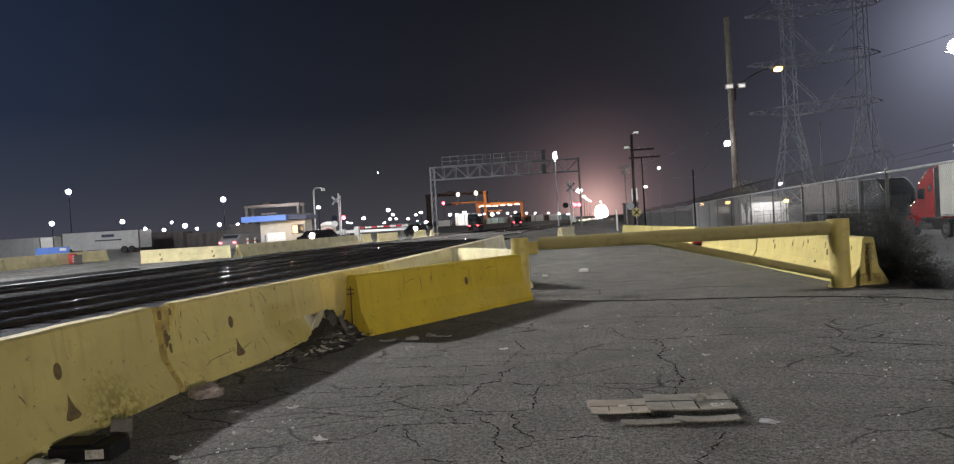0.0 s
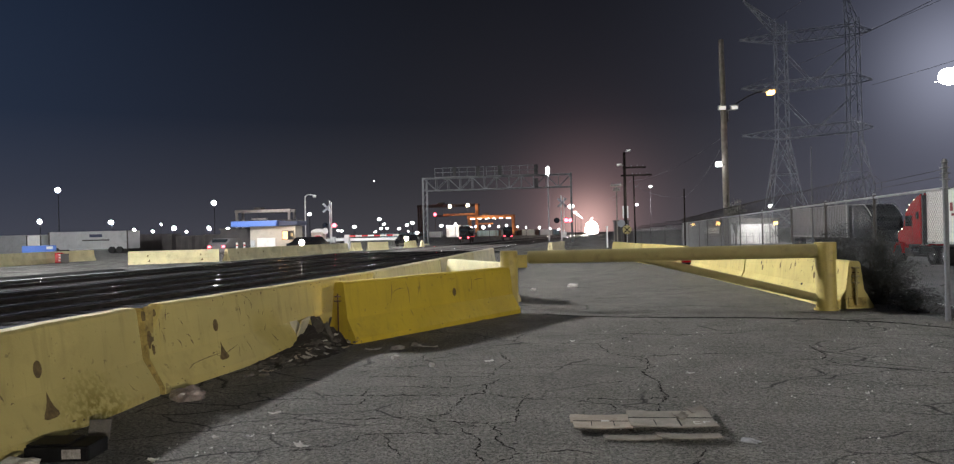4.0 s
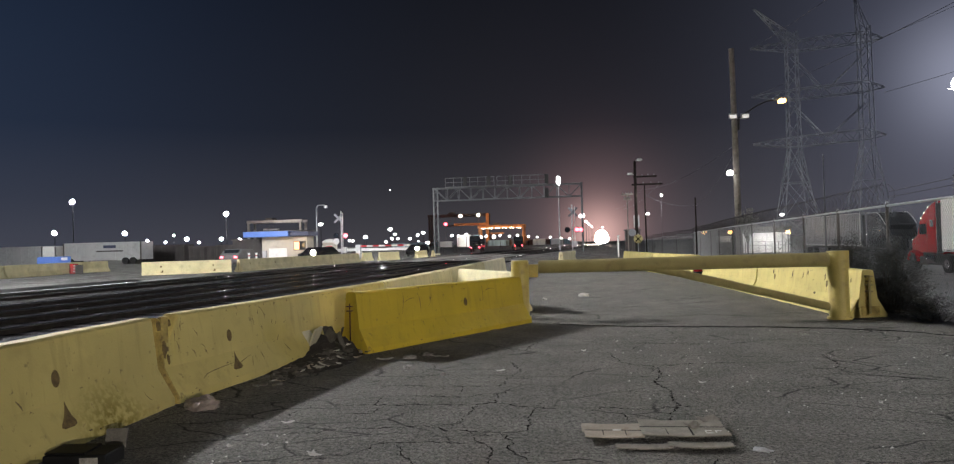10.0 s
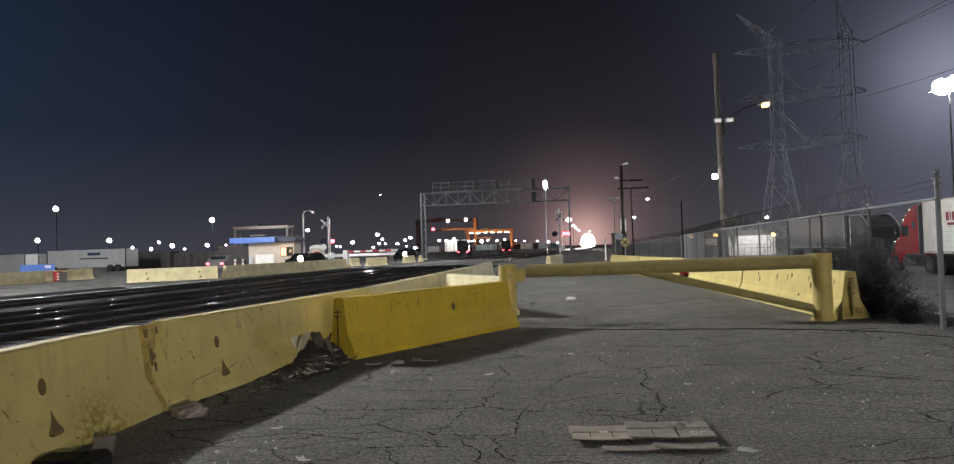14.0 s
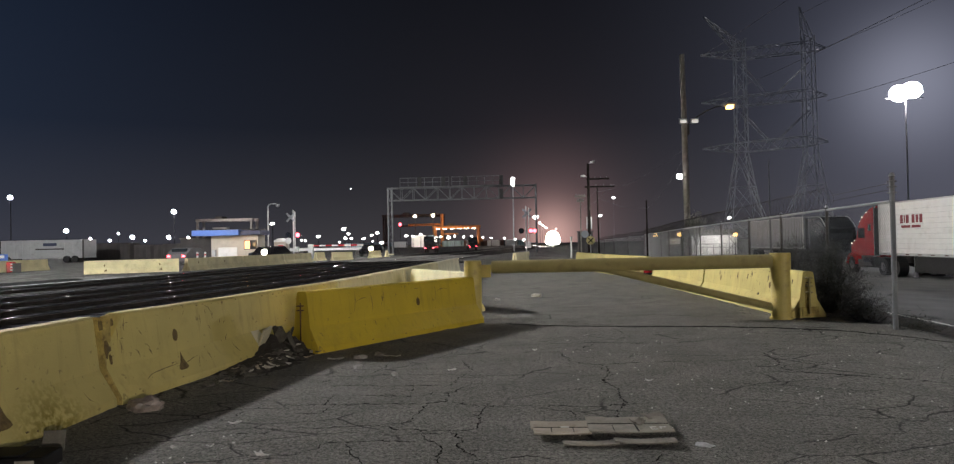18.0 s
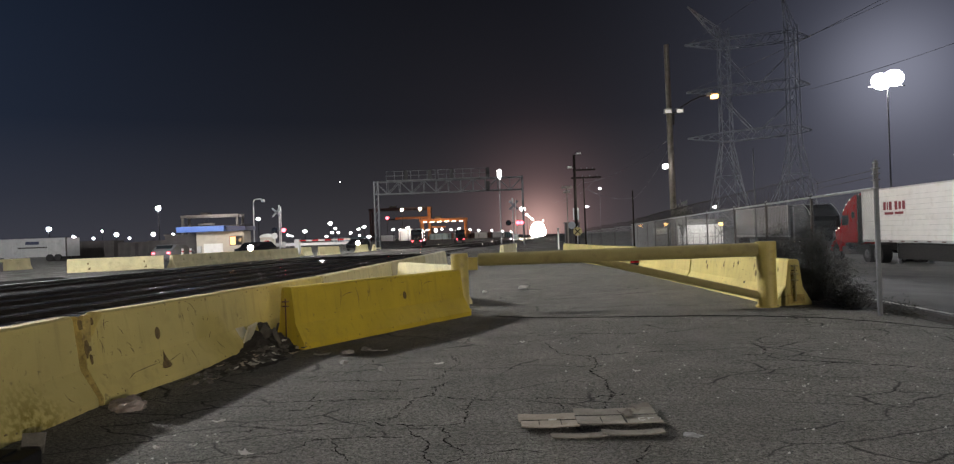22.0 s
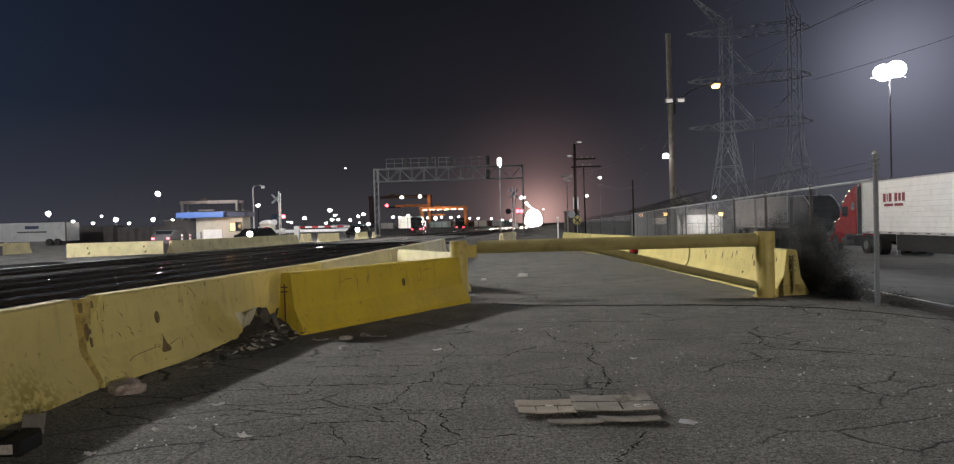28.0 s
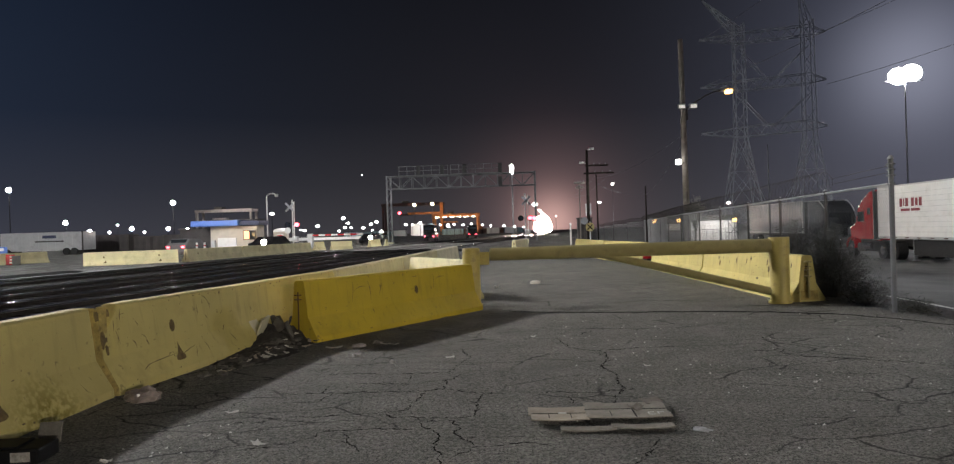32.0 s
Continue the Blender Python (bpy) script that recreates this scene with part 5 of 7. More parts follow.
def tractor(m, paint, label, chrome=RAILTOP, sleeper=1.2, nose=0.0, edge=False):
    """A sleeper tractor whose nose points along +y, standing on its wheels."""
    e = thing("truck_tractor", m, label, "truck")
    bm = bmesh.new()
    k = sleeper
    q = 2.35 + nose
    side = [(-k, 1.12), (q, 1.05), (q, 1.75), (q - 0.2, 1.95), (1.2, 2.15), (0.82, 2.95), (0.4, 3.35), (-0.15, 3.72), (-0.7, 3.95), (-k, 4.0)]
    prism(bm, side, -1.18, 1.18)
    bmesh.ops.rotate(bm, verts=bm.verts, cent=(0, 0, 0), matrix=Matrix.Identity(3))
    es = [ed for ed in bm.edges]
    bmesh.ops.bevel(bm, geom=es, offset=0.14, segments=4, affect="EDGES")
    for v in bm.verts:
        # the hood narrows toward the nose
        if v.co.y > 0.9 and v.co.z < 2.4:
            v.co.x *= 1 - 0.2 * min(1, (v.co.y - 0.9) / (1.4 + nose))
    part("cab", bm, paint, e, smooth=False)
    for x in (-1.19, 1.19):
        block("door_window", (x, 0.35, 2.45), (0.02, 0.8, 0.62), GLASS, e, bevel=0.008)
        block("sleeper_window", (x, -0.6 * k, 2.75), (0.02, 0.35, 0.4), GLASS, e, bevel=0.008)
        block("step", (x * 0.97, 0.3, 0.62), (0.1, 1.0, 0.5), DARKSTEEL, e)
        bm = bmesh.new()
        tube(bm, (x * 0.86, -k + 0.1, 0.72), (x * 0.86, -0.15, 0.72), 0.3, n=16)
        part("fuel_tank", bm, chrome, e, "polished fuel tank")
        block("mirror", (x * 1.17, 0.85, 2.35), (0.2, 0.08, 0.62), BLACKPAINT, e, bevel=0.03)
        bm = bmesh.new()
        tube(bm, (x * 0.95, -k - 0.06, 1.0), (x * 0.95, -k - 0.06, 4.1), 0.07, n=10)
        part("exhaust_stack", bm, chrome, e, "chrome exhaust stack")
        block("headlight", (x * 0.72, q + 0.01, 1.28), (0.3, 0.06, 0.2), GLASS, e, bevel=0.02)
        bm = bmesh.new()
        arc = [(1.75 + nose + 0.66 * math.cos(k * math.pi / 8), 0.55 + 0.66 * math.sin(k * math.pi / 8)) for k in range(9)]
        arc += [(1.75 + nose + 0.56 * math.cos(k * math.pi / 8), 0.55 + 0.56 * math.sin(k * math.pi / 8)) for k in range(8, -1, -1)]
        x0, x1 = (0.78, 1.2) if x > 0 else (-1.2, -0.78)
        prism(bm, arc, x0, x1)
        part("fender", bm, paint, e)
    bm = bmesh.new()
    box(bm, (0, 1.02, 2.58), (2.0, 0.03, 0.72), 0.01, Euler((-0.46, 0, 0)).to_matrix().to_4x4())
    part("windscreen", bm, GLASS, e)
    block("bumper", (0, q + 0.1, 0.72), (2.3, 0.22, 0.5), chrome, e, bevel=0.05)
    block("grille", (0, q + 0.015, 1.35), (0.9, 0.05, 0.75), chrome, e, bevel=0.02)
    for i in range(5):
        block("roof_marker", (-0.7 + 0.35 * i, 0.25, 3.36), (0.1, 0.07, 0.05), L_AMBER, e, bevel=0.01)
    for x in (-1.16, 1.16):
        block("gap_extender", (x, -k - 0.42, 2.5), (0.05, 0.75, 2.75), RUBBER, e, "black gap extender panel", 0.02)
        block("side_fairing", (x, -k * 0.5 - 0.3, 0.72), (0.04, k + 1.4, 0.62), RUBBER, e, "black lower fairing", 0.02)
        block("grab_rail", (x * 1.03, -0.15, 2.2), (0.03, 0.03, 1.1), chrome, e, "chrome grab rail", 0.006)
        block("door_seam", (x * 1.022, -0.1, 2.05), (0.01, 0.02, 1.6), BLACKPAINT, e, "", 0.0)
    for x in (-1.17, 1.17):
        # highlight on the roof edge, built as white rods along the profile
        if edge:
            bm = bmesh.new()
            line = [(-k, 4.0), (-0.7, 3.96), (-0.15, 3.73), (0.4, 3.37), (0.82, 2.97)]
            for a, b in zip(line, line[1:]):
                tube(bm, (x, a[0], a[1]), (x, b[0], b[1]), 0.035, n=6)
            part("roof_edge_trim", bm, WHITE, e, "white rod standing in for the highlight on the roof edge")
        # small glowing dots set down the edge of the cab
        for y, z in () if edge else ((-0.35, 3.66), (0.15, 3.4), (0.5, 3.1), (1.0, 2.2), (1.45, 1.98), (1.9, 1.82)):
            bm = bmesh.new()
            bmesh.ops.create_icosphere(bm, subdivisions=1, radius=0.022)
            bmesh.ops.translate(bm, verts=bm.verts, vec=(x * (1.02 if y < 0.9 else 0.92), y, z))
            part("clearance_lamp", bm, L_PALE, e, "small glowing dot on the cab edge")
    block("sun_visor", (0, 0.98, 2.98), (2.1, 0.3, 0.08), chrome, e, "bright sun visor", 0.02)
    block("frame_rail", (0, -2.1 - k / 2, 0.85), (0.9, 5.0, 0.25), DARKSTEEL, e)
    for y in (1.75 + nose, -k - 1.2, -k - 2.5):
        for x in (-1.0, 1.0):
            wheel(e, x, y, 0.5, 0.3 if y > 0 else 0.5)
    return e


L_MARK = glow("dim_headlight_glass", (1.0, 0.95, 0.85), 0.6)
L_AMBER = glow("amber_marker_glow", (1.0, 0.5, 0.15), 0.25)
RED_T = "white box semi-trailer with red lettering on its side"
semi_trailer(pose(21.3, 26.4, -0.87), WHITE, RED_T, text=True, n=15.65)
tractor(pose(21.3, 44.15, -0.87), RED, "glossy red sleeper truck tractor with chrome stacks", edge=False)
semi_trailer(pose(25.8, 81.1, -0.87, 0, 0, 180), DULLBOX, "grey ribbed box semi-trailer parked on the street", ribs=38, n=15.6)
tractor(pose(25.8, 61.6, -0.87, 0, 0, 180), CABPAINT, "black sleeper truck tractor with chrome trim on the street", sleeper=2.9, nose=0.8, edge=True)
cabin = thing("site_cabin", pose(25.8, 103, -0.85), "low white site cabin with a dark roof beyond the street", "cabin")
block("wall", (0, 0, 1.35), (6.3, 2.4, 2.7), WHITE, cabin, bevel=0.03)
block("roof", (0, 0, 3.1), (6.7, 2.8, 0.8), DARKSTEEL, cabin, "dark flat roof", 0.04)
for k in range(5):
    block("wall_joint", (-2.5 + 1.25 * k, -1.204, 1.35), (0.03, 0.02, 2.6), GREYBOX, cabin, "", 0.0)
rail = thing("hand_rail", pose(25.8, 100.5, -0.85), "dark steel railing and stair before the white cabin", "railing")
for k in range(8):
    rod("post", (-3.0 + 0.86 * k, 0, 0), (-3.0 + 0.86 * k, 0, 1.5), 0.035, DARKSTEEL, rail, n=6)
for z in (1.0, 1.5):
    rod("rail", (-3.0, 0, z), (3.0, 0, z), 0.03, DARKSTEEL, rail, n=6)
rod("stair_rail", (1.2, -0.4, 0.3), (3.4, -0.4, 2.5), 0.05, DARKSTEEL, rail, n=6)
rod("stair_rail", (3.3, -0.4, 0.3), (1.6, -0.4, 2.4), 0.05, DARKSTEEL, rail, n=6)
kiosk = thing("kiosk", pose(18.3, 92.2, -0.8), "small pale kiosk wall lit by warm lamps", "kiosk")
block("wall", (0, 0, 1.95), (1.55, 1.2, 0.8), WHITE, kiosk, bevel=0.03)
block("base", (0, 0, 0.77), (1.5, 1.15, 1.54), DARKBOX, kiosk, "dark base", 0.03)
block("roof", (0, 0, 2.46), (1.7, 1.35, 0.12), DARKSTEEL, kiosk, bevel=0.02)


# warm-lit gate booths on the far side of the street
def booth(x, y, z):
    e = thing("gate_booth", pose(x, y, z), "small dark booth under a warm orange lamp", "booth", "booths along the street")
    block("wall", (0, 0, 1.2), (2.0, 1.6, 2.4), DARKBOX, e)
    block("roof", (0, 0, 2.46), (2.4, 2.0, 0.12), DARKSTEEL, e)
    block("lamp_box", (0, -0.95, 2.75), (0.5, 0.25, 0.4), L_WARM, e, "glowing orange lamp", 0.04)
    return e


booth(16.15, 94, -0.75)
booth(19.5, 95, -0.75)
gate_lamp = thing("lamp_post", pose(26.8, 95, -0.85), "short dark post with a warm orange lamp", "lamp post")
rod("post", (0, 0, 0), (0, 0, 2.5), 0.06, DARKSTEEL, gate_lamp, n=8)
block("lamp_box", (0, -0.1, 2.7), (0.5, 0.25, 0.4), L_WARM, gate_lamp, "glowing orange lamp", 0.06)
lamp("booth_light", "POINT", pose(18.0, 90.9, 2.0), 50, (1, 0.7, 0.4), 0.3)
# unseen fill light added to brighten the cabin wall
lamp("street_depot_light", "POINT", pose(26.0, 99.2, 1.7), 520, (1, 0.95, 0.88), 0.4)

# ---- poles and lamps by the street ----
pole = thing("utility_pole", pose(8.45, 38, -0.5), "tall weathered wooden utility pole with a small white floodlight", "utility pole", "utility poles")
rod("shaft", (0, 0, -0.3), (-0.12, 0, 11.65), 0.18, WOOD, pole, r2=0.13, n=14)
rod("conduit", (0.02, -0.17, -0.2), (-0.03, -0.17, 3.6), 0.025, DARKSTEEL, pole, n=6)
rod("lamp_bracket", (-0.04, -0.1, 5.17), (-0.44, -0.3, 5.17), 0.025, DARKSTEEL, pole, n=6)
block("lamp_head", (-0.45, -0.33, 5.19), (0.28, 0.2, 0.25), L_WHITE, pole, "glaring white floodlight head", 0.07)


def street_lamp(x, y, z, h, reach, label, warm=True, twin=False, head=0.5, foot=-0.2):
    e = thing("street_lamp", pose(x, y, z), label, "street lamp", "street lamps")
    rod("mast", (0, 0, foot), (0, 0, h), 0.08 if foot < 0 else 0.05, STEEL if foot < 0 else DARKSTEEL, e, r2=0.05, n=10)
    if reach:
        pts = [Vector((reach * f, 0, h + 0.9 * math.sin(f * math.pi / 2))) for f in (0, 0.25, 0.5, 0.75, 1.0)]
        bm = bmesh.new()
        for a, b in zip(pts, pts[1:]):
            tube(bm, a, b, 0.035, n=8)
        part("arm", bm, STEEL if foot < 0 else DARKSTEEL, e)
        block("head", (reach + 0.2, 0, h + 0.93), (0.75, 0.34, 0.16), STEEL, e, bevel=0.05)
        bm = bmesh.new()
        box(bm, (reach + 0.25, -0.02, h + 0.8), (head, 0.4, 0.2), 0.06)
        part("lens", bm, L_WARM if warm else L_WHITE, e, "glowing lens")
    if twin:
        rod("crossbar", (-0.4, 0, h), (0.4, 0, h), 0.03, STEEL, e, n=6)
        for s in (-0.3, 0.3):
            block("floodlight", (s, -0.1, h + 0.12), (0.4, 0.25, 0.24), STEEL, e, bevel=0.03)
            block("floodlight_glass", (s, -0.23, h + 0.08), (0.3, 0.02, 0.16), L_MARK, e, bevel=0.0)
    return e


street_lamp(8.58, 37.98, -0.5, 8.0, 1.9, "street lamp with a warm lens on a curved pole arm", True, True, 0.34, 7.4)


L_FLOOD = glow("floodlight_glow", (1.0, 0.98, 0.95), 150)


def flood_mast(x, y, z, h, size0, label, mast=0.12, heads=1, thick=0.85, glowing=None, name="floodlight_mast", group="floodlight masts", gap=0.66):
    e = thing(name, pose(x, y, z), label, "floodlight", group)
    size = size0 * 0.66
    rod("mast", (0, 0, 0), (0, 0, h), mast * 0.7, DARKMAST if name == "yard_lamp" else PYLON, e, r2=mast * 0.5, n=8)
    # glowing heads drawn larger than the lamps, to stand in for their glare
    for i in range(heads):
        s = (i - (heads - 1) / 2) * size0 * gap
        bm = bmesh.new()
        for dx, dz, q in ((0, 0, 1.0),) if glowing else ((0, 0, 0.8), (-0.27, -0.03, 0.5), (0.27, 0.04, 0.5)):
            ball = bmesh.ops.create_uvsphere(bm, u_segments=10, v_segments=7, radius=0.5)
            bmesh.ops.transform(bm, matrix=Matrix.Translation((s + dx * size, -0.1, h + size * (0.3 + dz * thick) + 0.25 * s)) @ Matrix.Diagonal((size * q, size * 0.5, size * q * thick, 1)), verts=ball["verts"])
        part("lamp_head", bm, glowing or L_WHITE, e, "glaring white lamp head")
    block("bracket", (0, 0.12 * size, h), (size0 * (0.5 + max(0.7, gap) * (heads - 1)), 0.12, 0.12), STEEL, e)
    return e


flood_mast(61.4, 120, -0.9, 24.6, 4.9, "tall floodlight mast with two glaring white lamp heads", 0.24, 2, glowing=L_FLOOD, gap=0.42)
flood_mast(48.5, 80, -0.9, 8.8, 2.3, "floodlight mast with a glaring white lamp head behind the trailer", 0.14, 1, glowing=L_FLOOD)
flood_mast(10.95, 39.5, -0.6, 3.07, 0.3, "small white floodlight on a thin steel pole", 0.04, 1)
thin = thing("thin_pole", pose(19.85, 60, -0.9), "thin bare grey steel pole", "pole")
rod("shaft", (0, 0, 0), (0, 0, 8.7), 0.085, PYLON, thin, r2=0.05, n=8)
lamp("floodlight", "SPOT", look((61.0, 118.6, 24.2), (-8, -10, 0.5)), 45000, (0.96, 0.98, 1.0), 0.6, 56, 0.7)
lamp("floodlight_east", "POINT", pose(48.2, 79, 8.2), 2500, (1, 0.97, 0.92), 0.5)
# a high mast of the yard, outside the view
flood_mast(-25.75, 25.7, 0, 15.5, 1.2, "unseen floodlight mast added to light the far yard with two spread heads", 0.25, 2, gap=2.1)
lamp("yard_floodlight", "SPOT", look((-27.0, 25.2, 15.4), (-9, 23.5, 0)), 60000, (1.0, 0.985, 0.97), 0.3, 112, 1.0)
lamp("yard_floodlight_inner", "SPOT", look((-24.5, 25.2, 16.2), (-6.5, 23.5, 0)), 4500, (1.0, 0.985, 0.97), 0.34, 112, 1.0)
# unseen mast and spot added to brighten the far barriers and the hut
flood_mast(-48, -12, 0, 24.0, 1.6, "unseen floodlight mast added to light the far yard", 0.25, 2)
lamp("yard_floodlight_south", "SPOT", look((-47.4, -11.6, 24.3), (-30, 62, 0)), 200000, (1, 0.98, 0.95), 0.45, 68, 0.6)
# a sodium street lamp behind the walker
street_lamp(34.8, -44.0, -0.85, 9.2, -1.6, "street lamp with a warm lens on a curved arm", True)
lamp("sodium_street_light", "SPOT", look((33.0, -44.0, 9.2), (-2.2, 17, 0.5)), 60000, (1, 0.9, 0.76), 0.25, 36, 0.9)

lamp("pole_floodlight", "SPOT", look((7.85, 36.6, 4.6), (10, 0, 0)), 500, (1, 0.97, 0.93), 0.2)
lamp("orange_street_light", "SPOT", look((10.75, 38.3, 8.0), (17.5, 41, 0)), 1900, (1, 0.91, 0.78), 0.2, 125, 0.6)

# small tree beside the pole, its lamp light put into a pale leaf colour
PALELEAF = mat("lamp_paled_leaf", (0.34, 0.34, 0.29), 0.8, 0, 0.2, 3, 30, 0.0)


def small_tree(x, y, z, h, spread):
    r = random.Random(12)
    e = thing("small_tree", pose(x, y, z), "small pale tree in lamp light beside the utility pole", "tree")
    bm = bmesh.new()
    tube(bm, (0, 0, 0), (0.02, 0, h * 0.55), 0.05, 0.035, n=7)
    part("trunk", bm, TWIG, e)
    bm = bmesh.new()
    verts, faces = [], []
    for i in range(46):
        d = Vector((r.gauss(0, 0.45) * spread, r.gauss(0, 0.45) * spread, h * r.uniform(0.72, 1.0)))
        root = Vector((0.02, 0, h * r.uniform(0.4, 0.56)))
        tube(bm, root, d, 0.012, 0.004, n=4)
        for k in range(26):
            c = root.lerp(d, r.uniform(0.65, 1.1)) + Vector((r.gauss(0, 0.07), r.gauss(0, 0.07), r.gauss(0, 0.06)))
            u = Vector((r.gauss(0, 1), r.gauss(0, 1), r.gauss(0, 1))).normalized()
            w = u.orthogonal().normalized()
            n0 = len(verts)
            verts += [c - u * 0.06, c + w * 0.02, c + u * 0.06, c - w * 0.02]
            faces.append((n0, n0 + 1, n0 + 2, n0 + 3))
    part("branches", bm, TWIG, e)["kind"] = "stuff"
    me = bpy.data.meshes.new("leaves")
    me.from_pydata([tuple(v) for v in verts], [], faces)
    me.materials.append(PALELEAF)
    lo = new("leaves", me)
    lo.parent = e
    lo["kind"] = "stuff"


small_tree(8.72, 37.5, -0.5, 3.2, 0.46)


# ---- utility line beyond the lot ----
TARRED = mat("tarred_pole_wood", (0.018, 0.014, 0.012), 0.95, 0, 0.3, 5, 70, 0.3, spec=0.1)


def line_pole(x, y, h, arms, dark, lean=0.0, r=0.15, label="utility pole with cross-arms"):
    e = thing("utility_pole", pose(x, y, 0), label, "utility pole", "utility poles")
    mm = TARRED if dark else WOOD
    rod("shaft", (0, 0, -0.3), (lean, 0, h), r, mm, e, r2=r * 0.75, n=10)
    for z, w, *side in arms:
        off = side[0] if side else 0.0
        block("cross_arm", (lean * z / h + off, 0, z), (w, 0.12, 0.14), mm, e)
        for i in range(4):
            rod("insulator", (lean * z / h + off - w / 2 + w * (i + 0.5) / 4, 0, z + 0.07), (lean * z / h + off - w / 2 + w * (i + 0.5) / 4, 0, z + 0.2), 0.035, PYLON, e, n=6)
    return e


p1 = line_pole(5.08, 60, 7.9, ((6.6, 1.9, 0.8), (5.95, 2.5, 0.95)), True, label="dark wooden utility pole with long cross-arms and small lamps")
for dx, z in ((0.3, 8.0), (-0.35, 6.85)):
    rod("lamp_arm", (0, 0, z - 0.1), (dx, 0, z), 0.03, STEEL, p1, n=6)
    block("lamp", (dx * 1.25, -0.1, z), (0.4, 0.3, 0.16), WHITE, p1, "small white lamp", 0.04)
line_pole(4.42, 60.5, 5.3, ((5.2, 0.95), (4.8, 0.6)), False, r=0.06, label="short pale utility pole with two cross-arms")
line_pole(5.95, 61, 6.1, (), True, lean=-0.05, r=0.075, label="plain slim dark wooden utility pole")
line_pole(9.85, 60, 4.7, (), True, r=0.075, label="dark short wooden pole")
flood_mast(7.2, 60.5, 0, 4.95, 0.34, "small floodlight on a short pole", 0.014, 1)
flood_mast(6.05, 60.4, 0, 3.45, 0.34, "small floodlight on a short pole", 0.014, 1)

# signal relay house and warning sign
relay = thing("signal_cabinet", pose(4.95, 62.5, 0), "dark metal signal relay cabinet beside the track", "cabinet")
block("body", (0, 0.6, 1.15), (1.25, 1.2, 2.1), DARKBOX, relay, bevel=0.03)
block("roof", (0, 0.6, 2.24), (1.4, 1.35, 0.1), DARKBOX, relay, bevel=0.02)
block("door", (-0.25, -0.01, 1.1), (0.55, 0.03, 1.7), DARKBOX, relay, bevel=0.01)
block("base", (0, 0.6, 0.05), (1.5, 1.5, 0.2), PALE, relay)
pbox = thing("pole_cabinet", pose(5.2, 61.4, 0), "tall narrow grey meter cabinet on a post", "cabinet")
block("body", (0, 0, 2.95), (0.46, 0.4, 1.0), GREYBOX, pbox, bevel=0.03)
rod("post", (0, 0, 0), (0, 0, 2.3), 0.08, STEEL, pbox)
sign = thing("warning_sign", pose(5.05, 58.5, 0), "round yellow railway warning sign on a post", "road sign")
rod("post", (0, 0, 0), (0, 0, 1.9), 0.035, STEEL, sign)
bm = bmesh.new()
tube(bm, (0, -0.06, 1.45), (0, -0.04, 1.45), 0.36, n=24)
part("plate", bm, GRIMY, sign, "yellow round plate")
for a in (45, -45):
    block("cross_bar", (0, -0.066, 1.45), (0.6, 0.006, 0.07), BLACKPAINT, sign, "", 0.0, Euler((0, radians(a), 0)).to_matrix().to_4x4())
disc = thing("round_sign", pose(4.68, 59.6, 0), "back of a pale round sign on a thin post", "road sign")
rod("post", (0, 0, 0), (0, 0, 2.2), 0.03, DARKSTEEL, disc)
bm = bmesh.new()
tube(bm, (0, -0.06, 1.98), (0, -0.04, 1.98), 0.31, n=24)
part("plate", bm, TOWERSTEEL, disc, "pale grey round plate")
marker = thing("marker_post", pose(3.55, 60, 0), "short white lit marker post by the track", "marker post")
block("post", (0, 0, 0.85), (0.13, 0.1, 1.7), WHITE, marker, bevel=0.02)
block("cap", (0, 0, 1.74), (0.22, 0.16, 0.1), WHITE, marker, bevel=0.02)


# ---- level-crossing signals ----
def crossing_signal(x, y, label, lit=(True, True), arm=0.5, buck=-0.25):
    e = thing("crossing_signal", pose(x, y, 0), label, "crossing signal", "level-crossing signals")
    rod("mast", (0, 0, 0), (0, 0, 5.2), 0.07, GREYBOX, e, n=10)
    for a in (45, -45):
        block("crossbuck", (buck, -0.1, 4.45), (1.25, 0.03, 0.2), TOWERSTEEL, e, "white crossbuck board", 0.0, Euler((0, radians(a), 0)).to_matrix().to_4x4())
    block("lamp_bar", (0, -0.08, 2.6), (1.5, 0.06, 0.06), DARKSTEEL, e)
    for s, on in zip((-arm, arm), lit):
        bm = bmesh.new()
        tube(bm, (s, -0.12, 2.6), (s, -0.16, 2.6), 0.3, n=18)
        part("background", bm, BLACKPAINT, e)
        bm = bmesh.new()
        tube(bm, (s, -0.16, 2.6), (s, -0.22, 2.6), 0.21, n=16)
        part("lens", bm, L_RED if on else GLASS, e, "glowing red lens" if on else "unlit dark lens")
    if lit[1] and not lit[0] and arm == 0.5 and buck > 0:
        bm = bmesh.new()
        tube(bm, (arm + 0.4, -0.16, 2.58), (arm + 0.4, -0.22, 2.58), 0.19, n=16)
        part("lens", bm, L_RED, e, "glowing red lens")
    block("gate_motor", (0.25, 0, 1.1), (0.5, 0.5, 0.6), GREYBOX, e)
    rod("gate_arm", (0.25, -0.3, 1.1), (0.3, -0.35, 5.0), 0.04, WHITE, e, n=6)
    block("base", (0, 0, 0.2), (0.6, 0.6, 0.4), PALE, e)
    return e


crossing_signal(-0.3, 75, "railway crossing signal with one red lamp lit", (False, True), 0.5, 0.1)
crossing_signal(-24.4, 72, "railway crossing signal with one red lamp lit", (False, True), 0.5)

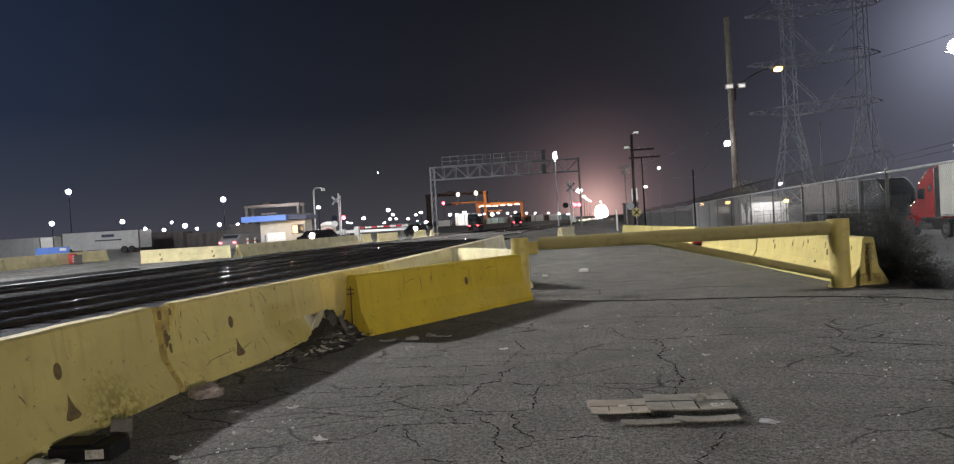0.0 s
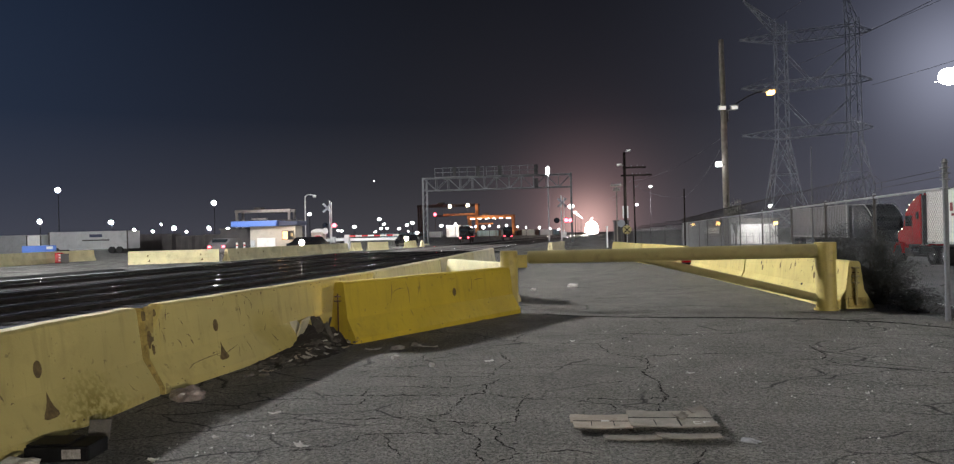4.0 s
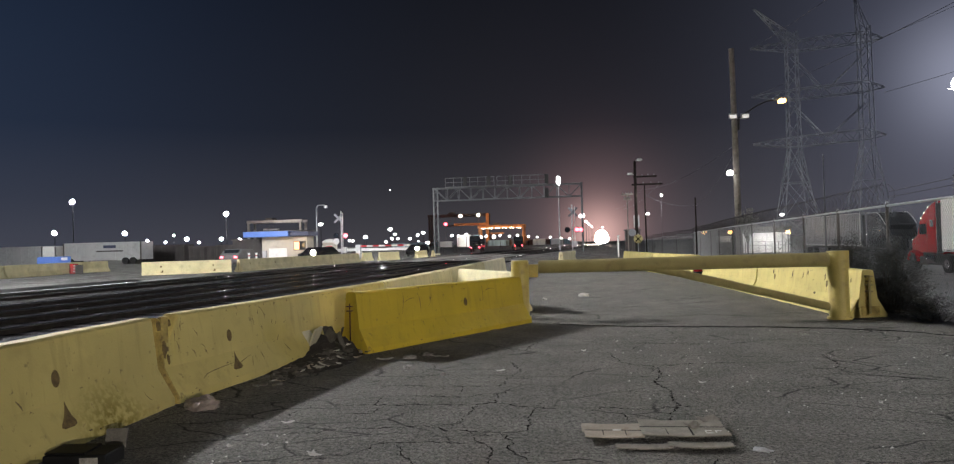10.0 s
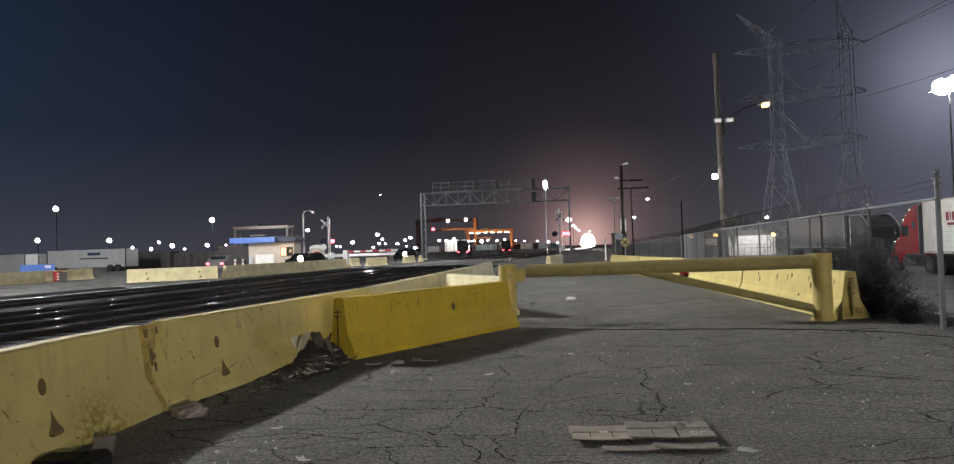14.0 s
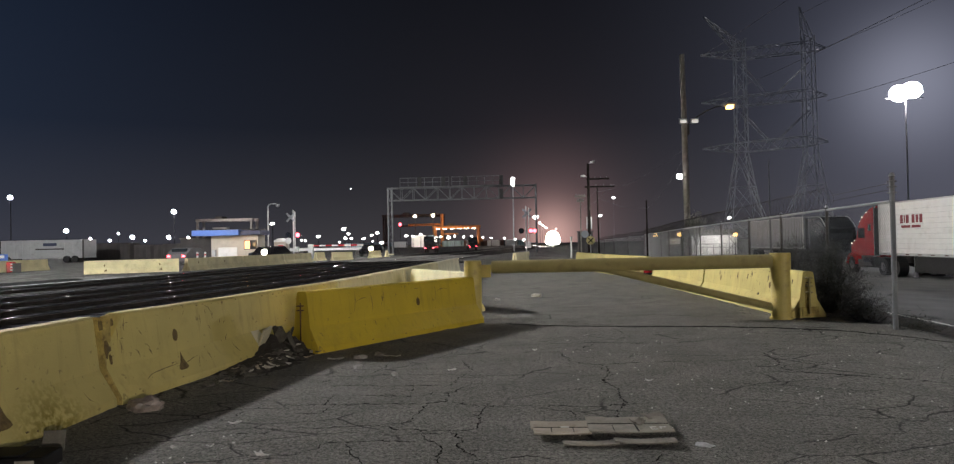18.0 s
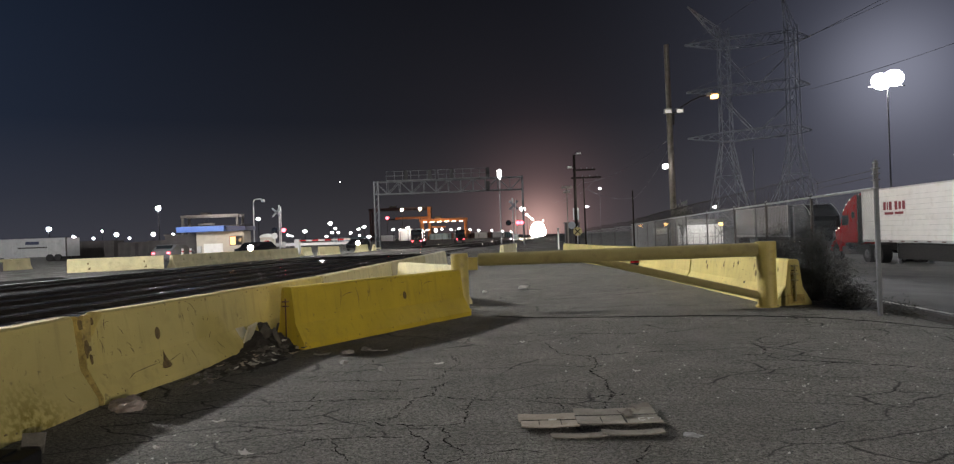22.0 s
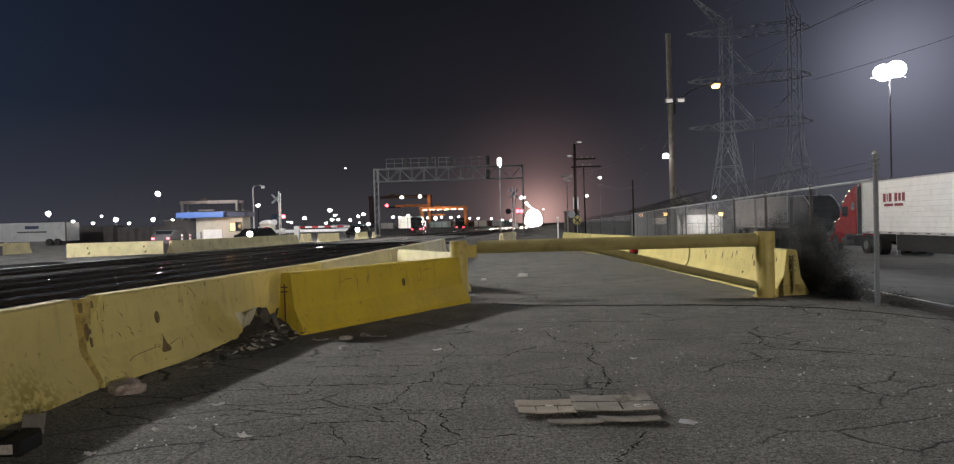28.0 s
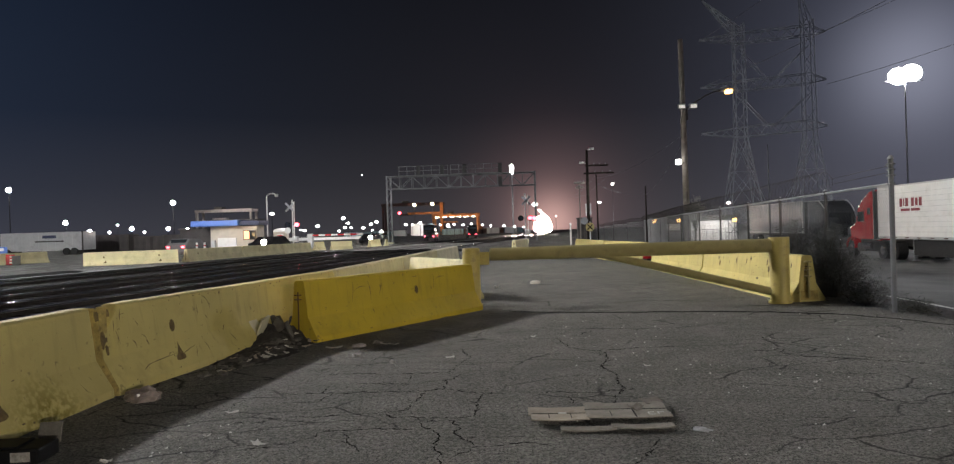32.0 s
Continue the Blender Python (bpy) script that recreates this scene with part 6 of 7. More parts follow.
# ---- signal gantry ----
gantry = thing("signal_gantry", pose(0, 95, 0), "grey steel lattice signal gantry over the tracks", "signal gantry")
X0, X1 = -18.85, 0.95
for x in (X0 - 0.2, X0 + 0.35):
    rod("column", (x, 0, -0.1), (x, 0, 9.15), 0.13, GANTRYSTEEL, gantry, n=10)
rod("column", (X1, 0, -0.1), (X1, 0, 9.2), 0.14, GANTRYSTEEL, gantry, n=10)
for i in range(9):
    rod("lacing", (X0 - 0.2, 0, 0.5 + i * 0.95), (X0 + 0.35, 0, 0.5 + (i + 1) * 0.95), 0.03, GANTRYSTEEL, gantry, n=4)
    rod("column_foot", (X0, 0, 0), (X0, 0, 0.2), 0.5, PALE, gantry, n=8) if i == 0 else None
for y in (-0.6, 0.6):
    for z in (7.35, 9.0):
        rod("chord", (X0, y, z), (X1, y, z), 0.085, GANTRYSTEEL, gantry, n=6)
    for i in range(12):
        a = X0 + (X1 - X0) * i / 12
        b = X0 + (X1 - X0) * (i + 1) / 12
        rod("upright", (a, y, 7.35), (a, y, 9.0), 0.045, GANTRYSTEEL, gantry, n=4)
        rod("diagonal", (a, y, 7.35), (b, y, 9.0), 0.04, GANTRYSTEEL, gantry, n=4) if i % 2 else rod("diagonal", (a, y, 9.0), (b, y, 7.35), 0.04, GANTRYSTEEL, gantry, n=4)
        rod("tie_bar", (a, -0.6, 7.35), (b, 0.6, 7.35), 0.03, GANTRYSTEEL, gantry, n=4) if y > 0 else None
for x0, x1 in ((-17.2, -10.6), (-10.2, -3.6)):
    for z in (9.7, 10.3):
        rod("walkway_rail", (x0, -0.9, z), (x1, -0.9, z), 0.04, GANTRYSTEEL, gantry, n=4)
    for i in range(7):
        x = x0 + (x1 - x0) * i / 6
        rod("walkway_post", (x, -0.9, 9.0), (x, -0.9, 10.35), 0.035, GANTRYSTEEL, gantry, n=4)
    block("walkway", ((x0 + x1) / 2, -0.9, 9.08), (x1 - x0, 0.7, 0.06), GANTRYSTEEL, gantry)
for x, z in ((-14.5, 9.7), (-8.4, 9.7), (-3.6, 9.7), (-3.6, 7.9), (-11.3, 9.7)):
    block("signal_head", (x, -1.1, z), (0.5, 0.25, 1.3), RUBBER, gantry, "black signal head", 0.08)

# ---- power line tower ----
tower = thing("transmission_tower", pose(36.8, 110, -0.9), "tall steel lattice power transmission tower", "tower")


def lattice(parent, name, a0, a1, b0, b1, n, r=0.075, rb=0.045, cross=False):
    """A square lattice leg between two squares (centre, half width)."""
    (ca, ha), (cb, hb) = (a0, a1), (b0, b1)
    ca, cb = Vector(ca), Vector(cb)
    bm = bmesh.new()
    axis = (cb - ca).normalized()
    u = Vector((0, 1, 0)) if abs(axis.y) < 0.9 else Vector((1, 0, 0))
    w = axis.cross(u).normalized()
    cs = [(1, 1), (1, -1), (-1, -1), (-1, 1)]
    P = lambda f, k: ca.lerp(cb, f) + (u * cs[k % 4][0] + w * cs[k % 4][1]) * (ha + (hb - ha) * f)
    for k in range(4):
        tube(bm, P(0, k), P(1, k), r, n=4)
        for i in range(n):
            f0, f1 = i / n, (i + 1) / n
            if cross:
                tube(bm, P(f0, k), P(f0, k + 1), rb, n=3)
            if cross or i % 2 == 0:
                tube(bm, P(f0, k), P(f1, k + 1), rb, n=3)
            if cross or i % 2:
                tube(bm, P(f0, k + 1), P(f1, k), rb, n=3)
    return part(name, bm, TOWERSTEEL, parent)


for x in (-4.5, 5.6):
    lattice(tower, "leg", (x, 0, 0), 2.9, (x, 0, 15), 0.8, 3, 0.09, 0.05, True)
    lattice(tower, "column", (x, 0, 15), 0.8, (x, 0, 32.5), 0.7, 8)
for z in (15.8, 22.8, 30.0):
    lattice(tower, "cross_beam", (-4.5, 0, z + 0.2), 0.75, (5.6, 0, z + 0.9), 0.75, 8, 0.06)
    lattice(tower, "cross_arm", (-4.5, 0, z + 0.2), 0.75, (-10.4, -0.5, z + 0.1), 0.08, 4, 0.05)
    lattice(tower, "cross_arm", (5.6, 0, z + 0.9), 0.75, (8.4, 0.5, z + 0.8), 0.08, 3, 0.05)
lattice(tower, "peak", (-4.5, 0, 31), 0.7, (-9.8, -0.5, 36.0), 0.06, 5, 0.05)
lattice(tower, "peak", (5.6, 0, 31.5), 0.75, (4.5, 0, 37.0), 0.06, 4, 0.05)
# long braces run from the columns down to the middle of the beam below
for z0, z1 in ((3.0, 13.0), (16.6, 21.4), (23.6, 28.6)):
    for a, dx in ((-4.5, 4.2), (5.6, -5.2)):
        rod("brace", (a, 0.6, z1), (a + dx, 0.6, z0), 0.06, TOWERSTEEL, tower, n=4)
        rod("brace", (a, -0.6, z1), (a + dx, -0.6, z0), 0.06, TOWERSTEEL, tower, n=4)


def cable(points, sag, r=0.03, name="power_cable"):
    a, b = Vector(points[0]), Vector(points[1])
    bm = bmesh.new()
    pts = [a.lerp(b, i / 16) - Vector((0, 0, sag * 4 * (i / 16) * (1 - i / 16))) for i in range(17)]
    for p, q in zip(pts, pts[1:]):
        tube(bm, p, q, r, n=4)
    return tagged(obj(name, bm, PYLON), "thin overhead power cable hung from the tower", "cable", "overhead power cables")


cable(((45.2, 110.5, 22.8 - 0.9), (66, 20, 27)), 2.0)
cable(((41.3, 110, 35.0), (72, 10, 42)), 1.5)
cable(((26.4, 109.5, 22.0), (45, 5, 26)), 2.0)
cable(((26.4, 109.5, 29.0), (45, 5, 36)), 2.0)
cable(((45.2, 110.5, 30.0), (66, 20, 36)), 2.0)

for a, b, sg in (((8.4, 38, 6.2), (5.9, 61, 5.6), 0.5), ((8.4, 38, 5.9), (9.85, 60, 4.0), 0.4), ((9.85, 60, 4.1), (5.9, 61, 5.2), 0.4), ((6.1, 60, 6.1), (6.6, 120, 6.5), 0.5), ((7.2, 60, 6.1), (7.9, 120, 6.5), 0.5)):
    cable((a, b), sg, 0.009, "utility_wire")["label"] = "thin dark utility wire between the poles"

# ---- guard hut ----
hut = thing("guard_hut", pose(-26.2, 62, 0), "small cream guard hut with a blue roof fascia", "hut")
block("wall", (-0.33, 1.05, 1.25), (4.34, 1.7, 2.5), CREAM, hut, bevel=0.02)
block("roof_slab", (-1.75, 0.8, 2.76), (4.3, 3.0, 0.5), BLUE, hut, "bright blue roof fascia", 0.02)
# the fascia's unlit right end, its shade put into a darker blue
block("roof_slab", (1.3, 0.95, 2.74), (1.8, 2.5, 0.4), NAVY, hut, "right end of the blue fascia, painted dark as unlit", 0.02)
block("roof_cover", (-0.9, 0.95, 3.04), (5.6, 2.3, 0.06), DARKSTEEL, hut)
block("roller_door", (-0.95, 0.17, 0.75), (1.75, 0.06, 1.4), WHITE, hut, "white roller door", 0.01)
for i in range(6):
    block("door_slat", (-0.95, 0.13, 0.2 + i * 0.23), (1.68, 0.02, 0.19), WHITE, hut, "", 0.006)
block("meter_box", (-2.2, 0.1, 0.95), (0.35, 0.25, 0.6), GREYBOX, hut)
win = block("window_frame", (1.15, 0.17, 1.65), (1.15, 0.06, 0.85), DARKSTEEL, hut)
block("pane", (0.88, 0.13, 1.65), (0.46, 0.02, 0.7), glow("warm_lit_window", (1.0, 0.55, 0.22), 1.6), win, "warm lit window pane", 0.0)
block("pane", (1.4, 0.13, 1.65), (0.46, 0.02, 0.7), GLASS, win, "dark window pane", 0.0)
# unseen fill light added before the hut's front wall
lamp("hut_light", "POINT", pose(-27.5, 57.5, 4.2), 380, (1, 0.96, 0.9), 0.25)
lamp("hut_window_light", "POINT", pose(-25.2, 60.6, 1.7), 30, (1, 0.6, 0.25), 0.2)
shed = thing("dark_shed", pose(-31.0, 64, 0), "dark brown shed beside the guard hut", "shed")
block("wall", (0, 1.5, 1.15), (3.0, 3.0, 2.3), DARKBOX, shed)
block("roof", (0, 1.5, 2.36), (3.2, 3.2, 0.12), DARKSTEEL, shed)
for x in (-28.7, -28.0):
    bol = thing("bollard", pose(x, 59.5, 0), "white safety bollard before the hut", "bollard", "bollards")
    rod("post", (0, 0, 0), (0, 0, 1.1), 0.09, WHITE, bol, n=10)
    rod("band", (0, 0, 0.8), (0, 0, 0.9), 0.093, RED, bol, n=10)
kiosk2 = thing("ticket_kiosk", pose(-25.3, 71, 0), "small white kiosk with a domed canvas top and a red notice", "kiosk")
block("wall", (0, 0, 0.95), (1.2, 1.2, 1.9), CREAM, kiosk2, bevel=0.03)
bm = bmesh.new()
bmesh.ops.create_uvsphere(bm, u_segments=14, v_segments=8, radius=0.85)
bmesh.ops.delete(bm, geom=[v for v in bm.verts if v.co.z < -0.05], context="VERTS")
bmesh.ops.scale(bm, verts=bm.verts, vec=(1, 1, 0.45))
bmesh.ops.translate(bm, verts=bm.verts, vec=(0, 0, 1.9))
part("canopy", bm, WHITE, kiosk2, "white domed canvas top", smooth=True)
block("notice", (0.1, -0.62, 1.45), (0.55, 0.02, 0.28), RED, kiosk2, "red notice board", 0.0)
block("notice_border", (0.1, -0.61, 1.45), (0.65, 0.02, 0.38), WHITE, kiosk2, "", 0.0)
stop = thing("stop_sign", pose(-23.9, 69, 0), "octagonal sign plate seen from its pale back", "road sign")
rod("post", (0, 0, 0), (0, 0, 2.2), 0.04, STEEL, stop)
bm = bmesh.new()
tube(bm, (0, -0.06, 2.0), (0, -0.03, 2.0), 0.32, n=8)
part("plate", bm, GREYBOX, stop, "pale back of the plate")
arm = thing("barrier_gate", pose(-23.2, 74, 0), "red and white lowered gate arm at the crossing", "barrier gate")
block("motor_box", (0, 0, 0.8), (0.5, 0.6, 1.6), GREYBOX, arm, bevel=0.03)
for q in range(8):
    block("arm_stripe", (0.6 + 0.68 * q, -0.1, 1.45), (0.68, 0.06, 0.16), WHITE if q % 2 else RED, arm, "white stripe" if q % 2 else "red stripe", 0.004)
hook = thing("street_lamp", pose(-27.1, 72, 0), "pale curved lamp post of the yard", "street lamp", "street lamps")
rod("mast", (0, 0, 0), (0, 0, 5.5), 0.07, GREYBOX, hook, n=8)
bm = bmesh.new()
pts = [Vector((0.35 - 0.35 * math.cos(k), 0, 5.5 + 0.4 * math.sin(k))) for k in (0, 0.5, 1.0, 1.57)] + [Vector((0.9, 0, 5.9))]
for a, b in zip(pts, pts[1:]):
    tube(bm, a, b, 0.06, n=6)
part("arm", bm, GREYBOX, hook)
block("head", (1.05, 0, 5.72), (0.32, 0.3, 0.3), GREYBOX, hook, bevel=0.06)

# ---- yard: trailers, container stacks, cranes ----
def container(m, material, label, n=12.2, h=2.7, logo=False):
    e = thing("shipping_container", m, label, "container", "containers of the yard")
    block("box", (0, 0, h / 2), (n, 2.44, h), material, e, bevel=0.02)
    k = max(6, int(n / 1.0))
    for i in range(k):
        block("rib", (-n / 2 + n * (i + 0.5) / k, -1.235, h / 2), (n / k * 0.45, 0.03, h * 0.9), material, e, bevel=0.0)
    for x in (-n / 2 + 0.08, n / 2 - 0.08):
        block("corner_post", (x, -1.24, h / 2), (0.16, 0.06, h), DARKSTEEL, e, bevel=0.0)
    if logo:
        block("marking_bar", (n * 0.1, -1.26, h * 0.75), (n * 0.16, 0.01, h * 0.16), NAVY, e, "dark blue marking bar", 0.0)
        block("marking_bar", (n * 0.1, -1.26, h * 0.5), (n * 0.34, 0.01, h * 0.07), DARKSTEEL, e, "grey marking bar", 0.0)
    return e


container(pose(-58.3, 82, 0.55), GREYBOX, "pale grey container on a chassis in the yard", 10.6, 2.2, True)
for x in (-62.5, -55.0, -54.0):
    wb = thing("chassis_wheels", pose(x, 81.5, 0), "dark wheel set under the yard trailer", "wheel set", "chassis wheels")
    block("leg", (0, 0, 0.3), (0.3, 2.0, 0.6), DARKSTEEL, wb)
    for y in (-0.9, 0.9):
        rod("tyre", (-0.01, y - 0.13, 0.42), (-0.01, y + 0.13, 0.42), 0.42, RUBBER, wb, n=14)
container(pose(-69.8, 84, 0.0), GREYBOX, "weathered grey container in the yard", 12.6, 2.5)
container(pose(-65.2, 81.5, 0.0), WHITE, "white refrigerated container end in the yard", 2.0, 2.4)
for i, (x, n, h, z) in enumerate(((-55, 6, 2.3, 0), (-50.5, 7, 2.0, 0), (-44.5, 6, 2.1, 0), (-38, 7, 2.1, 0), (-80, 9, 2.6, 0), (-90, 10, 2.6, 0))):
    container(pose(x, 90 + i % 2, z), DARKBOX, "dark grey-brown container in the unlit yard", n, h)
blue = thing("yard_tractor", pose(-46.7, 58.2, 0, 0, 0, 37), "small blue yard tractor behind the barriers", "yard truck")
block("body", (0, 0, 0.85), (2.6, 1.6, 0.75), BLUE, blue, "blue body", 0.05)
block("chassis", (0, 0, 0.42), (2.6, 1.2, 0.2), DARKSTEEL, blue)
block("marking", (0.8, -0.81, 1.0), (0.5, 0.02, 0.25), WHITE, blue, "white marking plate", 0.0)
for x in (-0.8, 0.8):
    rod("wheel", (x, -0.8, 0.32), (x, -0.55, 0.32), 0.32, RUBBER, blue, n=14)
    rod("wheel", (x, 0.55, 0.32), (x, 0.8, 0.32), 0.32, RUBBER, blue, n=14)
wb = thing("water_barrier", pose(-35.6, 46.3, 0, 0, 0, 37), "red plastic barrier with white bands by the track", "plastic barrier")
block("body", (0, 0, 0.36), (0.56, 0.4, 0.72), RED, wb, bevel=0.06)
for k in range(3):
    block("band", (0.1, -0.203, 0.17 + 0.2 * k), (0.3, 0.008, 0.07), WHITE, wb, "white band", 0.0)
dumped = thing("steel_bin", pose(-34.95, 46.0, 0, 0, 0, 37), "dark steel bin beside the plastic barrier", "bin")
block("body", (0, 0, 0.3), (0.5, 0.4, 0.6), DARKBOX, dumped, bevel=0.02)
block("rim", (0, 0, 0.62), (0.54, 0.44, 0.05), DARKSTEEL, dumped, bevel=0.01)


def crane(x, y, w, h, beam_z, material, label, girder=1.2, leg=1.6, tilt=0.0):
    e = thing("gantry_crane", pose(x, y, 0, 0, 0, tilt), label, "gantry crane", "container cranes")
    for s in (-w / 2, w / 2):
        for dy in (-3, 3):
            block("leg", (s, dy, h / 2), (leg * 0.6, leg * 0.6, h), material, e, bevel=0.1)
        block("sill", (s, 0, 1.3), (leg * 0.7, 8.5, 1.0), material, e, bevel=0.1)
        for dy in (-3.2, 3.2):
            rod("wheel", (s - 0.4, dy, 0.75), (s + 0.4, dy, 0.75), 0.75, RUBBER, e, n=14)
    for dy in (-3, 3):
        block("girder", (0, dy, h - girder / 2), (w + 1.5, 1.0, girder), material, e, bevel=0.05)
    block("trolley", (-w * 0.12, 0, h + 0.4), (3.2, 5, 1.2), DARKSTEEL, e, bevel=0.1)
    block("spreader", (-w * 0.12, 0, beam_z), (6.5, 2.4, 0.7), material, e, bevel=0.1)
    for dx in (-1, 1):
        rod("hoist_rope", (-w * 0.12 + dx, 0, beam_z), (-w * 0.12 + dx, 0, h), 0.08, DARKSTEEL, e, n=4)
    block("machine_house", (w / 2 + 1.0, 0, 3.2), (2.4, 4, 2.2), material, e, bevel=0.1)
    return e


crane(-56.5, 342, 28.5, 15.8, 10.3, UNLITCRANE, "dark container crane standing over the yard")
crane(-35.2, 338, 21, 9.9, 6.0, ORANGE, "orange container crane lit by lamps", 1.3, 1.7)
# lamp light put into colour: an orange leg and girder on the dark crane
block("lit_leg", (14.3, -3.6, 8), (1.4, 0.5, 15.5), ORANGE, bpy.data.objects["gantry_crane"], "leg painted orange to stand for lamp light", 0.05)
block("lower_girder", (6, -3.6, 10.7), (16, 0.8, 1.0), ORANGE, bpy.data.objects["gantry_crane"], "girder painted orange to stand for lamp light", 0.05)
orange_crane = bpy.data.objects["gantry_crane.001"]
for k in range(6):
    block("girder_lamp", (-8.5 + 3.4 * k, -3.7, 8.4), (1.9, 0.3, 0.22), L_PALE, orange_crane, "warm lamp under the girder", 0.04)
crane(-131.5, 300, 24, 14, 10.0, TRIMGREY, "grey container crane behind the guard hut")
lamp("crane_light", "POINT", pose(-38, 324, 12), 3200, (1, 0.6, 0.25), 0.6)
# fill lights added for the white stack and the west crane; no lamps stand there
lamp("crane_light_low", "POINT", pose(-50, 321, 4), 3000, (1, 0.93, 0.85), 0.6)
lamp("crane_light_west", "POINT", pose(-128, 284, 17), 9000, (1, 0.9, 0.82), 0.6)
for x, z, c in ((-54.3, 14.6, L_PALE), (-45.7, 14.8, L_PALE), (-61.5, 10.9, L_RED), (-38.5, 4.3, L_WHITE), (-26, 3.0, L_WHITE)):
    fx = thing("crane_lamp", pose(x, 333, 0), "glowing lamp on a container crane", "lamp", "crane lamps")
    rod("stem", (0, 0, 0), (0, 0, z), 0.12, DARKSTEEL, fx, n=6)
    bm = bmesh.new()
    bmesh.ops.create_uvsphere(bm, u_segments=10, v_segments=7, radius=0.75)
    bmesh.ops.translate(bm, verts=bm.verts, vec=(0, -0.5, z))
    part("lamp_glass", bm, c, fx, "glowing lamp glass")
CG = mat("container_paint_green_blue", (0.2, 0.3, 0.36), 0.5, 0.1, 0.15, 0.6, 30, 0.0, each=0.5)
for x, y, z, n, m_, lb in ((-52.4, 330, 0, 6.5, WHITE, "white container in a lit stack"), (-52.4, 330, 2.75, 6.5, WHITE, "white container in a lit stack"), (-61, 330, 0, 6.1, GREYBOX, "grey container in the yard"), (-46, 328, 0, 5, CG, "blue container in the yard"),
                           (-46, 328, 2.75, 3, CG, "blue container in the yard"), (-37, 332, 0, 9, CG, "blue-green container in the yard"), (-28, 332, 0, 6, MAROON, "dark container in the yard"), (-17.3, 332, 0, 6, WHITE, "white container far in the yard"), (-9, 334, 0, 6, GREYBOX, "grey container far in the yard")):
    container(pose(x, y, z), m_, lb, n, 2.7)
for x in (-36, -32, -29, -22, -13, -8, -66, -72, -80, -88):
    container(pose(x, 345 + 3 * (x % 3), 0), MAROON if x % 4 else CG, "dark container row far in the yard", 10, 2.6)

# ---- lamps all over the yard ----
YL = "distant yard lamp mast with a glaring white head"


def yard_lamps(spots, group="yard lamp masts", glowing=None):
    base = flood_mast(0, 0, 0, 10.0, 1.0, YL, 0.1, 1, group=group, name="yard_lamp", glowing=glowing)
    for k, (x, y, z, size) in enumerate(spots):
        s = size * 1.15
        h = max(z - 0.3 * s, 1.0)
        m = pose(x, y, 0)
        ob = copy_thing(base, m) if k else base
        ob.matrix_basis = m
        for c in ob.children:
            if c.name.startswith("mast"):
                c.scale = (s, s, h / 10)
            else:
                c.scale = (s, s, s)
                c.location = (0, 0, h - 10.0 * s)


yard_lamps(((-100.1, 130, 12.1, 1.3), (-104.2, 130, 5.9, 1.15), (-88.8, 130, 5.4, 1.15), (-67.3, 130, 8.6, 1.15), (-84.0, 130, 3.7, 0.6), (-80.1, 130, 3.3, 0.6), (-75.6, 130, 3.9, 1.0), (-73.1, 130, 3.1, 0.5), (-68.4, 130, 3.7, 0.8), (-64.6, 130, 3.5, 0.5), (-78.4, 130, 4.6, 0.45)), glowing=L_MAST)
yard_lamps(((-69.3, 260, 7.8, 2.0), (-67.5, 260, 5.9, 1.5), (-68.7, 260, 4.3, 1.5), (-66.4, 260, 4.2, 1.3), (-61.8, 260, 4.0, 1.5), (-58.8, 260, 5.3, 1.5), (-56.7, 260, 6.1, 1.7), (-71, 260, 3.0, 1.3), (-79, 260, 5.2, 1.9), (-45.8, 260, 4.7, 1.5), (-40.4, 260, 5.1, 1.4), (-55, 260, 2.4, 1.8)))
yard_lamps(((-27.8, 260, 4.2, 1.1), (-24.4, 260, 3.9, 1.1), (-21.5, 260, 4.2, 1.1), (-17.4, 260, 3.6, 1.0), (-14.3, 260, 3.3, 1.0), (-96.5, 260, 10.4, 2.0), (-33, 260, 4.1, 1.0), (-50, 300, 5, 1.3), (-84, 260, 3.6, 1.2), (-91, 260, 3.2, 1.4), (-87, 265, 3.9, 1.1), (-94, 262, 2.9, 1.2), (-63, 280, 3.0, 1.0)))
yard_lamps(((0.95, 105.5, 5.2, 1.1), (2.0, 140, 5.2, 0.7), (3.3, 190, 5.9, 0.6), (4.9, 240, 6.4, 0.6), (6.4, 290, 7.0, 0.6), (14.5, 400, 8.5, 1.0), (-11, 300, 3.4, 1.2), (-6.5, 300, 2.9, 1.2), (-3, 320, 2.6, 1.2)))
stack = thing("floodlight_mast", pose(-2.33, 105, 0), "slim mast with a tall stack of glaring white lamps", "floodlight", "floodlight masts")
rod("mast", (0, 0, 0), (0, 0, 11.2), 0.1, STEEL, stack, n=8, r2=0.07)
for k in range(3):
    bm = bmesh.new()
    bmesh.ops.create_uvsphere(bm, u_segments=12, v_segments=8, radius=0.31)
    bmesh.ops.scale(bm, verts=bm.verts, vec=(1, 0.5, 1))
    bmesh.ops.translate(bm, verts=bm.verts, vec=(0, -0.2, 9.85 + 0.42 * k))
    part("lamp_head", bm, L_WHITE, stack, "glaring white lamp head")
lamp("yard_light_west", "POINT", pose(-67.3, 128.5, 8.6), 2000, (1, 0.97, 0.93), 0.4)
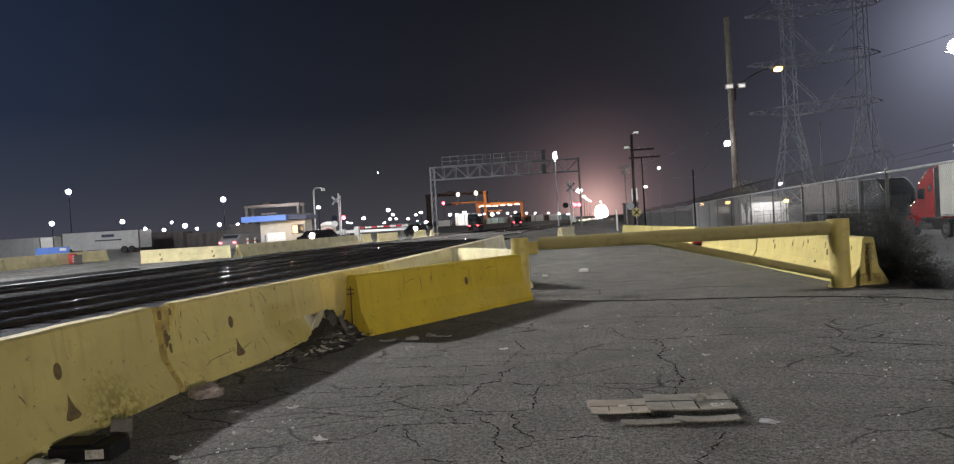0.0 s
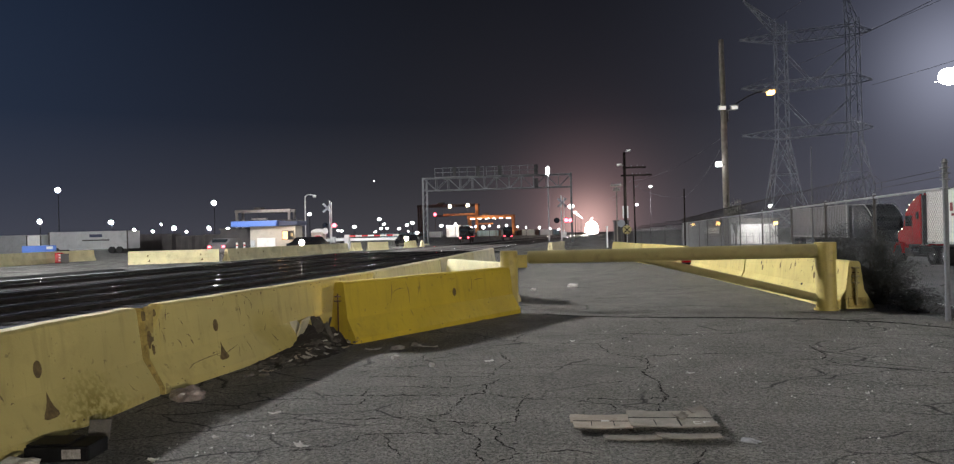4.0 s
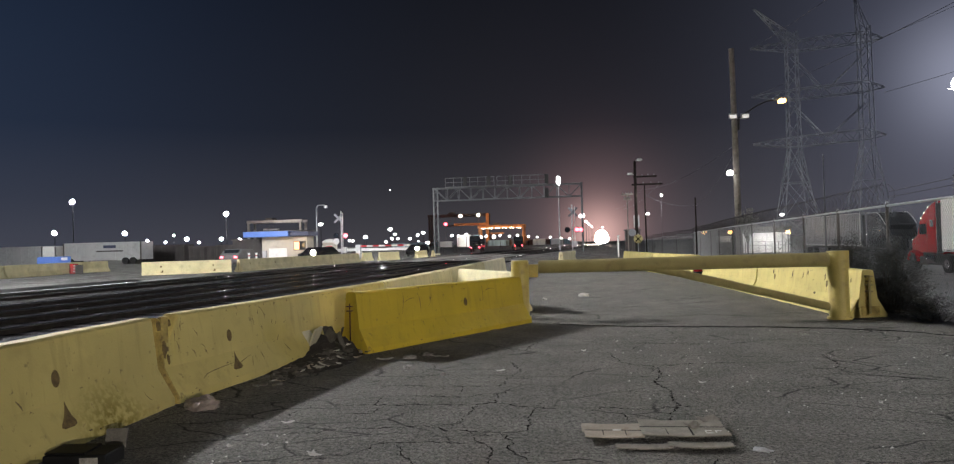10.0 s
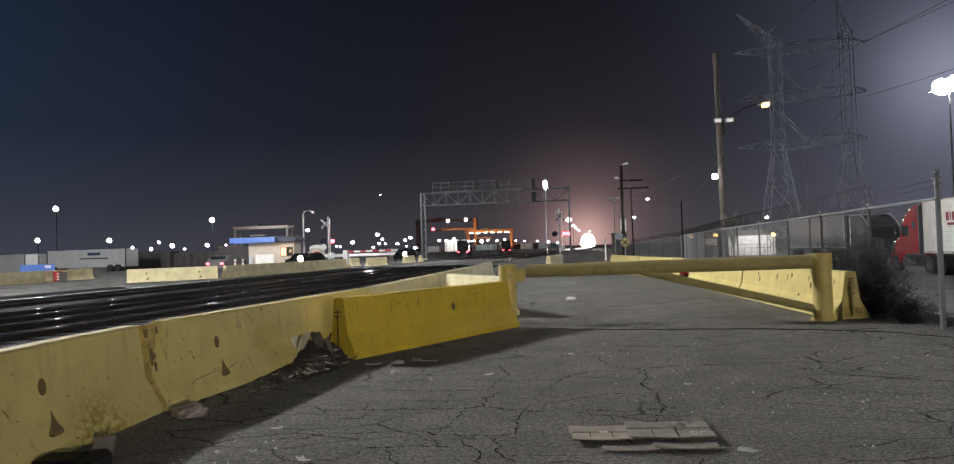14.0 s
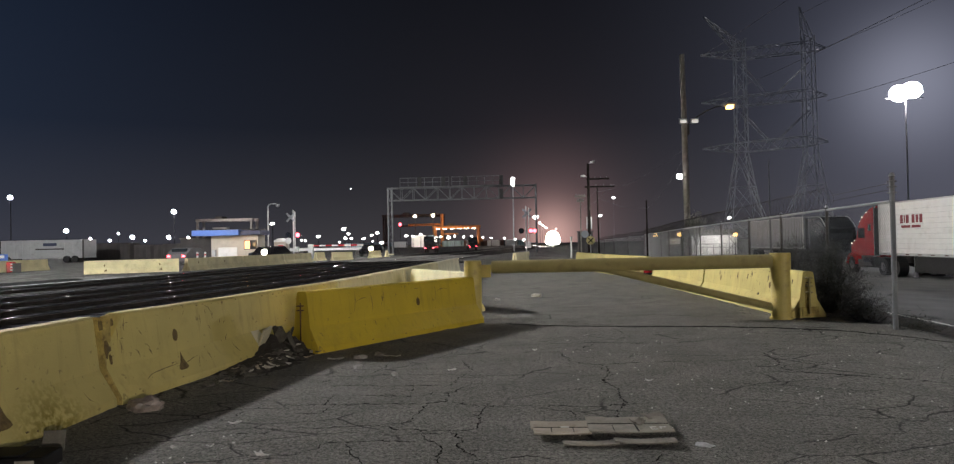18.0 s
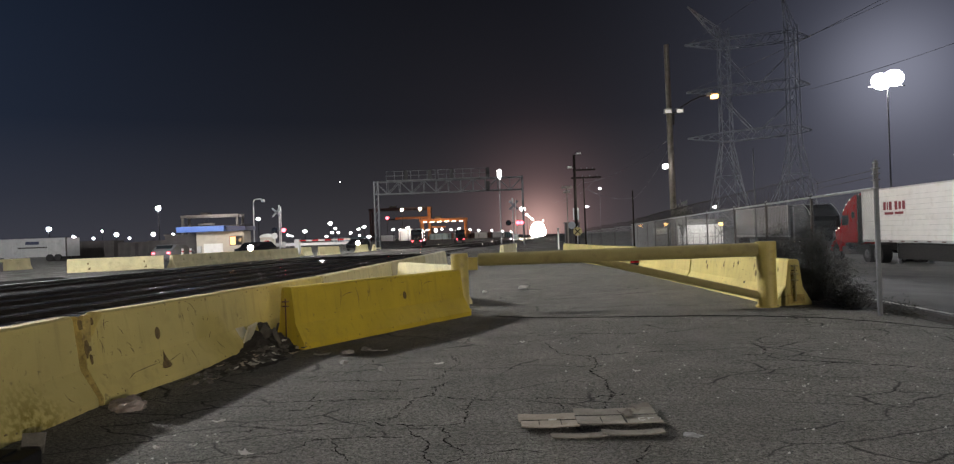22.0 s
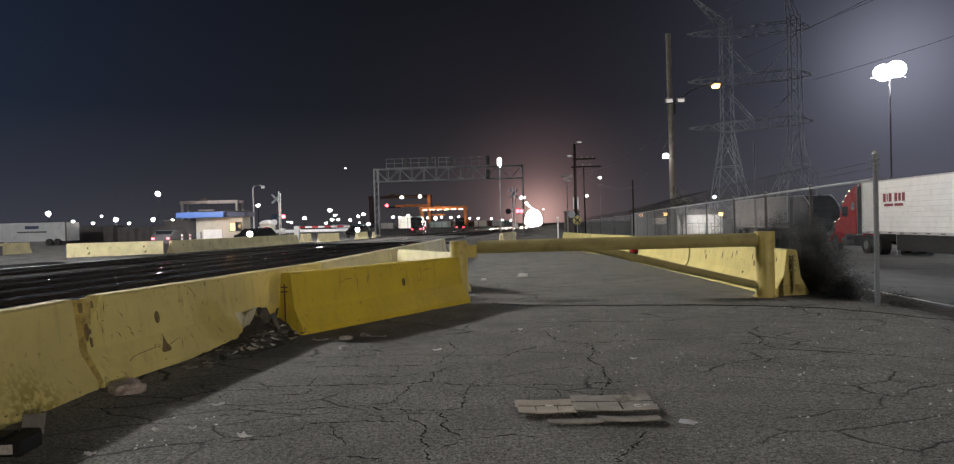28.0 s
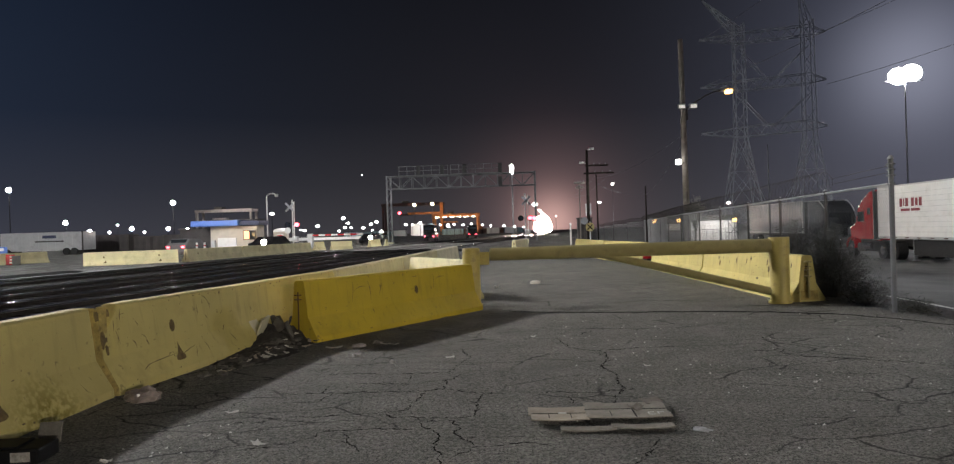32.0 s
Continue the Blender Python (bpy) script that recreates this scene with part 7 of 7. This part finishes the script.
# fill light added over the middle of the yard, without a lamp of its own
lamp("yard_light_mid", "POINT", pose(-30, 85, 9), 5000, (1, 0.97, 0.93), 0.4)
lamp("pole_lamps", "POINT", pose(6.3, 59.4, 4.3), 220, (1, 0.95, 0.88), 0.2)
lamp("yard_light_far", "POINT", pose(3.0, 189, 5.6), 5000, (1, 0.93, 0.85), 0.4)
# two more fill lights, added to brighten the crossing deck and the gantry
lamp("yard_light_crossing", "POINT", pose(-17, 73, 8.5), 3600, (1, 0.97, 0.93), 0.4)
lamp("yard_light_gantry", "POINT", pose(-8, 88, 10.4), 350, (1, 0.97, 0.93), 0.4)


# ---- vehicles with their lights on ----
def car(m, label, tail=False, van=False, paint=BLACKPAINT, one=False):
    e = thing("parked_truck" if van else "parked_car", m, label, "truck" if van else "car")
    bm = bmesh.new()
    side = [(-2.2, 0.35), (2.2, 0.35), (2.2, 0.8), (2.0, 0.95), (1.2, 1.0), (0.6, 1.45), (-1.2, 1.48), (-1.9, 1.0), (-2.2, 0.95)] if not van else [(-2.6, 0.5), (2.6, 0.5), (2.6, 2.0), (1.9, 2.5), (-2.6, 2.6)]
    prism(bm, side, -0.88, 0.88)
    bmesh.ops.bevel(bm, geom=list(bm.edges), offset=0.06, segments=2, affect="EDGES")
    part("body", bm, paint, e)
    block("rear_window", (0, -1.55 if not van else -2.61, 1.25 if not van else 2.0), (1.3, 0.3 if not van else 0.03, 0.35), GLASS, e)
    for y in (-1.35, 1.35):
        for x in (-0.8, 0.8):
            wheel(e, x, y, 0.33 if not van else 0.45, 0.22)
    for x in (-0.65, 0.65):
        if tail:
            block("tail_light", (x, -2.22 if not van else -2.63, 0.78), (0.26, 0.06, 0.15), L_RED, e, "glowing red tail light", 0.02)
        elif x < 0 or not one:
            bm = bmesh.new()
            bmesh.ops.create_uvsphere(bm, u_segments=14, v_segments=10, radius=0.24)
            bmesh.ops.scale(bm, verts=bm.verts, vec=(1, 0.5, 1))
            bmesh.ops.translate(bm, verts=bm.verts, vec=(x, 2.18, 0.98))
            part("headlight", bm, L_CAR, e, "glaring headlight", smooth=True)
        else:
            block("headlight", (x, 2.2, 0.85), (0.34, 0.06, 0.16), GLASS, e, "unlit headlight", 0.02)
    return e


L_CAR = glow("car_headlight_glow", (1.0, 0.8, 0.6), 120)
car(pose(-30.0, 60.5, 0), "grey car with its tail lights lit behind the barrier", tail=True, paint=GANTRYSTEEL)
car(pose(-22.75, 60.9, 0, 0, 0, 172), "dark car with one glaring headlight beside the hut", one=True)
car(pose(-15.7, 112.8, 0), "dark truck with red tail lights beside the tracks", tail=True, van=True)
car(pose(-19.9, 88, 0, 0, 0, 176), "dark car with a glaring headlight behind the barriers", one=True)
car(pose(-11.5, 140, 0, 0, 0, 10), "dark truck with tail lights in the yard", tail=True, van=True)
flat = thing("flat_wagon", pose(-25.5, 90, 0), "low flat rail wagon with a pale deck edge", "rail wagon")
block("deck", (0, 0, 1.0), (13, 2.8, 0.35), GREYBOX, flat)
for x in (-4.5, 4.5):
    block("bogie", (x, 0, 0.45), (2.2, 2.2, 0.7), DARKSTEEL, flat)

# ---- the train ----
loco = thing("locomotive", pose(0, 0, 0), "oncoming locomotive with glaring headlights on the track", "locomotive")
block("frame", (0, 9, 1.25), (3.0, 18, 0.5), DARKSTEEL, loco, bevel=0.05)
block("short_hood", (0, 1.2, 2.3), (2.0, 2.0, 1.7), DARKSTEEL, loco, bevel=0.12)
block("cab", (0, 3.3, 3.0), (3.0, 2.4, 3.0), DARKSTEEL, loco, bevel=0.15)
block("long_hood", (0, 11.0, 2.9), (2.1, 13, 2.8), DARKSTEEL, loco, bevel=0.1)
block("pilot", (0, -0.1, 0.7), (2.7, 0.35, 0.8), DARKSTEEL, loco, bevel=0.05)
for x in (-0.7, 0.7):
    block("cab_window", (x, 2.08, 3.7), (0.8, 0.05, 0.6), GLASS, loco)
for y in (2.5, 15):
    block("truck_frame", (0, y, 0.7), (2.3, 4.0, 0.6), DARKSTEEL, loco)
    for dy in (-1.5, 0, 1.5):
        for x in (-0.75, 0.75):
            rod("wheel", (x - 0.07, y + dy, 0.69), (x + 0.07, y + dy, 0.69), 0.5, RAILTOP, loco, n=16)
# glowing balls far wider than the headlights, carrying their glare in the shape
for x, z, r in ((0.0, 2.7, 2.2), (-1.2, 1.8, 1.3), (1.2, 1.8, 1.3)):
    bm = bmesh.new()
    bmesh.ops.create_uvsphere(bm, u_segments=18, v_segments=12, radius=r)
    bmesh.ops.scale(bm, verts=bm.verts, vec=(1, 0.3, 1.05))
    bmesh.ops.translate(bm, verts=bm.verts, vec=(x, -0.3, z))
    part("headlight", bm, L_TRAIN, loco, "oversized white ball standing in for headlight glare", smooth=True)
for x in (-0.75, 0.75):
    block("number_light", (x, 2.0, 4.35), (0.5, 0.08, 0.2), L_AMBER, loco, "amber marker light", 0.02)

# ---- an aircraft far off on its approach ----
plane = thing("aircraft", pose(0, 0, 0), "distant approaching aircraft with a bright landing light", "aircraft")
bm = bmesh.new()
tube(bm, (0, 0, 0), (0, 26, 0), 1.6, 0.6, n=12)
part("fuselage", bm, DARKSTEEL, plane)
block("wing", (0, 10, -0.4), (24, 3, 0.3), DARKSTEEL, plane)
block("tail_fin", (0, 25, 2.2), (0.3, 2.5, 4.0), DARKSTEEL, plane)
bm = bmesh.new()
bmesh.ops.create_uvsphere(bm, u_segments=10, v_segments=7, radius=2.4)
part("landing_light", bm, L_WHITE, plane, "bright landing light")


def motions():
    turn = -math.degrees(math.atan(SLOPE))
    rows = [(0, 271.8), (8, 261.6), (12.5, 253.6), (19, 237.5), (25, 215.2), (32, 187.9)]
    walk(loco, [(t, pose(-9.74 + SLOPE * (y - 20), y, 0.0, 0, 0, turn)) for t, y in rows])
    walk(plane, [(0, pose(-836, 3000, 236)), (32, pose(-716, 3000, 254))])


motions()
